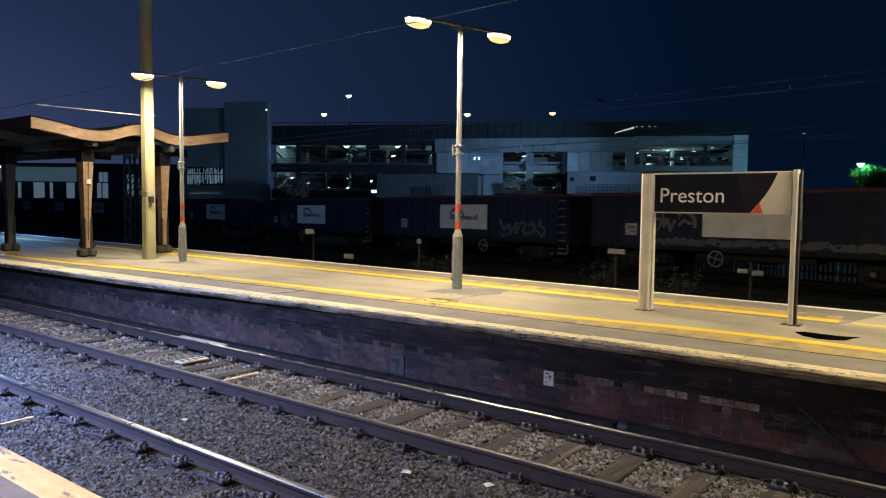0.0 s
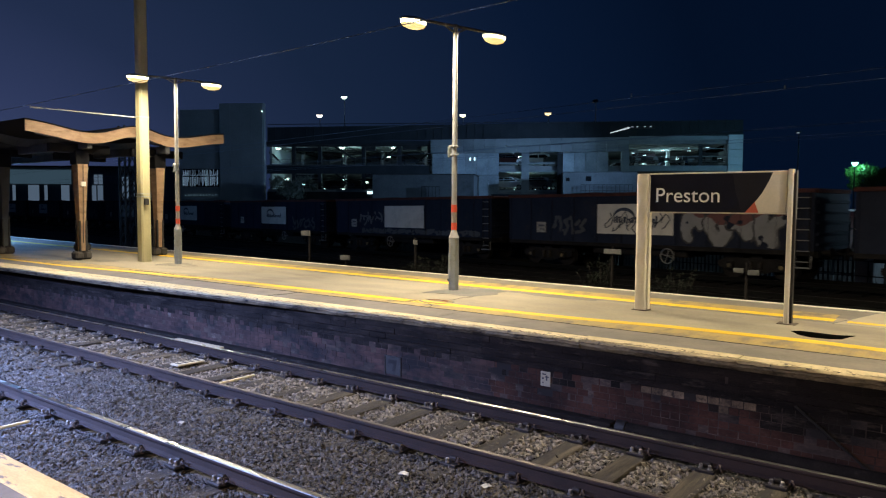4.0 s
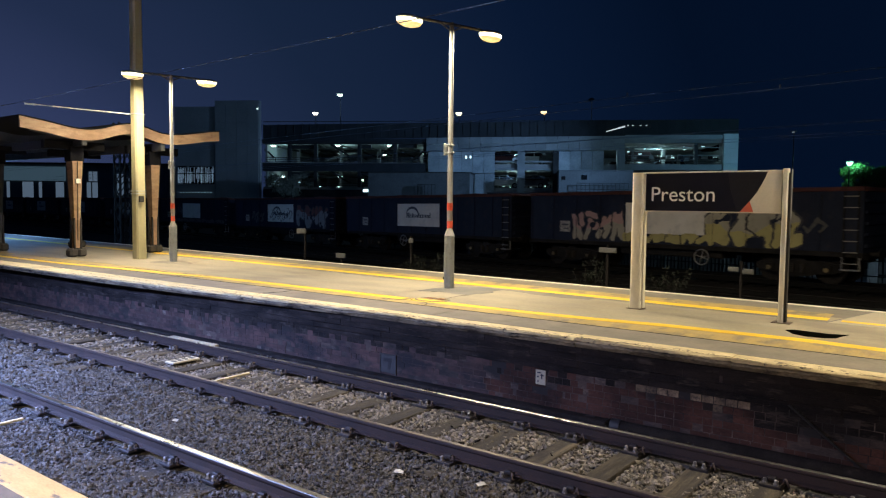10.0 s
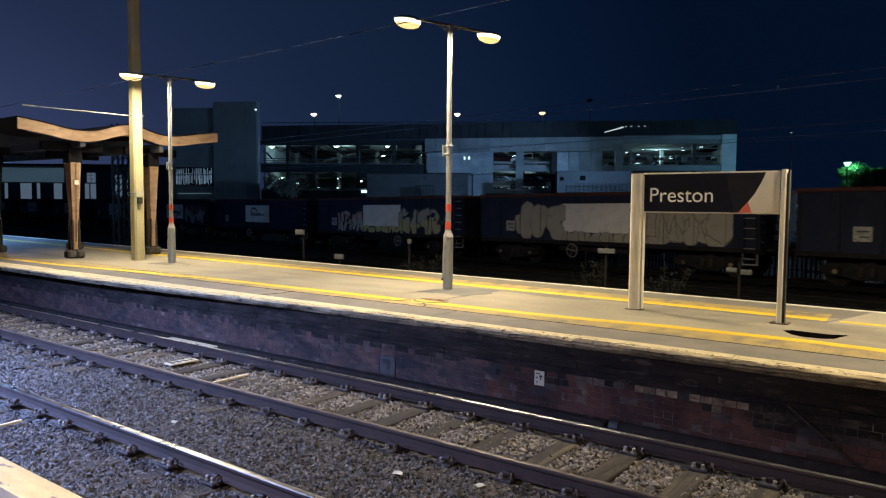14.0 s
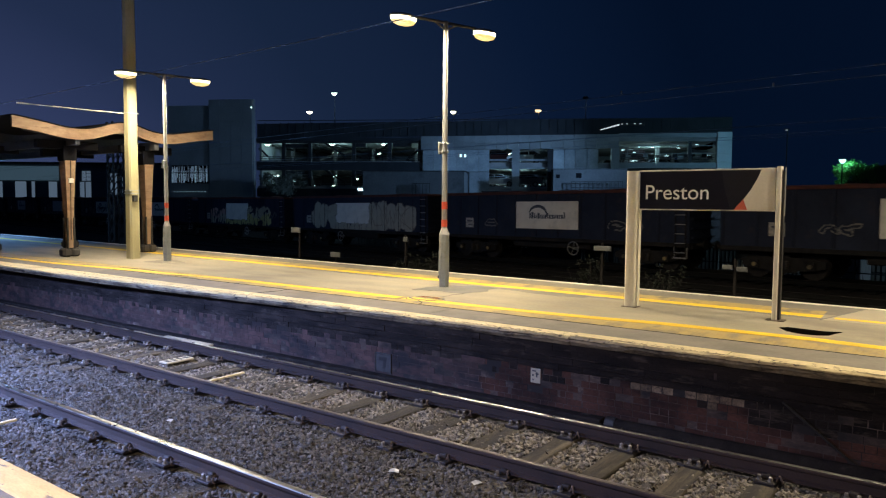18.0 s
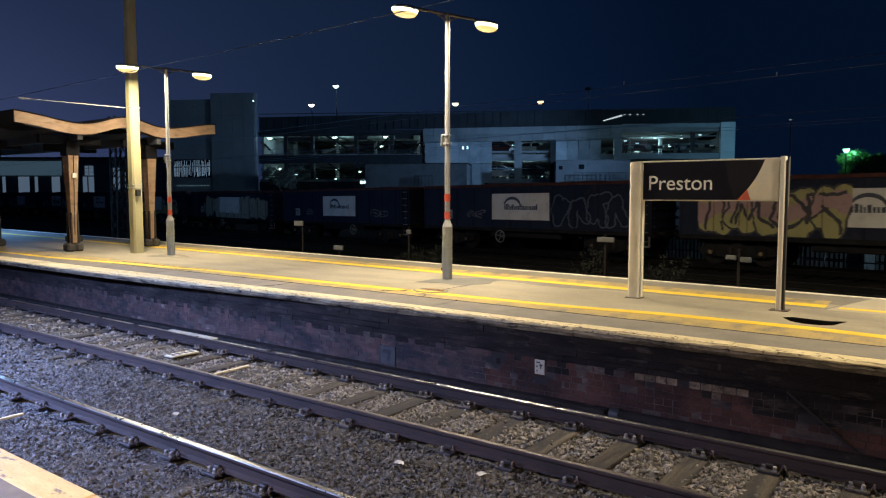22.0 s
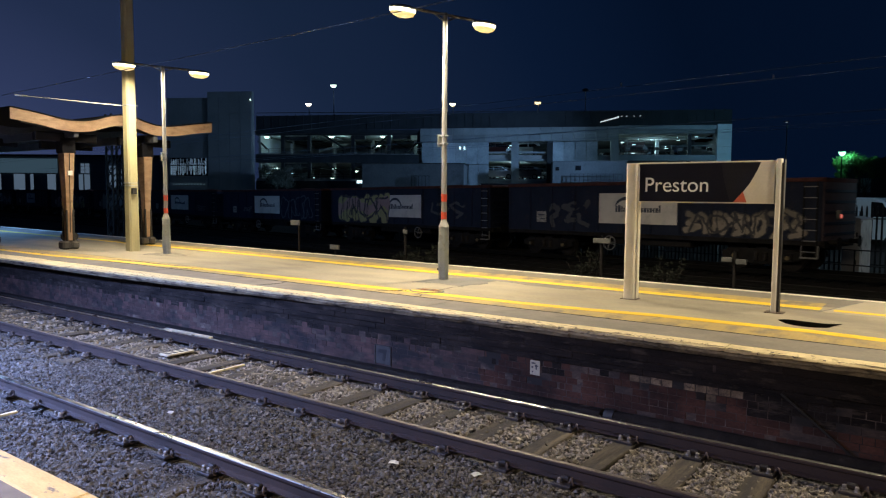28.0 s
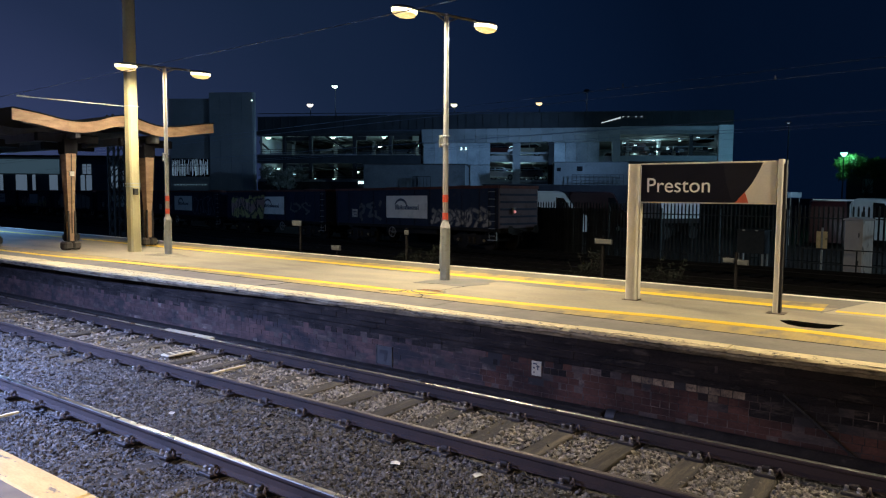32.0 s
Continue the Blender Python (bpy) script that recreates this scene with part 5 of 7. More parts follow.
def wagon_base(name, paint, label):
    ob = thing(name, pose(0, 0, 0), label, "wagon", "wagons of the goods train")
    t, z0, z1, xa, xb = 0.03, 1.06, 2.98, 0.45, 13.7
    part("side_panel", Geo().box(xa, xb, HALF - t, HALF, z0, z1), paint, ob, smooth=0)
    part("side_panel", Geo().box(xa, xb, -HALF, -HALF + t, z0, z1), paint, ob, smooth=0)
    part("end_panel", Geo().box(xa, xa + t, -HALF + t, HALF - t, z0, z1), paint, ob, smooth=0)
    part("end_panel", Geo().box(xb - t, xb, -HALF + t, HALF - t, z0, z1), paint, ob, smooth=0)
    part("floor_plate", Geo().box(xa + t, xb - t, -HALF + t, HALF - t, z0, z0 + 0.04), paint, ob, smooth=0)
    rib_mesh = None
    for x in RIBS:
        for s in (1, -1):
            if rib_mesh is None:
                rib_mesh = Geo().box(-0.055, 0.055, 0, 0.032, z0 + 0.02, z1 - 0.06, 0.01).mesh("rib", paint)
            part("rib", rib_mesh, None, ob, at=pose(x, HALF if s > 0 else -HALF, 0, 0, 0, 0 if s > 0 else 180))
    for s in (1, -1):
        y = s * HALF
        part("top_rail", Geo().box(xa - 0.03, xb + 0.03, min(y - 0.02, y + 0.07 * s), max(y + 0.02, y + 0.07 * s), z1 - 0.07, z1 + 0.06, 0.015), M_RIM, ob, "rusty red top rail")
        part("side_sill", Geo().box(xa, xb, min(y, y - s * 0.1), max(y, y - s * 0.1), 0.90, z0 - 0.002, 0.012), M_UNDER, ob)
    for x in (xa - 0.03, xb + 0.03):
        part("end_rail", Geo().box(x - 0.04, x + 0.04, -HALF + 0.03, HALF - 0.03, z1 - 0.08, z1 + 0.055, 0.012), M_RIM, ob)
        for k in range(5):
            z = z0 + 0.2 + k * 0.34
            part("end_rib", Geo().box(x - 0.045, x + 0.045, -HALF + 0.1, HALF - 0.1, z - 0.05, z + 0.05, 0.012), paint, ob)
    part("underframe", Geo().box(0.6, 13.56, -0.25, 0.25, 0.72, 1.055).box(0.4, 0.6, -1.25, 1.25, 0.84, 1.055, 0.02).box(13.56, 13.76, -1.25, 1.25, 0.84, 1.055, 0.02)
         .box(5.0, 9.2, 0.5, 1.1, 0.62, 0.9, 0.03).tube((5.4, -0.8, 0.72), (7.8, -0.8, 0.72), 0.17, n=12), M_UNDER, ob)
    for x in (2.45, 11.7):
        bogie(ob, x)
    for x, s in ((0.4, -1), (13.76, 1)):
        for y in (-0.87, 0.87):
            part("buffer", Geo().tube((x, y, 1.0), (x + s * 0.28, y, 1.0), 0.08, n=10).tube((x + s * 0.28, y, 1.0), (x + s * 0.305, y, 1.0), 0.19, n=14), M_UNDER, ob)
        part("coupling", Geo().tube((x, 0, 0.98), (x + s * 0.32, 0, 0.93), 0.035, n=8), M_UNDER, ob)
    lad = Geo()
    for x in (0.58, 0.98):
        lad.box(x - 0.018, x + 0.018, HALF + 0.05, HALF + 0.08, 0.55, 2.9)
    ld = part("ladder", lad, M_UNDER, ob, "access ladder")
    for k in range(7):
        part("rung", Geo().box(0.58, 0.98, HALF + 0.055, HALF + 0.085, 0.7 + k * 0.34, 0.73 + k * 0.34), M_HANDWHEEL, ld)
    part("step_iron", Geo().box(0.52, 1.05, HALF - 0.02, HALF + 0.1, 0.50, 0.54).box(0.52, 0.56, HALF - 0.02, HALF + 0.02, 0.5, 0.9).box(1.01, 1.05, HALF - 0.02, HALF + 0.02, 0.5, 0.9), M_HANDWHEEL, ob)
    part("data_plate", Geo().box(11.5, 12.02, HALF + 0.034, HALF + 0.042, 1.41, 1.86), M_DATAPLATE, ob, "small dirty white data plate")
    part("data_lines", Geo().box(11.58, 11.94, HALF + 0.042, HALF + 0.046, 1.69, 1.74).box(11.58, 11.85, HALF + 0.042, HALF + 0.046, 1.53, 1.57), M_LOGO, ob)
    # load, heaped in two low mounds
    vs, fs = [], []
    nx, ny = 26, 7
    for i in range(nx + 1):
        for j in range(ny + 1):
            u, w = i / nx, j / ny
            hgt = 0.42 * math.exp(-((u - 0.27) / 0.15) ** 2) + 0.42 * math.exp(-((u - 0.72) / 0.15) ** 2)
            hgt *= math.sin(math.pi * min(max(w, 0.02), 0.98)) ** 0.8
            vs.append((xa + 0.04 + (xb - xa - 0.08) * u, (HALF - 0.04) * (2 * w - 1), z1 - 0.28 + hgt + 0.03 * noise.noise((u * 30, w * 9, 0))))
    for i in range(nx):
        for j in range(ny):
            a = i * (ny + 1) + j
            fs.append((a, a + 1, a + ny + 2, a + ny + 1))
    part("load", Geo().add(vs, fs), M_LOAD, ob, "heaped reddish stone load", smooth=180)
    return ob


def hand_wheel(ob, x):
    hw = Geo()
    c, r = Vector((x, HALF + 0.06, 0.67)), 0.27
    ring = [c + Vector((r * math.cos(a), 0, r * math.sin(a))) for a in np.arange(25) * math.pi / 12]
    hw.wire(ring, 0.022)
    for a in (0.3, 0.3 + math.pi / 2):
        d = Vector((r * math.cos(a), 0, r * math.sin(a)))
        hw.tube(c - d, c + d, 0.015, n=6)
    hw.tube(c, c + Vector((0, -0.3, 0)), 0.03, n=8)
    part("handwheel", hw, M_HANDWHEEL, ob, "grey brake handwheel")


def wagon_plate(ob, logo=True, scrawl=False):
    y = HALF + 0.034
    pl = part("name_plate", Geo().box(5.37, 8.78, y, y + 0.012, 1.43, 2.60, 0.003), M_PLATE, ob, "large pale plate on the wagon side")
    if not logo:
        return
    g = Geo()
    cx, cz = 7.52, 2.02
    pts = []
    for i in range(13):
        a = math.radians(15 + i * 14)
        pts.append((cx + 0.50 * math.cos(a), cz + 0.38 * math.sin(a), 0.045 * math.sin(math.pi * (i + 1) / 14) + 0.02))
    vs_ = []
    for i, (x1, z1_, w1) in enumerate(pts):
        (xa, za, _), (xb, zb, _) = pts[max(i - 1, 0)], pts[min(i + 1, 12)]
        d = Vector((xb - xa, 0, zb - za)).normalized()
        nn = Vector((-d.z, 0, d.x))
        vs_ += [Vector((x1, y + 0.015, z1_)) + nn * w1, Vector((x1, y + 0.015, z1_)) - nn * w1]
    g.add(vs_, [(2 * i, 2 * i + 2, 2 * i + 3, 2 * i + 1) for i in range(12)])
    part("emblem", g, M_LOGO, pl, "dark arc emblem")
    g = Geo()
    r = random.Random(4)
    x = 8.0
    while x > 6.1:
        w = r.uniform(0.06, 0.13)
        tall = r.choice((0.24, 0.17, 0.17, 0.27))
        g.box(x - w, x, y + 0.013, y + 0.016, 1.87, 1.87 + tall)
        x -= w + 0.035
    part("marking", g, M_LOGO, pl, "row of dark marking bars")
    if scrawl:
        g = Geo()
        r = random.Random(9)
        for k in range(9):
            x0, z0_ = 5.7 + k * 0.31, r.uniform(1.6, 1.9)
            pts = [(x0 + 0.2 * math.cos(a * 1.3 + k) * r.uniform(0.6, 1.2), y + 0.018, z0_ + 0.15 + 0.28 * math.sin(a + k) * r.uniform(0.6, 1.3)) for a in np.linspace(0, 5, 9)]
            g.wire([Vector(p) for p in pts], 0.022, n=4)
        part("scrawl", g, M_LOGO, pl, "dark spray scrawl")


GLYPHS = (                       # hooks, loops and wedges
    (((0.0, 0.1), (0.35, 0.9), (0.55, 0.55), (0.9, 1.0)), ((0.6, 0.1), (0.75, 0.5))),
    (((0.95, 0.75), (0.55, 0.95), (0.15, 0.7), (0.45, 0.45), (0.85, 0.3), (0.6, 0.0)),),
    (((0.1, 0.95), (0.05, 0.1), (0.9, 0.0)), ((0.35, 0.55), (0.95, 0.65)), ((0.2, 1.0), (0.8, 0.9))),
    (((0.5, 0.0), (0.1, 0.3), (0.2, 0.85), (0.65, 1.0), (0.95, 0.6), (0.8, 0.15), (0.5, 0.0)),),
    (((0.05, 0.0), (0.2, 0.95), (0.85, 0.8), (0.5, 0.4)), ((0.45, 0.45), (0.8, 0.1), (1.05, 0.15))),
    (((0.1, 0.15), (0.3, 1.0), (0.5, 0.2), (0.8, 0.85), (0.95, 0.0)),),
    (((0.15, 0.05), (0.05, 0.9)), ((0.95, 0.95), (0.3, 0.6), (0.6, 0.3), (0.5, 0.0))),
    (((0.0, 0.75), (0.45, 1.0), (1.0, 0.85)), ((0.6, 0.9), (0.3, 0.4), (0.55, 0.0))),
    (((0.05, 0.9), (0.15, 0.15), (0.55, 0.05), (0.7, 0.5), (1.0, 0.8)),),
    (((0.0, 0.1), (0.15, 0.8), (0.4, 0.3), (0.7, 1.0), (0.75, 0.35), (1.05, 0.05)),),
)
CELL = 0.027


def spray(ob, x0, x1, z0, z1, seed, fills, line, glyphs, fat, edge=0.035, worn=0.55, lift=0.0):
    """Overlapping sprayed shapes over panel, ribs and plate: fills from the bottom up, a line round each shape."""
    r = random.Random(seed)
    X, Z = np.meshgrid(np.arange(x0 - 0.1, x1 + 0.1, CELL) + CELL / 2, np.arange(max(1.08, z0 - 0.06), min(2.86, z1 + 0.12), CELL) + CELL / 2, indexing="ij")
    px = X + 0.03 * np.sin(Z * 6 + seed) + 0.015 * np.sin(Z * 17 + X * 5)
    pz = Z + 0.03 * np.sin(X * 5 + seed * 2) + 0.012 * np.sin(X * 19)
    tint = np.full(X.shape, -1)
    rise = (Z - z0) / (z1 - z0) + 0.14 * np.sin(X * 2.1 + seed) + 0.05 * np.sin(X * 7 + Z * 4)
    shade = np.clip((rise * max(len(fills), 1)).astype(int), 0, max(len(fills) - 1, 0))
    w = (x1 - x0) / len(glyphs)
    for k, gi in enumerate(glyphs):
        tall = (z1 - z0 - 1.4 * fat) * r.uniform(0.88, 1.05)
        foot, lean, wide = z0 + 0.7 * fat + r.uniform(-0.03, 0.05), r.uniform(-0.10, 0.14), max(w * 1.12 - 1.4 * fat, 0.25 * w)
        best = np.full(X.shape, 9.0)
        spun, flip = r.choice((0, 1, 2, 3)), r.random() < 0.5
        for strokes in GLYPHS[gi]:
            strokes = [(u + r.uniform(-0.10, 0.10), v + r.uniform(-0.10, 0.10)) for u, v in strokes]
            strokes = [((1 - u) if flip else u, v) for u, v in strokes]
            for _ in range(spun):
                strokes = [(1 - v, u) for u, v in strokes]
            pts = [(x0 + (len(glyphs) - k - 0.5) * w + (0.5 - u) * wide - lean * (v - 0.5), foot + v * tall) for u, v in strokes]
            for (ax, az), (bx_, bz) in zip(pts, pts[1:]):
                dx, dz = bx_ - ax, bz - az
                t = np.clip(((px - ax) * dx + (pz - az) * dz) / (dx * dx + dz * dz + 1e-9), 0, 1)
                best = np.minimum(best, np.hypot(px - ax - t * dx, pz - az - t * dz) - fat * r.uniform(0.85, 1.12))
        if fills:
            tint = np.where(best < -edge, shade, tint)
        tint = np.where(np.abs(best) <= edge, len(fills) if line else -1, tint)
    rub = np.sin(X * 3.1 + seed) * np.sin(Z * 4.3 + seed * 1.7) + 0.6 * np.sin(X * 9.7 + Z * 6.1) * np.sin(Z * 11 - X * 3 + seed)
    tint = np.where(rub > worn * 1.6, -1, tint)
    for c, paint in enumerate(list(fills) + ([line] if line else [])):
        g_ = Geo()
        for i in range(X.shape[0]):
            x = X[i, 0] - CELL / 2
            rib = any(abs(X[i, 0] - q) < 0.06 for q in RIBS)
            j = 0
            while j < X.shape[1]:
                if tint[i, j] != c:
                    j += 1
                    continue
                k = j
                plate = 5.35 < X[i, 0] < 8.80 and Z[i, j] > 1.41 or 11.46 < X[i, 0] < 12.06 and 1.37 < Z[i, j] < 1.90
                while k < X.shape[1] and tint[i, k] == c and (5.35 < X[i, 0] < 8.80 and Z[i, k] > 1.41 or 11.46 < X[i, 0] < 12.06 and 1.37 < Z[i, k] < 1.90) == plate:
                    k += 1
                za, zb, y = Z[i, j] - CELL / 2, Z[i, k - 1] + CELL / 2, HALF + lift + (0.053 if plate else 0.036 if rib else 0.004)
                g_.add([(x, y, za), (x + CELL, y, za), (x + CELL, y, zb), (x, y, zb)], [(0, 3, 2, 1)])
                j = k
        if g_.f:
            tagged(part("graffiti", g_, paint, ob, "sprayed graffiti shapes", smooth=0), kind="stuff")


def paint_of(name, c):
    return surface(name, tuple(q * 0.8 for q in c), c, 0.6, scale=2, fine=40, bump=0.05, stain=tuple(q * 0.45 for q in c), stain_scale=2.2, stain_at=(0.55, 0.8))


S_PINK, S_YEL = paint_of("spray_pink", (0.394, 0.231, 0.197)), paint_of("spray_yellow", (0.381, 0.326, 0.116))
S_BEIGE, S_WHITE = paint_of("spray_beige", (0.320, 0.286, 0.211)), paint_of("spray_white", (0.235, 0.225, 0.222))
S_TAN = paint_of("spray_tan", (0.27, 0.222, 0.165))
S_BLUE = paint_of("spray_blue_grey", (0.07, 0.085, 0.105))
S_DIM, S_FAINT = paint_of("spray_dim", (0.055, 0.052, 0.048)), paint_of("spray_brown_line", (0.17, 0.14, 0.10))
S_GREY, S_RED, S_DARK = paint_of("spray_grey", (0.115, 0.108, 0.10)), paint_of("spray_red", (0.13, 0.038, 0.032)), paint_of("spray_dark", (0.035, 0.03, 0.03))

proto = wagon_base("box_wagon", M_WAGON, "dark open box wagon with ribbed sides and heaped load")
wagons = [proto]
for k in range(1, COUNT):
    wagons.append(copy_thing(proto, pose(0, 0, 0)))
for k, ob in enumerate(wagons):
    wagon_plate(ob, logo=k not in (4, 5, 8), scrawl=k == 7)
    hand_wheel(ob, 8.25 if k % 2 == 0 else 5.6)
spray(wagons[0], 0.9, 5.1, 1.05, 2.0, 11, [S_TAN, S_TAN, S_FAINT], S_DARK, (5, 8, 1, 5, 3, 8, 5), 0.12, 0.022, 1.6)
spray(wagons[0], 1.0, 5.0, 1.1, 1.95, 57, [S_DARK], None, (8, 3, 5, 8, 1), 0.05, 0.005, 0.9, 0.002)
spray(wagons[0], 9.2, 11.4, 1.25, 2.4, 31, [S_DIM], None, (1, 5, 8), 0.13, 0.03, 0.4)
spray(wagons[1], 8.05, 12.85, 1.12, 2.62, 12, [S_YEL, S_YEL, S_PINK, S_PINK, S_YEL], S_DARK, (2, 9, 5, 3, 9), 0.34, 0.035, 1.3)
spray(wagons[1], 8.2, 12.7, 1.2, 2.6, 52, [S_DARK], None, (2, 9, 3, 4), 0.06, 0.005, 0.8, 0.002)
spray(wagons[1], 2.2, 4.6, 1.5, 2.4, 32, [S_DIM], None, (3, 1), 0.09, 0.02, 0.4)
spray(wagons[2], 1.5, 5.2, 1.2, 2.5, 13, [], S_BLUE, (1, 8, 4, 8), 0.22, 0.03, 0.8)
spray(wagons[2], 9.3, 10.4, 1.5, 1.8, 33, [], S_GREY, (8, 8), 0.06, 0.022)
spray(wagons[3], 10.0, 10.7, 1.45, 1.8, 14, [], S_GREY, (3,), 0.07, 0.024)
spray(wagons[3], 2.4, 3.9, 1.45, 1.78, 34, [], S_GREY, (3, 8), 0.07, 0.024)
spray(wagons[4], 8.7, 11.4, 1.1, 2.62, 16, [S_BEIGE], S_FAINT, (7, 1, 8), 0.36, 0.02, 1.2)
spray(wagons[4], 1.5, 5.4, 1.1, 2.6, 15, [S_BEIGE], S_FAINT, (6, 2, 3, 9, 5), 0.33, 0.02, 1.0)
spray(wagons[4], 5.1, 9.0, 1.05, 1.43, 36, [S_BEIGE], None, (2, 5, 8, 2, 3, 5, 2), 0.20, 0.015, 0.8, 0.002)
spray(wagons[4], 1.7, 5.2, 1.2, 2.5, 56, [S_FAINT], None, (3, 5, 1, 8), 0.03, 0.004, 0.9, 0.002)
spray(wagons[5], 8.8, 11.4, 1.1, 2.25, 17, [S_BEIGE, S_PINK], S_DARK, (0, 6, 0, 5), 0.13, 0.02)
spray(wagons[5], 2.3, 5.4, 1.08, 2.4, 18, [S_YEL, S_BEIGE], S_DARK, (2, 1, 6, 4), 0.22, 0.035)
spray(wagons[5], 5.2, 8.9, 1.06, 1.42, 19, [S_YEL], None, (2, 0, 5, 9, 2, 8), 0.12, 0.015, 0.6, 0.002)
spray(wagons[5], 1.5, 2.2, 1.5, 2.3, 39, [S_DIM], None, (1,), 0.08, 0.02)
spray(wagons[7], 1.4, 5.0, 1.15, 2.45, 20, [S_WHITE, S_WHITE, S_RED], S_DARK, (7, 3, 1, 8), 0.24, 0.035)
spray(wagons[7], 9.4, 11.2, 1.3, 2.2, 40, [S_DIM], None, (8, 4, 0), 0.10, 0.02, 0.5)
spray(wagons[8], 9.1, 11.2, 1.5, 2.25, 21, [S_GREY], None, (2, 9, 7), 0.075, 0.015, 0.5)
spray(wagons[8], 1.2, 11.0, 1.07, 1.32, 41, [S_DIM], None, (2, 5, 8, 2, 0, 3, 5, 2, 8, 9, 5, 2), 0.13, 0.02, 0.4)
spray(wagons[9], 1.6, 4.6, 1.15, 1.9, 22, [S_DIM], None, (4, 0, 3, 1), 0.10, 0.02)
spray(wagons[10], 9.2, 11.2, 1.2, 2.0, 23, [S_DIM], None, (5, 1, 7), 0.10, 0.02)
spray(wagons[12], 1.4, 4.6, 1.1, 2.1, 24, [S_DIM], None, (6, 2, 8, 0), 0.13, 0.02)
tagged(wagons[0], "dark maroon-ended box wagon with tail lamp, last of the train")
part("end_panel", Geo().box(0.415, 0.447, -HALF + 0.02, HALF - 0.02, 1.07, 2.9), M_WAGONRED, wagons[0], "maroon end panel")
tl = part("tail_lamp", Geo().box(0.22, 0.34, 0.42, 0.56, 1.72, 2.02, 0.02), M_MARK, wagons[0], "grey tail lamp")
part("lens", Geo().tube((0.22, 0.49, 1.83), (0.19, 0.49, 1.83), 0.065, n=12), G_TAIL, tl, "red lens")

# ---- things on the platform wall and between the rails ----
plate = thing("distance_plate", pose(-4.585, EDGE + 0.10, 0.24), "small white plate with dark marks on the platform wall", "plate")
part("backing", Geo().box(-0.075, 0.075, -0.012, 0, -0.10, 0.10, 0.004), M_CREAMPLATE, plate)
for x0, x1, z0, z1 in ((-0.05, 0.01, 0.055, 0.072), (0.012, 0.03, -0.02, 0.05), (-0.05, -0.025, -0.005, 0.018), (-0.045, -0.025, -0.065, -0.045), (0.0, 0.05, 0.02, 0.036)):
    part("mark", Geo().box(x0, x1, -0.015, -0.012, z0, z1), M_LOGO, plate)
niche = thing("drain_hatch", pose(-7.3, EDGE + 0.10, 0.03), "grey metal hatch set into the platform wall", "hatch")
part("cover", Geo().box(-0.15, 0.15, -0.015, 0.0, -0.14, 0.14, 0.005), M_HATCH, niche)
part("opening", Geo().prism([(-0.01, -0.08), (0.045, -0.08), (0.085, 0.10), (-0.085, 0.095), (-0.09, 0.04), (0.01, 0.035)], -0.018, -0.015, "y"), M_BLACK, niche)
for x0, x1, z0, z1 in ((-0.17, -0.15, -0.16, 0.16), (0.15, 0.17, -0.16, 0.16), (-0.15, 0.15, 0.14, 0.16)):
    part("frame_bar", Geo().box(x0, x1, -0.022, 0, z0, z1, 0.004), M_HATCH, niche)
duct = thing("cable_duct", pose(0, 0, 0), "grey half-round cable duct along the wall foot", "duct")
part("pipe", Geo().tube((-3.42, 8.25, -0.17), (12, 8.25, -0.17), 0.085, n=16), M_DUCT, duct)
part("collar", Geo().tube((-3.49, 8.25, -0.17), (-3.37, 8.25, -0.17), 0.098, n=16), M_BLACK, duct)
low = thing("concrete_kerb", pose(0, 0, 0), "low stained concrete kerb at the wall foot", "kerb")
part("kerb", Geo().box(-46, -3.55, 8.2, 8.40, -0.33, -0.13, 0.02), M_DUCT, low)
stay = thing("loose_conduit", pose(0, 0, 0), "dark loose conduit hanging on the platform wall", "conduit")
part("pipe", Geo().tube((-1.52, EDGE + 0.07, 0.42), (-0.72, EDGE + 0.06, -0.2), 0.016, n=8), M_BLACK, stay)
cl = thing("wall_cable", pose(0, 0, 0), "black cable clipped along the platform wall", "cable")
pts = [Vector((x, EDGE + 0.085, 0.50 + 0.015 * math.sin(x * 1.3))) for x in np.linspace(-46, 4, 90)]
part("sheath", Geo().wire(pts, 0.014, n=6), M_BLACK, cl)

grid = thing("track_grid", pose(-10.72, 7.0, -0.165), "white slotted grid plate between the rails", "track plate")
part("plate", Geo().box(-0.115, 0.115, -0.26, 0.26, 0, 0.03, 0.005), M_CREAMPLATE, grid)
for i in range(4):
    part("slot", Geo().box(-0.075, 0.075, -0.215 + i * 0.118, -0.145 + i * 0.118, 0.03, 0.034), M_BLACK, grid)
pk = thing("yellow_batten", pose(-9.12, 6.82, -0.17, 0, 0, 2), "pale yellow batten lying across the sleepers", "batten")
part("batten", Geo().box(-0.020, 0.020, -0.33, 0.33, 0, 0.03, 0.005), M_COPING, pk)
copy_thing(pk, pose(-9.35, 3.55, -0.17, 0, 0, 3))
pl = thing("loose_plank", pose(-11.56, 7.78, -0.062, 0, 0, 0.5), "pale loose plank beside the rail", "plank")
part("plank", Geo().box(-0.7, 0.7, -0.05, 0.05, 0, 0.04, 0.006), M_CREAMPLATE, pl)
for px_ in (-0.5, 0.5):
    part("bearer", Geo().box(px_ - 0.05, px_ + 0.05, -0.05, 0.05, -0.16, 0.0), M_SLEEPER, pl)

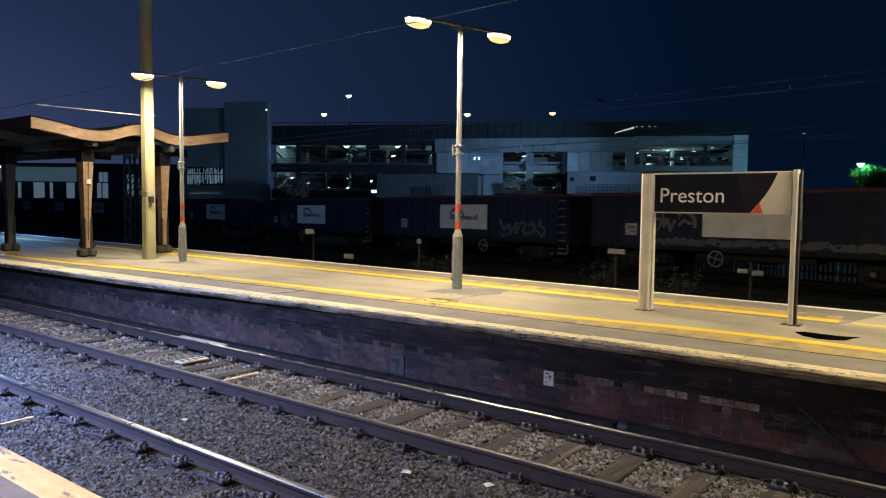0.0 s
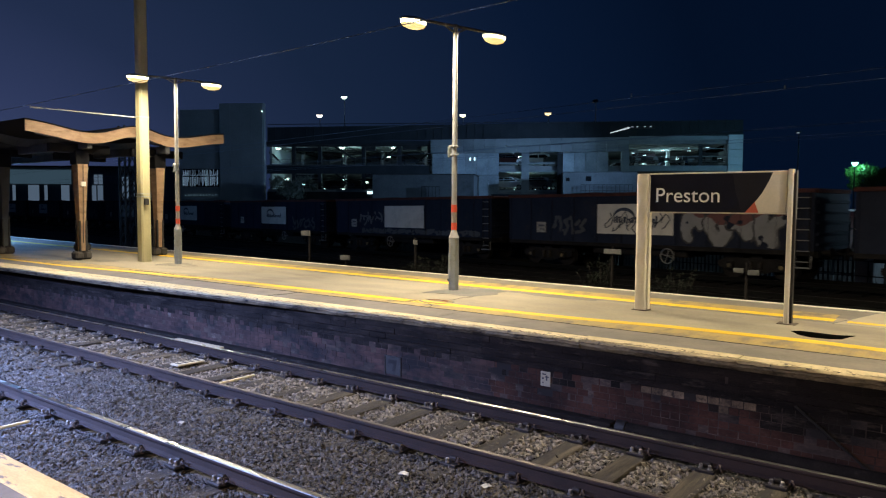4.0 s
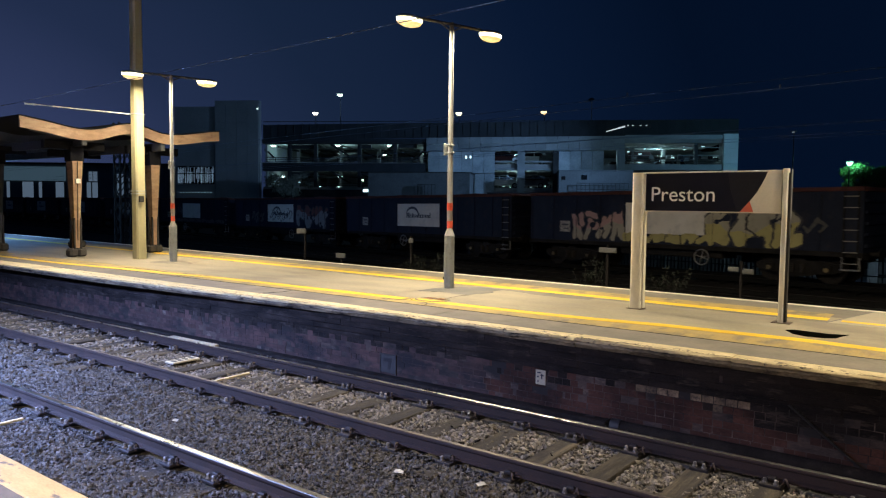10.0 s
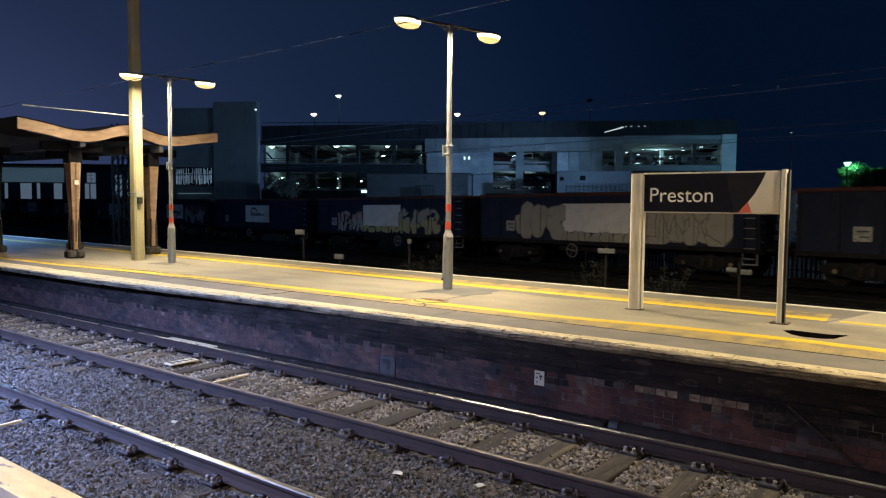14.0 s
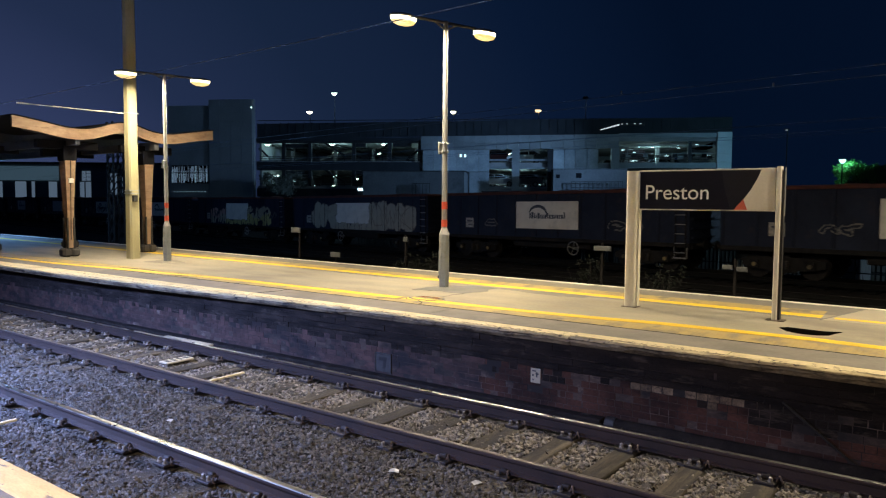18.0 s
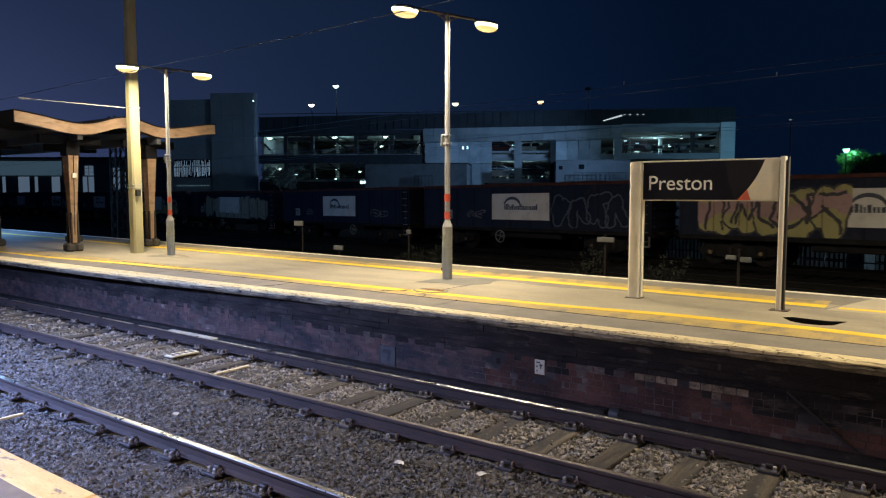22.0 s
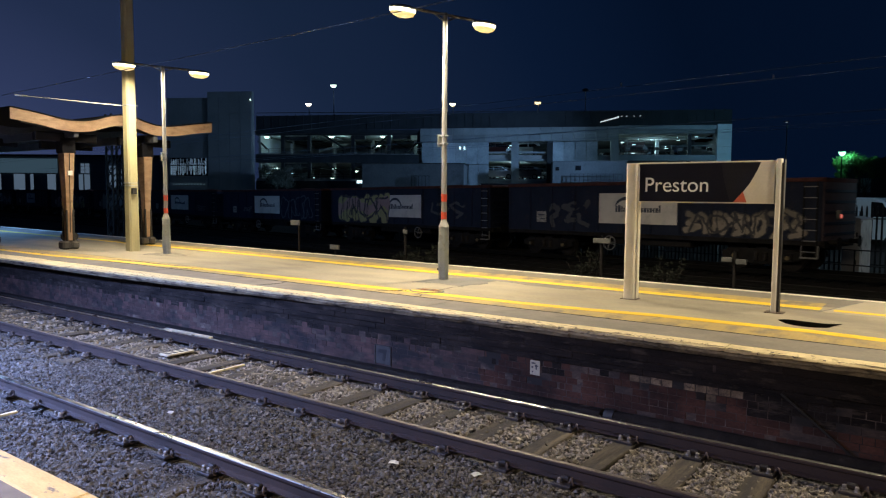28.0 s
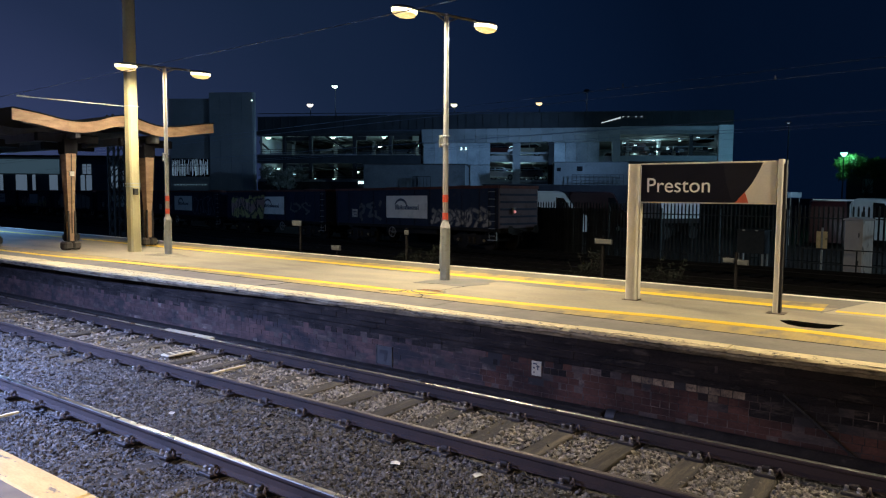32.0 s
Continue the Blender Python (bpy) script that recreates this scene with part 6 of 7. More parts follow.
# pale scraps put in for glints between the tracks
for lx, ly, turn in ((-4.60, 5.46, 20), (-3.75, 5.71, 70), (-7.9, 5.05, 130)):
    scrap = thing("litter_scrap", pose(lx, ly, -0.178, 6, 4, turn), "pale scrap standing in for a glint on the ballast", "litter", "litter on the ballast")
    part("sheet", Geo().add([(-0.05, -0.03, 0), (0.01, -0.035, 0.012), (0.06, -0.02, 0.002), (0.05, 0.03, 0.01), (0.0, 0.025, 0.02), (-0.045, 0.035, 0.004), (0.0, 0.0, -0.012)], [(0, 1, 4, 5), (1, 2, 3, 4), (1, 0, 6), (2, 1, 6), (3, 2, 6), (4, 3, 6), (5, 4, 6), (0, 5, 6)]), M_GALV, scrap)

# Bricks of the platform wall.
COURSE = 0.0885
brick_kinds = []
for length in (0.105, 0.125, 0.215):
    brick_kinds.append((length, Geo().box(-length / 2, length / 2, 0, 0.05, -COURSE / 2 + 0.003, COURSE / 2 - 0.003, 0.002)))
brick_dark = [(n_, g_.mesh("brick", M_BRICK, 0)) for n_, g_ in brick_kinds]
brick_black = [(n_, g_.mesh("brick", M_BLACKSTONE, 0)) for n_, g_ in brick_kinds]
brick_pale = [(n_, g_.mesh("brick", M_PALEBRICK, 0)) for n_, g_ in brick_kinds]
stone_kinds = [(n_, Geo().box(-n_ / 2, n_ / 2, 0, 0.07, -COURSE / 2 + 0.0008, COURSE / 2 - 0.0008, 0.0015).mesh("course_stone", M_BLACKSTONE, 0)) for n_ in (0.23, 0.34, 0.46, 0.62)]
joined, black_far = Geo(), Geo()
single = 0
ledge = {7: 0.010, 8: 0.030, 9: 0.004, 10: 0.018}
# rows 7 to 10, just under the coping, are the blackest
for row in range(11):
    z = -0.255 + COURSE * (row + 0.5)
    x = -46.0 + (row % 2) * 0.11
    while x < 4.5:
        if row < 7:
            i = (0 if row % 2 and rng.random() < 0.85 else 2) if row != 6 else 1
            length, me = brick_dark[i]
        else:
            i = rng.randrange(4)
            length, me = stone_kinds[i]
        cx = x + length / 2
        near = -5.45 < cx < 0.1
        y = EDGE + 0.096 - ledge.get(row, 0) + rng.uniform(-0.004, 0.004) * (1 if row < 7 else 1.6)
        tilt = rng.uniform(-0.5, 0.5)
        if near and single < 300:
            pale = row == 6 and -3.25 < cx < -1.95 and rng.random() < 0.9 or row == 5 and -2.3 < cx < -1.95 and rng.random() < 0.4
            black = rng.random() < (0.45 if row == 6 else 0.15 if row == 5 else 0.0) or (cx > -1.9 and row > 3)
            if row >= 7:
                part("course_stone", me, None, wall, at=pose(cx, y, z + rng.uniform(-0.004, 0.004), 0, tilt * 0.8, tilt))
            else:
                part("brick", (brick_pale if pale else brick_black if black else brick_dark)[i][1], None, wall, at=pose(cx, y, z, 0, 0, tilt))
            single += 1
        else:
            (black_far if row >= 7 or (row == 6 and rng.random() < 0.7) else joined).box(cx - length / 2, cx + length / 2, y, y + 0.05, z - COURSE / 2 + 0.003, z + COURSE / 2 - 0.003)
        x += length + (0.009 if row < 7 else 0.002)
tagged(part("brickwork", joined, M_BRICKS, wall, smooth=0), kind="stuff")
tagged(part("sooty_courses", black_far, M_BLACKSTONES, wall, smooth=0), kind="stuff")

# ---- car park and yard ----
G_POSE = Matrix.Translation((-20.37, 79.13, 0)) @ pose(0, 0, 0, 0, 0, 30)
K = 0.0605


def gu(a):
    return (a - 1306) * K


def gz(b, a=1000):
    return 2.57 + (361.4 + 0.0089 * (a - 784) - b) * K


EYE_LOCAL = G_POSE.inverted() @ Vector((0, 0, 2.57))


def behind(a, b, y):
    """The point y metres inside on the camera's sight line through facade point (a, b)."""
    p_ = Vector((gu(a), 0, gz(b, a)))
    return EYE_LOCAL + (p_ - EYE_LOCAL) * ((y - EYE_LOCAL.y) / -EYE_LOCAL.y)


park = thing("car_park_building", G_POSE, "multi-storey car park with open lit decks and grey cladding", "building")


def block(name, x0, x1, ztop, zbot, y0, y1, mat_, parent=park, label="", c=0.0):
    return part(name, Geo().box(gu(x0), gu(x1), y0, y1, gz(zbot, (x0 + x1) / 2), gz(ztop, (x0 + x1) / 2), c), mat_, parent, label, smooth=0)


# decks and back wall
block("roof_deck", 447, 1284, 244, 252, 0.5, 26, M_CONC)
block("upper_deck", 447, 1284, 290, 300, 0.5, 26, M_CONC)
block("lower_deck", 447, 1284, 334, 341, 0.5, 26, M_CONC)
block("back_wall", 380, 1290, 216, 412, 26, 26.4, M_GREYB)
block("end_wall", 447, 451, 244, 412, 1.2, 25.9, M_GREYB)
block("deck_edge_beam", 447, 758, 242, 248, 0.1, 0.5, M_MESHP)
block("deck_edge_beam", 447, 758, 248.3, 252, 0.25, 0.5, M_DARKST)
block("deck_edge_beam", 447, 758, 287, 302.5, 0.2, 0.5, M_MESHP)
block("deck_edge_trim", 447, 758, 286, 286.9, 0.1, 0.5, M_CONC)
block("deck_edge_beam", 447, 672, 336, 352, 0.2, 0.5, M_DARKST)
block("deck_edge_beam", 1116, 1284, 241, 248, 0.1, 0.5, M_CLAD)
block("deck_edge_beam", 1116, 1284, 293, 303, 0.1, 0.5, M_CLAD)
for b0, b1 in ((284.5, 288), (298, 302), (315, 316.5), (334, 337.5), (345, 347)):
    block("deck_edge_beam", 886, 990, b0, b1, 0.25, 0.5, M_CLAD)
for b0, b1 in ((262, 263.2), (276, 277), (283, 284)):
    block("guard_rail", 1118, 1282, b0, b1, 0.62, 0.7, M_CLAD)
for a in (497, 548, 632, 700, 756, 1240):
    block("column", a - 3, a + 3, 244, 412, 0.6, 1.1, M_DARKST)
for a in (470, 560, 640, 730, 905, 965, 1150, 1210, 1270):
    for y in (9, 18):
        block("column", a - 3, a + 3, 244, 412, y, y + 0.5, M_CONC)
for a, b, da, db in ((571, 252, 42, 26), (571, 302, 42, 26), (452, 268, 12, 12), (700, 253, -34, 26), (752, 268, -22, 18)):
    part("brace", Geo().tube((gu(a), 1.2, gz(b)), (gu(a + da), 1.2, gz(b + db)), 0.12, n=6), M_DARKST, park)
for b0 in (276, 280, 284, 324, 328, 332):
    block("guard_rail", 450, 756, b0, b0 + 0.8, 0.55, 0.62, M_DARKST)
for b0 in (283, 287, 291):
    block("guard_rail", 1118, 1282, b0, b0 + 0.8, 0.55, 0.62, M_DARKST)
for a in range(470, 756, 24):
    for b0 in (275, 323):
        block("rail_post", a, a + 1, b0, b0 + 12, 0.55, 0.62, M_DARKST)
# dark blocks added where the ceiling between the lamps is unlit
for a, w_ in ((500, 44), (636, 18), (706, 34)):
    block("downstand_beam", a, a + w_, 252.2, 259, 0.8, 1.3, M_DARKST)
    block("downstand_beam", a, a + w_, 303, 309, 0.8, 1.3, M_DARKST)
for i in range(7):
    block("deck_rib", 470 + i * 42, 472 + i * 42, 252.2, 255.5, 1.4, 25, M_DARKST)
for i in range(5):
    block("deck_rib", 1122 + i * 36, 1125 + i * 36, 250, 254, 0.8, 25, M_DARKST)
# cladding: single panels
for i in range(18):
    a = 760 + i * 19.75
    for b0, b1 in ((242, 254.3), (254.6, 267)):
        block("cladding_panel", a + 0.2, a + 19.4, b0, b1, 0.0, 0.12, M_CLAD)
for i in range(6):
    block("glazed_panel", 763.5 + i * 20.4, 783.4 + i * 20.4, 267.6, 306.5, 0.05, 0.1, M_FROST, label="translucent pale panel")
for a in (849, 867.5):
    block("glazed_panel", a, a + 18, 307.5, 350, 0.05, 0.1, M_FROST, label="translucent pale panel")
for a in (832, 840):
    block("panel_lamp", a, a + 2.4, 275.5, 280, -0.06, 0.045, G_TUBEDIM, label="small lamp set on the panel face, as if behind it")
for a in (1000, 1020, 1040, 1060):
    block("glazed_panel", a + 0.4, a + 19.6, 268, 304, 0.05, 0.1, M_FROST, label="translucent pale panel")
for a0, a1, b1 in ((926, 940, 412), (1102, 1116, 306), (990, 1000, 412)):
    block("pillar", a0, a1, 267.4, b1, 0.0, 0.5, M_CLAD if a0 != 990 else M_DARKST)
for b in np.arange(240.5, 304, 13):
    block("corner_panel", 1284, 1308, b, b + 12.6, -0.15, 0.4, M_PALECLAD, label="pale corner cladding panel")
block("side_wall", 1306, 1308, 241, 412, 0.45, 26, M_GREYB)
# parapet of posts and screens
for i in range(57):
    a = 449 + i * 15.1
    block("parapet_screen", a + 0.42, a + 14.58, 214.5, 242, 0.25, 0.29, M_MESHP)
    block("parapet_post", a - 0.5, a + 0.4, 212.5, 243, 0.2, 0.32, M_MESHP)
block("parapet_rail", 450, 1304, 211.9, 213.1, 0.22, 0.3, M_DARKST)
# low blocks before it
low1 = thing("plant_building", G_POSE, "plain grey flat-roofed plant building", "building")
block("wall", 674, 848, 310, 412, -6, -0.6, M_PLANT, low1)
block("roof", 672, 850, 308.5, 309.8, -6.1, -0.5, M_DARKST, low1)
low2 = thing("plant_building", G_POSE, "grey service building with a railed stair", "building")
block("wall", 997, 1119, 308, 412, -5, -0.6, M_PLANT, low2)
block("roof", 996, 1120, 306.5, 307.8, -5.1, -0.5, M_PLANT, low2)
block("window", 1002, 1008, 316, 322, -5.03, -5.0, M_GLASSDK, low2)
block("window", 1035, 1044, 314, 322, -5.03, -5.0, M_GLASSDK, low2)
for a in range(1026, 1112, 7):
    block("railing_post", a, a + 0.8, 328, 348, -5.6, -5.54, M_DARKST, low2)
for b in (328, 338):
    block("hand_rail", 1026, 1110, b, b + 1, -5.6, -5.54, M_DARKST, low2)
block("hand_rail", 760, 790, 330, 331, -6.5, -6.44, M_DARKST, low1)
for a in range(760, 791, 6):
    block("railing_post", a, a + 0.8, 330, 348, -6.5, -6.44, M_DARKST, low1)
# added black wall; it stands in for the dark below the building
bw = thing("boundary_wall", G_POSE, "dark wall added to keep the ground below the car park dark", "wall", kind="structure")
block("wall", 880, 1330, 347, 412, -8.3, -8.0, M_ROOF, bw)
block("coping", 879, 1331, 346, 347, -8.34, -7.96, M_DARKST, bw)
# lit tubes on the decks
tube_mesh = Geo().box(-0.20, 0.20, -0.13, 0.13, -0.17, -0.03, 0.03).box(-0.3, 0.3, -0.2, 0.2, -0.03, 0.0).mesh("tube", G_COOL)
small_tube = Geo().box(-0.17, 0.17, -0.05, 0.05, -0.05, 0.0).mesh("tube", G_TUBEDIM)
tubes = [(470, 253.5, 1.6), (487, 269, 10), (594, 254, 1.6), (600, 270, 10), (690, 255, 1.6), (682, 271.5, 10), (757, 270, 8), (487, 311, 5), (598, 312, 5), (596, 331, 9), (640, 318, 14),
         (930, 321, 6), (900, 322, 10)]
dim = [(1030, 276, 6), (1122, 270, 6), (860, 283), (905, 283), (960, 284), (975, 322), (1075, 272), (1142, 274), (1172, 277), (1196, 270), (1217, 254.5, 5), (1249, 251.5, 4), (1173, 266, 8), (1150, 265, 7), (1218, 262, 9), (520, 322), (575, 324), (560, 330), (915, 275), (950, 277)]
# some of these rows glow in place of bright car roofs
dim += [(890 + 10.5 * q, 292 + 3 * (q % 2)) for q in range(10)] + [(889 + 12.5 * q, 328 + 2.5 * (q % 3)) for q in range(8)] + [(892 + 16 * q, 274 + 2 * (q % 2)) for q in range(6)]
dim += [(1126 + 24 * q, 281 + 2.5 * (q % 3)) for q in range(7)] + [(500 + 47 * q, 287 + 1.5 * (q % 2)) for q in range(6)]
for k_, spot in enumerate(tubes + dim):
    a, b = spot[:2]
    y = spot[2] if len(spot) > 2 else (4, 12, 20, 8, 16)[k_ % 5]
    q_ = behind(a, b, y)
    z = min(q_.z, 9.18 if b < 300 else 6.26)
    part("deck_lamp", tube_mesh if k_ < len(tubes) else small_tube, None, park, "cold white deck lamp, in some rows a bright car roof", at=pose(q_.x, y, z, 0, 0, rng.choice((0, 0, 90))))
for a, y, z, pw in ((474, 3, 8.45, 75), (597, 3, 8.45, 130), (688, 3, 8.45, 130), (757, 6, 8.4, 60), (920, 5, 7.9, 260), (1060, 4, 7.9, 130), (1200, 9, 8.2, 260), (482, 4, 5.75, 60), (600, 4, 5.75, 80), (930, 5, 5.2, 260)):
    p = G_POSE @ Vector((gu(a), y, z))
    lamp("deck_light", "POINT", p, pw, (0.52, 0.92, 0.96), 0.3)
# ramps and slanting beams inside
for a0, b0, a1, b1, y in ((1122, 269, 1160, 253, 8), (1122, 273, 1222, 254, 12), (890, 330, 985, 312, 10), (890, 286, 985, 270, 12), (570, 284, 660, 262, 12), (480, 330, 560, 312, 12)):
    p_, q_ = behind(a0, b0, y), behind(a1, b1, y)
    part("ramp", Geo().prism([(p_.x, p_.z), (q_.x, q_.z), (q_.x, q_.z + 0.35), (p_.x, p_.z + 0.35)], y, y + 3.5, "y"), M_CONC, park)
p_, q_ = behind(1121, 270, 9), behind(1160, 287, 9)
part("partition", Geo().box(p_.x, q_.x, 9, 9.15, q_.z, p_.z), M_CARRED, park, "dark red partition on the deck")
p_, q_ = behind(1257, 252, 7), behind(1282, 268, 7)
part("black_box", Geo().box(p_.x, q_.x, 7, 10, q_.z, p_.z), M_NEARBLACK, park, "near-black box on the deck")
for i in range(9):
    block("beam_end", 1120.5 + i * 3.4, 1122 + i * 3.4, 251, 253.4, 0.6, 0.9, M_PALECLAD)
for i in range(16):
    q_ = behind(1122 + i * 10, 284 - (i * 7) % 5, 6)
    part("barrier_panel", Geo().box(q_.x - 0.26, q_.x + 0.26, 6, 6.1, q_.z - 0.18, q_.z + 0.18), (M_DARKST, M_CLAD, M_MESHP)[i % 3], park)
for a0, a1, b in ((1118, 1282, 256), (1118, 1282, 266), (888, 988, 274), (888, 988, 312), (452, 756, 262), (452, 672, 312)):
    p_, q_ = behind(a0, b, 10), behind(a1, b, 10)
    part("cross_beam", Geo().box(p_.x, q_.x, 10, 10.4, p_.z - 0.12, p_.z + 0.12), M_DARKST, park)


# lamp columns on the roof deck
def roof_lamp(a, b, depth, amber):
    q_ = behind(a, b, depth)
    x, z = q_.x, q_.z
    ob = thing("roof_lamp", G_POSE @ pose(x, depth, 9.9), "thin lamp column on the car park roof, lit", "lamp post", "car park roof lamps")
    part("column", Geo().tube((0, 0, 0), (0, 0, z - 9.9), 0.07, 0.05, n=8), M_GALV, ob)
    hd = part("lamp_head", Geo().box(-0.3, 0.22, -0.12, 0.12, z - 9.9, z - 9.82, 0.03), M_BLACK, ob)
    part("lens", Geo().prism([(-0.44, z - 9.92), (0.28, z - 9.92), (0.30, z - 10.05), (0.08, z - 10.26), (-0.22, z - 10.26), (-0.44, z - 10.05)], -0.13, 0.13, "y"), amber, hd, "glowing lens")


G_WHITE = glow("white_lamp", (0.95, 1.0, 0.95), 8)
for a, b, dpt, c in ((552, 193, 9, G_ROSE), (599, 160, 14, G_PALEGREEN), (820, 197, 9, G_STRAW), (973, 197, 9, G_AMBER), (1056, 176, 14, M_GLASSDK)):
    roof_lamp(a, b, dpt, c)
ob = thing("roof_access", G_POSE, "low roof structure on the car park with a glowing edge", "structure")
part("ramp_roof", Geo().prism([(gu(1082), gz(236)), (gu(1115), gz(222)), (gu(1160), gz(222)), (gu(1160), gz(226)), (gu(1115), gz(226)), (gu(1082), gz(237))], 0.0, 0.19, "y"), M_DARKST, ob)
# glows for light on it; set before the parapet to show in view
part("lit_edge", Geo().prism([(gu(1082), gz(233)), (gu(1115), gz(223)), (gu(1115), gz(226)), (gu(1082), gz(234.5))], -0.08, -0.01, "y"), G_ROOF, ob, "edge strip glowing in place of light on it")

for a in (1118, 1127, 1140, 1150):
    block("roof_light", a, a + 3, 223.8, 224.8, -0.06, -0.01, G_ROOF, ob, "small lit panel")
for a in (641.5, 648, 655, 662):
    block("lit_window", a, a + 5.2, 335.5, 340.5, 0.1, 0.19, G_TUBEDIM, park, "small lit window")

# stair tower and block beside the car park, flattened to fit the camera's view
tower = thing("stair_tower", G_POSE, "front of a tall plain grey stair tower, flattened to fit the camera's view", "building")
for i in range(4):
    for j in range(6):
        block("wall_panel", 363 + i * 21, 383.6 + i * 21, 172 + j * 40, 211.4 + j * 40, -1.0, -0.85, M_GREYB, tower)
block("core", 362, 448, 171, 412, -0.84, -0.2, M_GREYB, tower)
block("side_block", 282, 361, 181, 412, -0.8, -0.1, M_GREYB, tower)
block("beacon", 445, 447, 186, 188, -1.1, -1.02, G_COOL, tower, "small white lamp")
gl = block("stair_window", 288, 360, 292, 326, -0.92, -0.84, M_GLASSDK, tower, "lit stair window with many thin vertical louvres")
# bright strips seen between the louvres, broken in height
a = 288.6
while a < 358.5:
    w_ = rng.uniform(0.3, 0.7)
    top = 293 + rng.choice((0, 0, 0, 4, 9)) + rng.uniform(0, 2)
    bot = 325 - rng.choice((0, 0, 0, 3, 8)) - rng.uniform(0, 2)
    for b0, b1 in ((top, 305.5), (307, bot)):
        block("lit_strip", a, a + w_, b0, b1, -1.0, -0.94, rng.choice((G_STRIP, G_WINDOW, G_WINDOW, G_WINDOW)), gl)
    a += w_ + rng.uniform(0.8, 2.6)
for a in (306, 324, 342):
    block("mullion", a, a + 0.8, 292, 326, -1.1, -1.01, M_DARKST, gl)
for a in range(292, 358, 6):
    block("sill_lamp", a, a + 2.2, 341, 341.7, -1.0, -0.84, G_STRIP, tower)

# long station building beyond the goods lines
B_POSE = Matrix.Translation((-156.6, 63.8, 0)) @ pose(0, 0, 0, 0, 0, 36.7)
hall = thing("station_building", B_POSE, "long low station building with lit windows", "building")
q = 0.1143
part("wall", Geo().box(-19.2, 31.2, 0.4, 12, -0.3, 2.57 + 62 * q), M_GREYB, hall, smooth=0)
part("fascia_band", Geo().box(-19.2, 11.0, 0, 0.38, 2.57 + 33 * q, 2.57 + 58 * q), G_BAND, hall, "pale fascia band, glowing blue in place of light on it", smooth=0)
for a0, a1 in ((11, 17), (39, 59), (68, 74), (98, 113), (153, 161), (163, 173)):
    w = part("window", Geo().box((a0 - 20) * q, (a1 - 20) * q, 0.3, 0.39, 2.57 + 0 * q, 2.57 + 31 * q), G_WINDOW, hall, "dimly lit window", smooth=0)
    part("window_frame", Geo().box((a0 - 20.6) * q, (a0 - 20) * q, 0.26, 0.39, 2.57 - 1 * q, 2.57 + 31.6 * q).box((a1 - 20) * q, (a1 - 19.4) * q, 0.26, 0.39, 2.57 - 1 * q, 2.57 + 31.6 * q).box((a0 - 20) * q, (a1 - 20) * q, 0.26, 0.39, 2.57 + 31 * q, 2.57 + 31.6 * q), M_DARKST, w)
for a0, a1, b0, b1 in ((157, 172, 33, 50), (207, 221, 8, 46), (228, 233, 12, 40)):
    w = part("window", Geo().box((a0 - 20) * q, (a1 - 20) * q, 0.3, 0.39, 2.57 + b0 * q, 2.57 + b1 * q), G_WINDOW, hall, "dimly lit tall window", smooth=0)
    part("glazing_bar", Geo().box(((a0 + a1) / 2 - 20.4) * q, ((a0 + a1) / 2 - 19.6) * q, 0.24, 0.29, 2.57 + b0 * q, 2.57 + b1 * q), M_DARKST, w)
part("roof", Geo().box(-19.9, 31.9, -0.6, 12.5, 2.57 + 62 * q, 2.57 + 65 * q), M_DARKST, hall, smooth=0)


# ---- yard ----
def yard(s, d, z=0.0, turn=0.0):
    """A pose on the yard ground: local x runs against the train, local y away from the tracks."""
    return Matrix.Translation(on_line(s, d, z)) @ pose(0, 0, 0, 0, 0, TURN + 180 + turn)


fence = thing("palisade_fence", yard(0, 29.6, -0.34), "grey steel palisade fence with pointed pales", "fence")
pale_mesh = Geo().prism([(-0.034, 0), (0.034, 0), (0.034, 2.5), (0.016, 2.62), (0, 2.56), (-0.016, 2.62), (-0.034, 2.5)], -0.006, 0.006, "y").mesh("pale", M_FENCE, 0)
for i in range(260):
    part("pale", pale_mesh, None, fence, at=pose(5.5 - i * 0.172, rng.uniform(-0.004, 0.004), rng.uniform(-0.01, 0.01), 0, 0, rng.uniform(-3, 3)))
for z in (0.4, 2.1):
    part("fence_rail", Geo().box(-39.2, 5.6, 0.01, 0.05, z, z + 0.05), M_FENCE, fence)
for i in range(16):
    part("fence_post", Geo().box(5.4 - i * 2.75, 5.5 - i * 2.75, 0.055, 0.15, 0, 2.4), M_FENCE, fence)

# dark boards added behind the fence hide the lit lower parts of the vans
board_mesh = Geo().box(-0.147, 0.147, 0, 0.022, 0, 2.3, 0.003).mesh("backing_board", M_DARKST, 0)
for i in range(50):
    if i not in (1, 5):
        part("backing_board", board_mesh, None, fence, at=pose(-19.2 - i * 0.3, 0.165, rng.uniform(-0.02, 0.02)))

cab = thing("equipment_cabinet", yard(8.02, 28.3, -0.40, -20), "tall pale grey trackside equipment cabinet", "cabinet")
part("body", Geo().box(-0.34, 0.34, -0.3, 0.3, 0.1, 2.18, 0.02), M_CABINET, cab)
part("plinth", Geo().box(-0.38, 0.38, -0.34, 0.34, 0, 0.1, 0.01), M_CONC, cab)
part("lid", Geo().prism([(-0.38, 2.18), (0.38, 2.18), (0.38, 2.22), (0, 2.3), (-0.38, 2.22)], -0.34, 0.34, "y"), M_CABINET, cab)
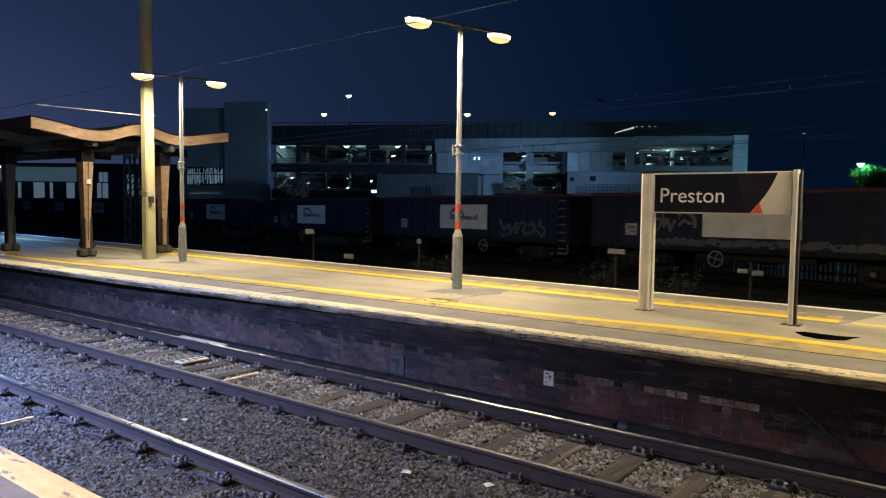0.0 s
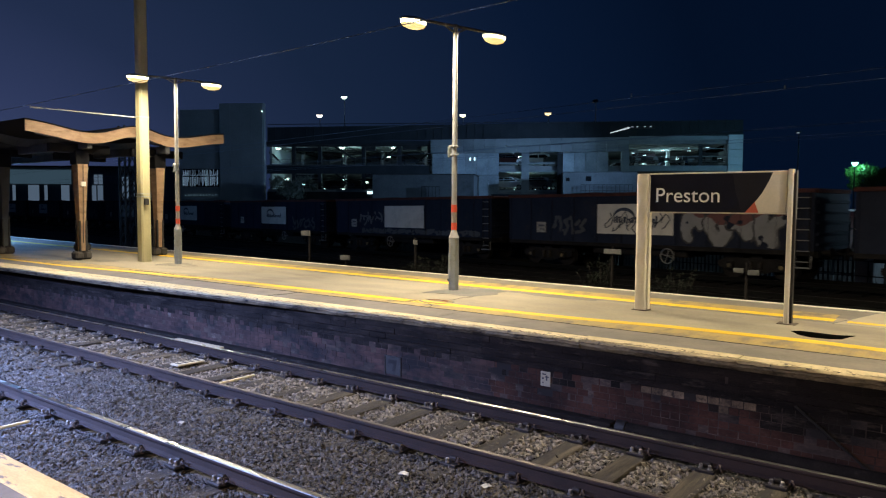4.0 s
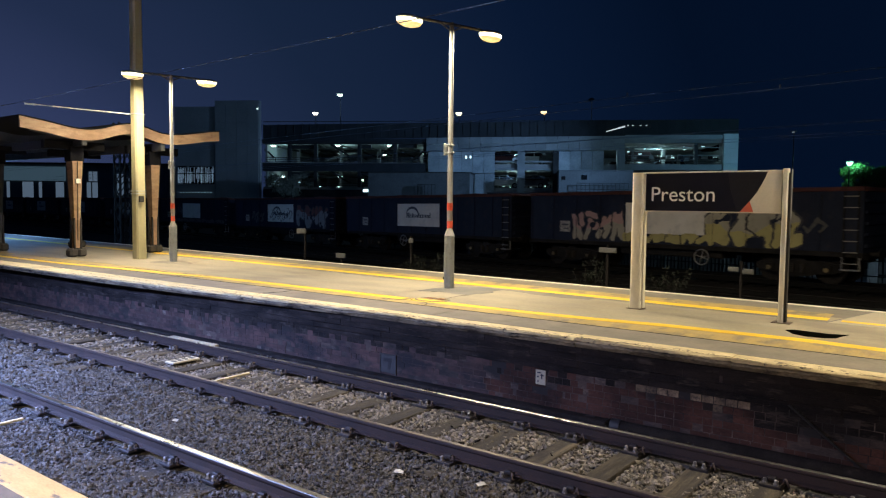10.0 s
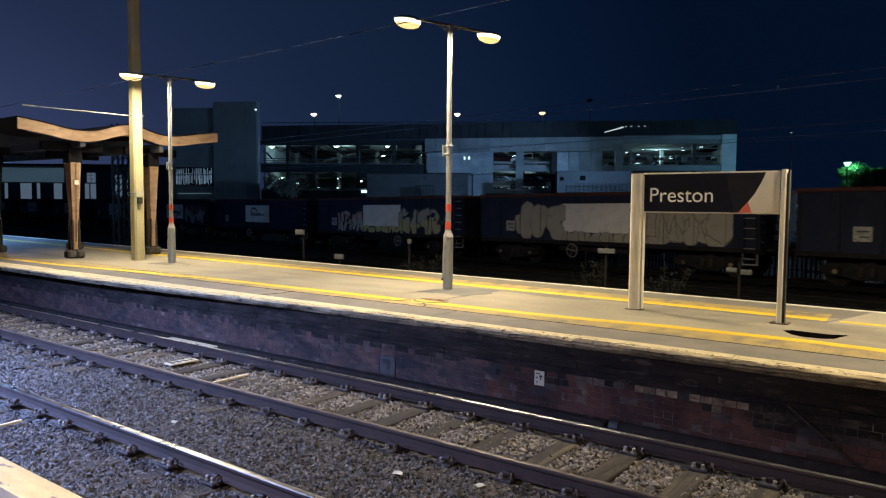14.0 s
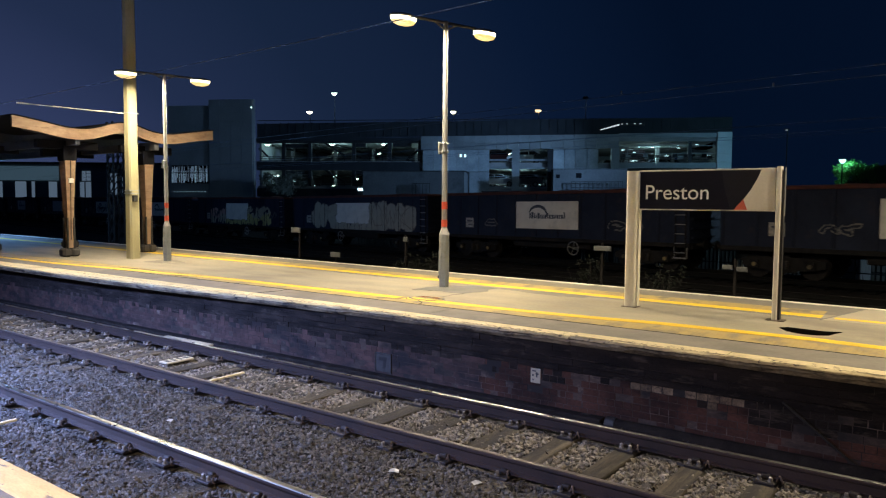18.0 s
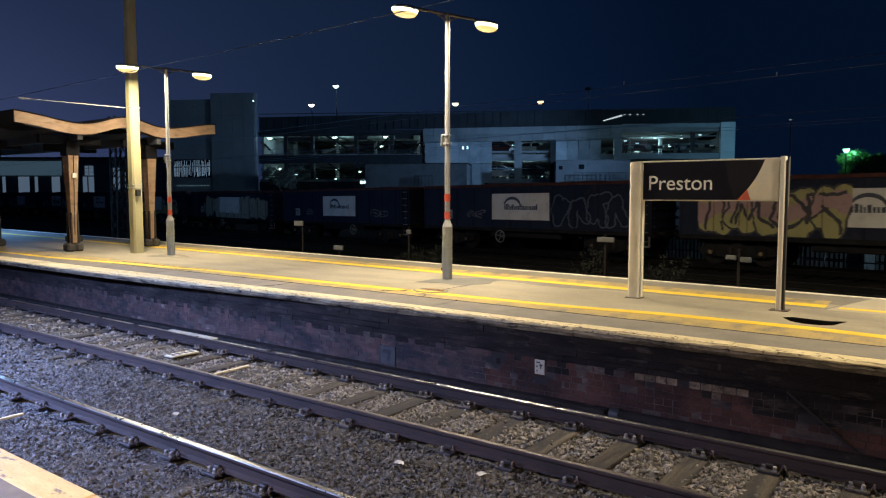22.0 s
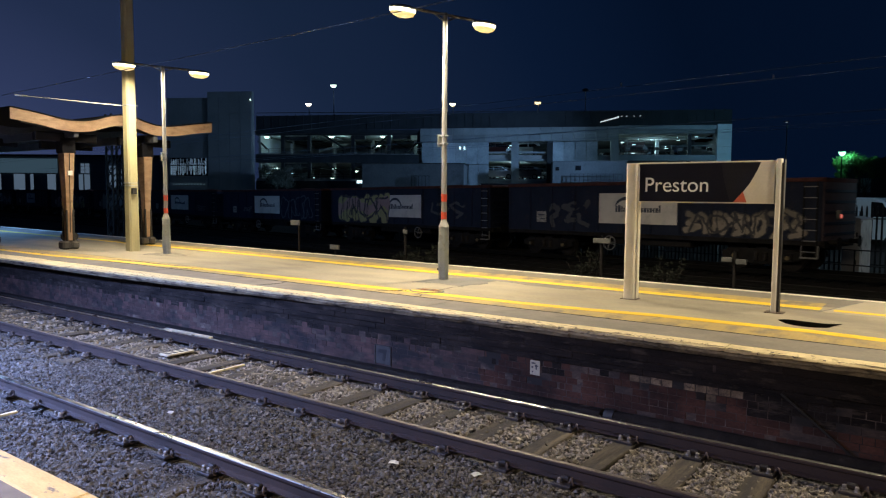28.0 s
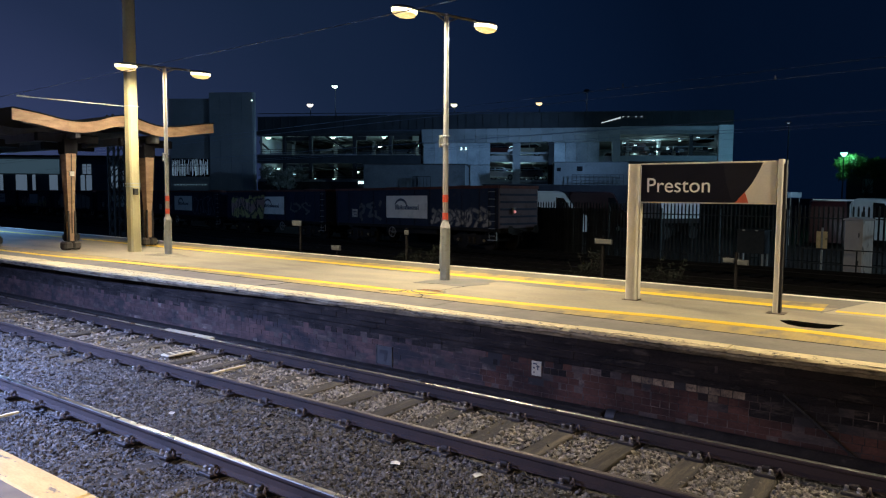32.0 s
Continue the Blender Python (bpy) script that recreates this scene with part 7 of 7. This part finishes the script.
for z0, z1 in ((0.2, 1.15), (1.2, 2.1)):
    dr = part("door", Geo().box(-0.29, 0.29, -0.315, -0.302, z0, z1, 0.005), M_CABINET, cab)
    part("handle", Geo().box(0.22, 0.26, -0.335, -0.315, (z0 + z1) / 2 - 0.08, (z0 + z1) / 2 + 0.08, 0.004), M_BLACK, dr)
# side coloured whiter than the body: light put into the paint
part("white_side", Geo().box(0.342, 0.355, -0.28, 0.28, 0.12, 2.16, 0.005), M_LITSIDE, cab, "scratched cabinet side, whitened to stand in for light on it")

cab2 = thing("relay_case", yard(11.5, 27.7, -0.34), "dark relay case raised on steel legs", "cabinet")
part("body", Geo().box(-0.52, 0.52, -0.28, 0.28, 0.75, 1.62, 0.015), M_MESHP, cab2)
part("lid", Geo().box(-0.56, 0.56, -0.32, 0.32, 1.62, 1.67, 0.01), M_MESHP, cab2)
for x in (-0.46, 0.46):
    for y in (-0.22, 0.22):
        part("leg", Geo().box(x - 0.03, x + 0.03, y - 0.03, y + 0.03, 0, 0.75), M_POLEBASE, cab2)
for x in (-0.25, 0.25):
    part("hinge", Geo().box(x - 0.05, x + 0.05, -0.33, -0.325, 1.63, 1.66), M_BOXWHITE, cab2)
ns = thing("notice_board", yard(9.3, 28.5, -0.34), "pale yellow notice boards on a post", "sign")
part("post", Geo().box(-0.03, 0.03, 0, 0.06, 0, 1.8), M_POLEBASE, ns)
part("board", Geo().box(-0.19, -0.04, -0.02, 0, 1.0, 1.66, 0.004), M_COPING, ns, "faded yellow board")
part("board", Geo().box(0.04, 0.19, -0.02, 0, 1.0, 1.66, 0.004), M_COPING, ns, "pale cream board")
rl = thing("yard_handrail", yard(8.4, 27.4, -0.34), "low grey tubular handrail", "railing")
for x in (-1.2, 0.6, 2.4):
    part("upright", Geo().tube((x, 0, 0), (x, 0, 1.1), 0.025, n=8), M_FENCE, rl)
for z in (0.55, 1.08):
    part("rail", Geo().tube((-1.2, 0, z), (2.4, 0, z), 0.022, n=8), M_FENCE, rl)


# vehicles
def vehicle(name, m, profile, half, paint, label, category, glass, wheels, r=0.33):
    ob = thing(name, m, label, category)
    n = len(profile)
    vs = []
    for y, inset in ((-half, 1), (-half + 0.12, 0), (half - 0.12, 0), (half, 1)):
        for x, z in profile:
            k = 0.07 * inset
            cx = sum(p_[0] for p_ in profile) / n
            vs.append((x + (k if x < cx else -k), y, z - (k if z > 0.9 else 0)))
    fs = [(b * n + i, b * n + (i + 1) % n, (b + 1) * n + (i + 1) % n, (b + 1) * n + i) for b in range(3) for i in range(n)]
    fs += [tuple(range(n))[::-1], tuple(range(3 * n, 4 * n))]
    part("body", Geo().add(vs, fs), paint, ob, smooth=30)
    for poly in glass:
        for s in (-1, 1):
            part("side_window", Geo().prism(poly, s * (half + 0.001), s * (half + 0.006), "y"), M_GLASSDK, ob)
    (xa, za), (xb, zb) = max(((p_, q_) for p_, q_ in zip(profile, profile[1:]) if q_[0] > p_[0] > 0.3), key=lambda e: e[0][1] - e[1][1])
    part("windscreen", Geo().prism([(xa + 0.05, za - 0.02), (xb - 0.04, zb + 0.07), (xb - 0.02, zb + 0.09), (xa + 0.07, za)], -half + 0.17, half - 0.17, "y"), M_GLASSDK, ob)
    for x in wheels:
        for s in (-1, 1):
            ty = part("wheel", Geo().tube((x, s * (half - 0.16), r), (x, s * (half + 0.01), r), r, n=20), M_TYRE, ob)
            part("rim", Geo().tube((x, s * (half + 0.005), r), (x, s * (half + 0.02), r), r * 0.62, n=14), M_GALV, ty)
    x0, x1 = min(p_[0] for p_ in profile), max(p_[0] for p_ in profile)
    for s in (-1, 1):
        part("headlight", Geo().box(x1 - 0.1, x1 + 0.01, s * (half - 0.3) - 0.12, s * (half - 0.3) + 0.12, 0.72, 0.9, 0.02), M_BOXWHITE, ob)
        part("tail_light", Geo().box(x0 - 0.01, x0 + 0.06, s * (half - 0.18) - 0.07, s * (half - 0.18) + 0.07, 0.8, 1.15, 0.02), M_CARRED, ob)
    return ob


VAN = [(-2.9, 0.4), (-2.95, 0.9), (-2.9, 3.05), (-2.7, 3.25), (0.95, 3.25), (1.35, 3.1), (2.15, 1.95), (2.95, 1.5), (3.05, 1.0), (3.0, 0.4)]
VANGLASS = [[(0.75, 1.9), (1.85, 1.9), (1.3, 2.75), (0.75, 2.8)]]
CAR = [(-2.1, 0.3), (-2.15, 0.75), (-2.0, 0.95), (-1.55, 1.38), (-1.1, 1.46), (0.2, 1.46), (0.55, 1.38), (1.1, 0.98), (1.95, 0.85), (2.15, 0.65), (2.1, 0.3)]
CARGLASS = [[(-1.6, 0.97), (-0.45, 0.97), (-0.45, 1.36), (-1.1, 1.38)], [(-0.35, 0.97), (0.95, 0.97), (0.45, 1.32), (-0.35, 1.36)]]
vehicle("white_van", Matrix.Translation((-24.5, 45.8, -0.34)) @ pose(0, 0, 0, 0, 0, 28), VAN, 1.0, M_VAN, "white panel van parked behind the fence", "van", VANGLASS, (-1.7, 1.75))
MIDVAN = [(-2.5, 0.4), (-2.55, 1.0), (-2.5, 2.55), (-2.3, 2.85), (-1.8, 2.95), (0.5, 2.92), (0.95, 2.8), (1.75, 1.85), (2.5, 1.5), (2.6, 1.0), (2.55, 0.4)]
SHORTVAN = [(-1.4, 0.4), (-1.45, 1.0), (-1.4, 2.5), (-1.2, 2.8), (-0.8, 2.9), (0.5, 2.86), (0.95, 2.7), (1.75, 1.75), (2.5, 1.45), (2.6, 1.0), (2.55, 0.4)]
MIDGLASS = [[(0.25, 1.75), (1.6, 1.75), (0.95, 2.6), (0.25, 2.65)]]
vehicle("white_van", Matrix.Translation((-4.25, 50.6, -0.34)) @ pose(0, 0, 0, 0, 0, -32), SHORTVAN, 0.92, M_VAN, "small white van parked behind the fence", "van", MIDGLASS, (-0.75, 1.5), 0.33)
vehicle("red_van", Matrix.Translation((-6.95, 49.8, -0.50)) @ pose(0, 0, 0, 0, 0, 98), MIDVAN, 0.98, M_CARRED, "dark red small van parked behind the fence", "van", MIDGLASS, (-1.4, 1.45), 0.33)
vehicle("red_van", Matrix.Translation((-24.3, 53.5, -0.34)) @ pose(0, 0, 0, 0, 0, 60), VAN, 1.0, M_CARRED, "red panel van parked behind the fence", "van", VANGLASS, (-1.7, 1.75))
vehicle("parked_car", G_POSE @ pose(gu(1190), 17, gz(290)), CAR, 0.86, M_CARRED, "dark red car parked on a car park deck", "car", CARGLASS, (-1.3, 1.3), 0.3)
for a, dk, y in ((1275, 290, 20), (1245, 290, 19), (910, 334, 6), (965, 334, 7), (700, 290, 22)):
    vehicle("parked_car", G_POSE @ pose(gu(a), y, gz(dk)), CAR, 0.86, M_CARGREY, "grey car parked on a car park deck", "car", CARGLASS, (-1.3, 1.3), 0.3)
for k_, (a, dk, y) in enumerate(((900, 334, 3), (948, 334, 3.5), (975, 334, 9), (902, 290, 4), (950, 290, 4), (980, 290, 5), (1150, 290, 21), (1215, 290, 22))):
    vehicle("parked_car", G_POSE @ pose(gu(a), y, gz(dk), 0, 0, (0, 180, 90)[k_ % 3]), CAR, 0.86, (M_VAN, M_CARGREY, M_CARGREY, M_CARRED)[k_ % 4], ("white", "grey", "grey", "dark red")[k_ % 4] + " car parked on a car park deck", "car", CARGLASS, (-1.3, 1.3), 0.3)
tr = thing("white_trailer", Matrix.Translation((-16.7, 49.6, -0.04)) @ pose(0, 0, 0, 0, 0, 60), "white-sided trailer standing behind the fence", "trailer")
for i in range(5):
    part("side_board", Geo().box(-1.7 + i * 0.68, -1.03 + i * 0.68, -1.0, 0.9, 1.12, 2.3, 0.01), M_VAN, tr)
part("bed", Geo().box(-1.75, 1.75, -1.0, 1.0, 0.8, 1.115, 0.02), M_BLACK, tr)
for x in (-1.2, 1.2):
    part("wheel", Geo().tube((x, -1.0, 0.13), (x, -0.75, 0.13), 0.43, n=18), M_TYRE, tr)
    part("wheel", Geo().tube((x, 1.0, 0.13), (x, 0.75, 0.13), 0.43, n=18), M_TYRE, tr)
    part("axle_frame", Geo().box(x - 0.08, x + 0.08, -0.8, 0.8, 0.1, 0.8), M_BLACK, tr)
sh = thing("yard_shelter", yard(16.3, 46.0, -0.34), "small flat shelter with a blue-lit roof", "shelter")
part("roof", Geo().box(-1.25, -0.25, -0.8, 0.8, 2.9, 3.25, 0.03), M_BAND, sh)
for x in (-1.15, -0.35):
    for y in (-0.7, 0.7):
        part("leg", Geo().tube((x, y, 0), (x, y, 2.9), 0.04, n=8), M_POLEBASE, sh)
bar = thing("height_barrier", yard(14.6, 46.0, -0.34), "white height barrier bar on two posts", "barrier")
part("bar", Geo().box(-1.0, 1.2, -0.04, 0.04, 2.72, 2.82), M_BOXWHITE, bar)
for x in (-0.95, 1.15):
    part("post", Geo().tube((x, 0, 0), (x, 0, 2.72), 0.05, n=8), M_POLEBASE, bar)
hs = thing("dark_gable_house", Matrix.Translation((-9.9, 82.0, -0.34)) @ pose(0, 0, 0, 0, 0, 5), "dark building with a pale gable patch behind the trees", "building")
part("wall", Geo().box(0.0, 9, 0, 6, 0, 5.2), M_DARKST, hs, smooth=0)
part("roof", Geo().prism([(-0.3, 5.2), (9.3, 5.2), (4.5, 7.4)], -0.3, 6.3, "y"), M_DARKST, hs)
part("pale_panel", Geo().box(1.4, 2.3, -0.05, -0.01, 3.4, 4.8), M_GREYB, hs)

# lamp and tree by the yard
yl = thing("yard_lamp", pose(-8.8, 70.5, -0.64), "yard lamp post with green-white light", "lamp post")
part("column", Geo().tube((0, 0, 0), (0, 0, 7.0), 0.07, 0.05, n=10), M_BLACK, yl)
hd = part("lamp_head", Geo().tube((0, 0, 7.10), (0, 0, 7.2), 0.3, 0.2, n=12), M_BLACK, yl)
part("lens", Geo().tube((0, 0, 6.78), (0, 0, 7.095), 0.10, 0.30, n=12), G_GREEN, hd, "glowing lens")
yl3 = thing("yard_lamp", pose(6.0, 36.0, -0.34), "yard lamp column with a cold white head", "lamp post")
part("column", Geo().tube((0, 0, 0), (0, 0, 5.3), 0.08, 0.06, n=10), M_POLEBASE, yl3)
hd = part("lamp_head", Geo().box(-0.4, 0.4, -0.2, 0.2, 5.3, 5.42, 0.03), M_POLEBASE, yl3)
part("lens", Geo().box(-0.36, 0.36, -0.17, 0.17, 5.24, 5.296, 0.02), G_WHITE, hd, "glowing lens")
yl2 = thing("yard_lamp", pose(-12.46, 66.19, -0.34), "tall thin yard lamp column", "lamp post")
part("column", Geo().tube((0, 0, 0), (0, 0, 9.2), 0.06, 0.04, n=10), M_BLACK, yl2)
hd = part("lamp_head", Geo().box(-0.3, 0.2, -0.12, 0.12, 9.2, 9.28, 0.03), M_BLACK, yl2)
part("lens", Geo().box(-0.15, 0.05, -0.08, 0.08, 9.15, 9.195, 0.02), G_ROOF, hd, "glowing lens")


def leaves(count, centres, size, seed):
    r = random.Random(seed)
    g_ = Geo()
    for _ in range(count):
        cx, cy, cz, rad = r.choice(centres)
        d = Vector((r.gauss(0, 1), r.gauss(0, 1), r.gauss(0, 0.8))).normalized() * rad * r.uniform(0.2, 1.0) ** 0.5 * r.choice((0.8, 1.0, 1.0, 1.35))
        c = Vector((cx, cy, cz)) + d
        a = Vector((r.gauss(0, 1), r.gauss(0, 1), r.gauss(0, 1))).normalized()
        b = a.orthogonal().normalized()
        k = size * r.uniform(0.6, 1.3)
        g_.add([c - a * k, c + b * k * 0.45, c + a * k, c - b * k * 0.45], [(0, 1, 2, 3)])
    return g_


tree = thing("tree", pose(-7.3, 72.4, -0.34), "leafy tree lit green by a yard lamp", "tree")
trunk = Geo().tube((0, 0, 0), (0.1, 0, 3.4), 0.24, 0.16, n=10)
rt = random.Random(5)
cents = []
for i in range(19):
    a = i * 2.4
    e = Vector((0.1 + 2.5 * math.cos(a) * rt.uniform(0.3, 1), 1.5 * math.sin(a) * rt.uniform(0.4, 1), 5.45 + rt.uniform(-0.6, 0.75)))
    trunk.tube((0.1, 0, 3.1 + rt.uniform(0, 0.5)), e, 0.028, 0.01, n=6)
    cents.append((*e, rt.uniform(0.3, 0.62)))
part("trunk", trunk, M_BARK, tree)
part("crown", leaves(11000, cents, 0.10, 6), M_LEAF, tree, smooth=0)
tree3 = thing("tree", G_POSE @ pose(gu(525), -4.5, -0.34), "dark leafy tree before the lit car park decks", "tree")
trunk, cents = Geo().tube((0, 0, 0), (0.1, 0, 2.4), 0.2, 0.14, n=10), []
for i in range(17):
    a = i * 2.4
    e = Vector((2.3 * math.cos(a) * rt.uniform(0.2, 1), 1.4 * math.sin(a) * rt.uniform(0.3, 1), 4.3 + rt.uniform(-0.9, 1.3)))
    trunk.tube((0.1, 0, 2.1 + rt.uniform(0, 0.3)), e, 0.045, 0.015, n=6)
    cents.append((*e, rt.uniform(0.3, 0.7)))
part("trunk", trunk, M_BARK, tree3)
part("crown", leaves(3400, cents, 0.12, 12), M_GREYLEAF, tree3, smooth=0)
copy_thing(tree, pose(-3.2, 76.5, -0.34, 0, 0, 80))

# weeds behind the platform
for x, y, hgt, wid, seed in ((-5.75, 16.9, 1.45, 0.5, 1), (-6.35, 17.1, 1.25, 0.4, 2), (-7.7, 16.9, 1.5, 0.35, 3), (-8.1, 17.2, 1.2, 0.4, 4), (-13.1, 17.0, 1.35, 0.6, 5), (-13.9, 17.3, 1.15, 0.6, 6), (-12.5, 16.8, 1.2, 0.45, 7)):
    wd = thing("weed_bush", pose(x, y, -0.34), "dark scrubby weed growing beside the track", "bush", "weeds behind the platform")
    r = random.Random(seed)
    cs = []
    for i in range(9):
        a, k = r.uniform(0, 6.28), r.uniform(0.4, 1)
        top = Vector((wid * math.cos(a) * k, wid * math.sin(a) * k, hgt * r.uniform(0.75, 1.0)))
        mid = top * 0.5 + Vector((0, 0, 0.15))
        part("stem", Geo().wire([Vector((0, 0, 0)), mid, top], 0.008, n=5), M_BARK, wd)
        cs += [(*top, 0.12), (*(mid + (top - mid) * 0.5), 0.14)]
    part("foliage", leaves(220, cs, 0.04, seed), M_WEED, wd, smooth=0)


# trackside markers
def marker(x, y, ztop, boxes, label):
    ob = thing("trackside_marker", pose(x, y, -0.34), label, "marker", "trackside markers")
    part("post", Geo().box(-0.03, 0.03, -0.03, 0.03, 0, ztop + 0.34, 0.006), M_UNDER, ob)
    for x0, x1, z0, z1 in boxes:
        bx_ = part("box", Geo().box(x0, x1, -0.09, -0.032, z0 + 0.34, z1 + 0.34, 0.012), M_MARK, ob, "grey lamp box")
        part("face", Geo().box(x0 + 0.02, x1 - 0.02, -0.096, -0.09, z0 + 0.365, z1 + 0.315), M_MARK, bx_)


marker(-4.13, 16.8, 1.33, [(-0.27, -0.04, 1.09, 1.20), (0.04, 0.28, 1.05, 1.17)], "grey trackside post with two small boxes")
marker(-7.33, 16.8, 1.56, [(-0.20, 0.26, 1.37, 1.50)], "grey trackside post with a long flat box")
marker(-13.7, 16.8, 1.56, [(-0.04, 0.12, 1.36, 1.50)], "grey trackside post with a long flat box")
marker(-16.65, 16.8, 0.75, [(-0.2, 0.22, 0.74, 0.9)], "short trackside post with a pale box")
marker(-18.4, 16.8, 1.65, [(-0.34, 0.1, 1.48, 1.66)], "grey trackside post with a box")

# lattice mast beyond the canopy
lm = thing("lattice_mast", Matrix.Translation((-41.0, 22.9, -0.34)), "dark steel lattice mast", "mast")
for x in (-0.32, 0.32):
    for y in (-0.32, 0.32):
        part("leg", Geo().box(x - 0.05, x + 0.05, y - 0.05, y + 0.05, 0, 7.5), M_DUSTY, lm)
for i in range(10):
    z = i * 0.75
    for s in (-0.32, 0.32):
        for p0, p1 in (((-0.32, s, z), (0.32, s, z + 0.75)), ((0.32, s, z), (-0.32, s, z + 0.75)), ((s, -0.32, z), (s, 0.32, z + 0.75))):
            part("lacing_bar", Geo().tube(p0, p1, 0.03, n=5), M_DUSTY, lm)

# ---- overhead wires ----
def wire_thing(pts, r, label):
    ob = thing("overhead_wire", pose(0, 0, 0), label, "wire", "overhead wires", "structure")
    part("strand", Geo().wire([Vector(p_) for p_ in pts], r), M_WIRE, ob)
    return ob


wire_thing([(-60, 6.86, 4.55), (-16.75, 6.86, 4.61), (-7.7, 6.86, 4.75), (-4.2, 6.86, 4.83), (25, 6.86, 5.3)], 0.0065, "copper contact wire over the track")
for d, z, r in ((18.0, 5.66, 0.008), (18.0, 5.43, 0.008), (23.0, 4.75, 0.007), (23.0, 5.05, 0.007), (24.6, 4.8, 0.007), (24.6, 5.2, 0.007)):
    wire_thing([on_line(90, d, z), on_line(40, d, z), on_line(-40, d, z)], r, "thin overhead wire over the goods lines")
for s, z in ((11.35, 5.72), (7.1, 5.47)):
    ins = thing("wire_insulator", Matrix.Translation(on_line(s, 18.0, z)), "small pale insulator on an overhead wire", "insulator")
    part("body", Geo().tube((0, 0, -0.03), (0, 0, 0.06), 0.022, n=8), M_POLEBASE, ins)


def train_at(t):
    """How far the train's rear has come along the goods line."""
    return -110.447 + 4.75694 * t - 0.013405 * t ** 2 - 1.6429e-4 * t ** 3


def wagon_pose(s):
    """Both bogies stand on the curve; the wagon lies along their chord."""
    rear, front = on_goods(s + 2.45, DC), on_goods(s + 11.7, DC)
    way = (front - rear).normalized()
    return Matrix.Translation(rear - way * 2.45) @ pose(0, 0, 0, 0, -math.degrees(math.asin(way.z)), math.degrees(math.atan2(way.y, way.x)))


def motions():
    step = [i * 2.0 for i in range(17)]
    spin = [i * 0.16 for i in range(201)]
    start = train_at(0)
    for k, ob in enumerate(wagons):
        walk(ob, [(t, wagon_pose(train_at(t) + k * PITCH)) for t in step])
        for child in ob.children:
            if child.name.startswith("bogie"):
                for axle in child.children:
                    if axle.name.startswith("wheelset"):
                        x = axle.location.x
                        walk(axle, [(t, pose(x, 0, 0.455, 0, math.degrees((train_at(t) - start) / 0.455) % 360, 0)) for t in spin])


motions()
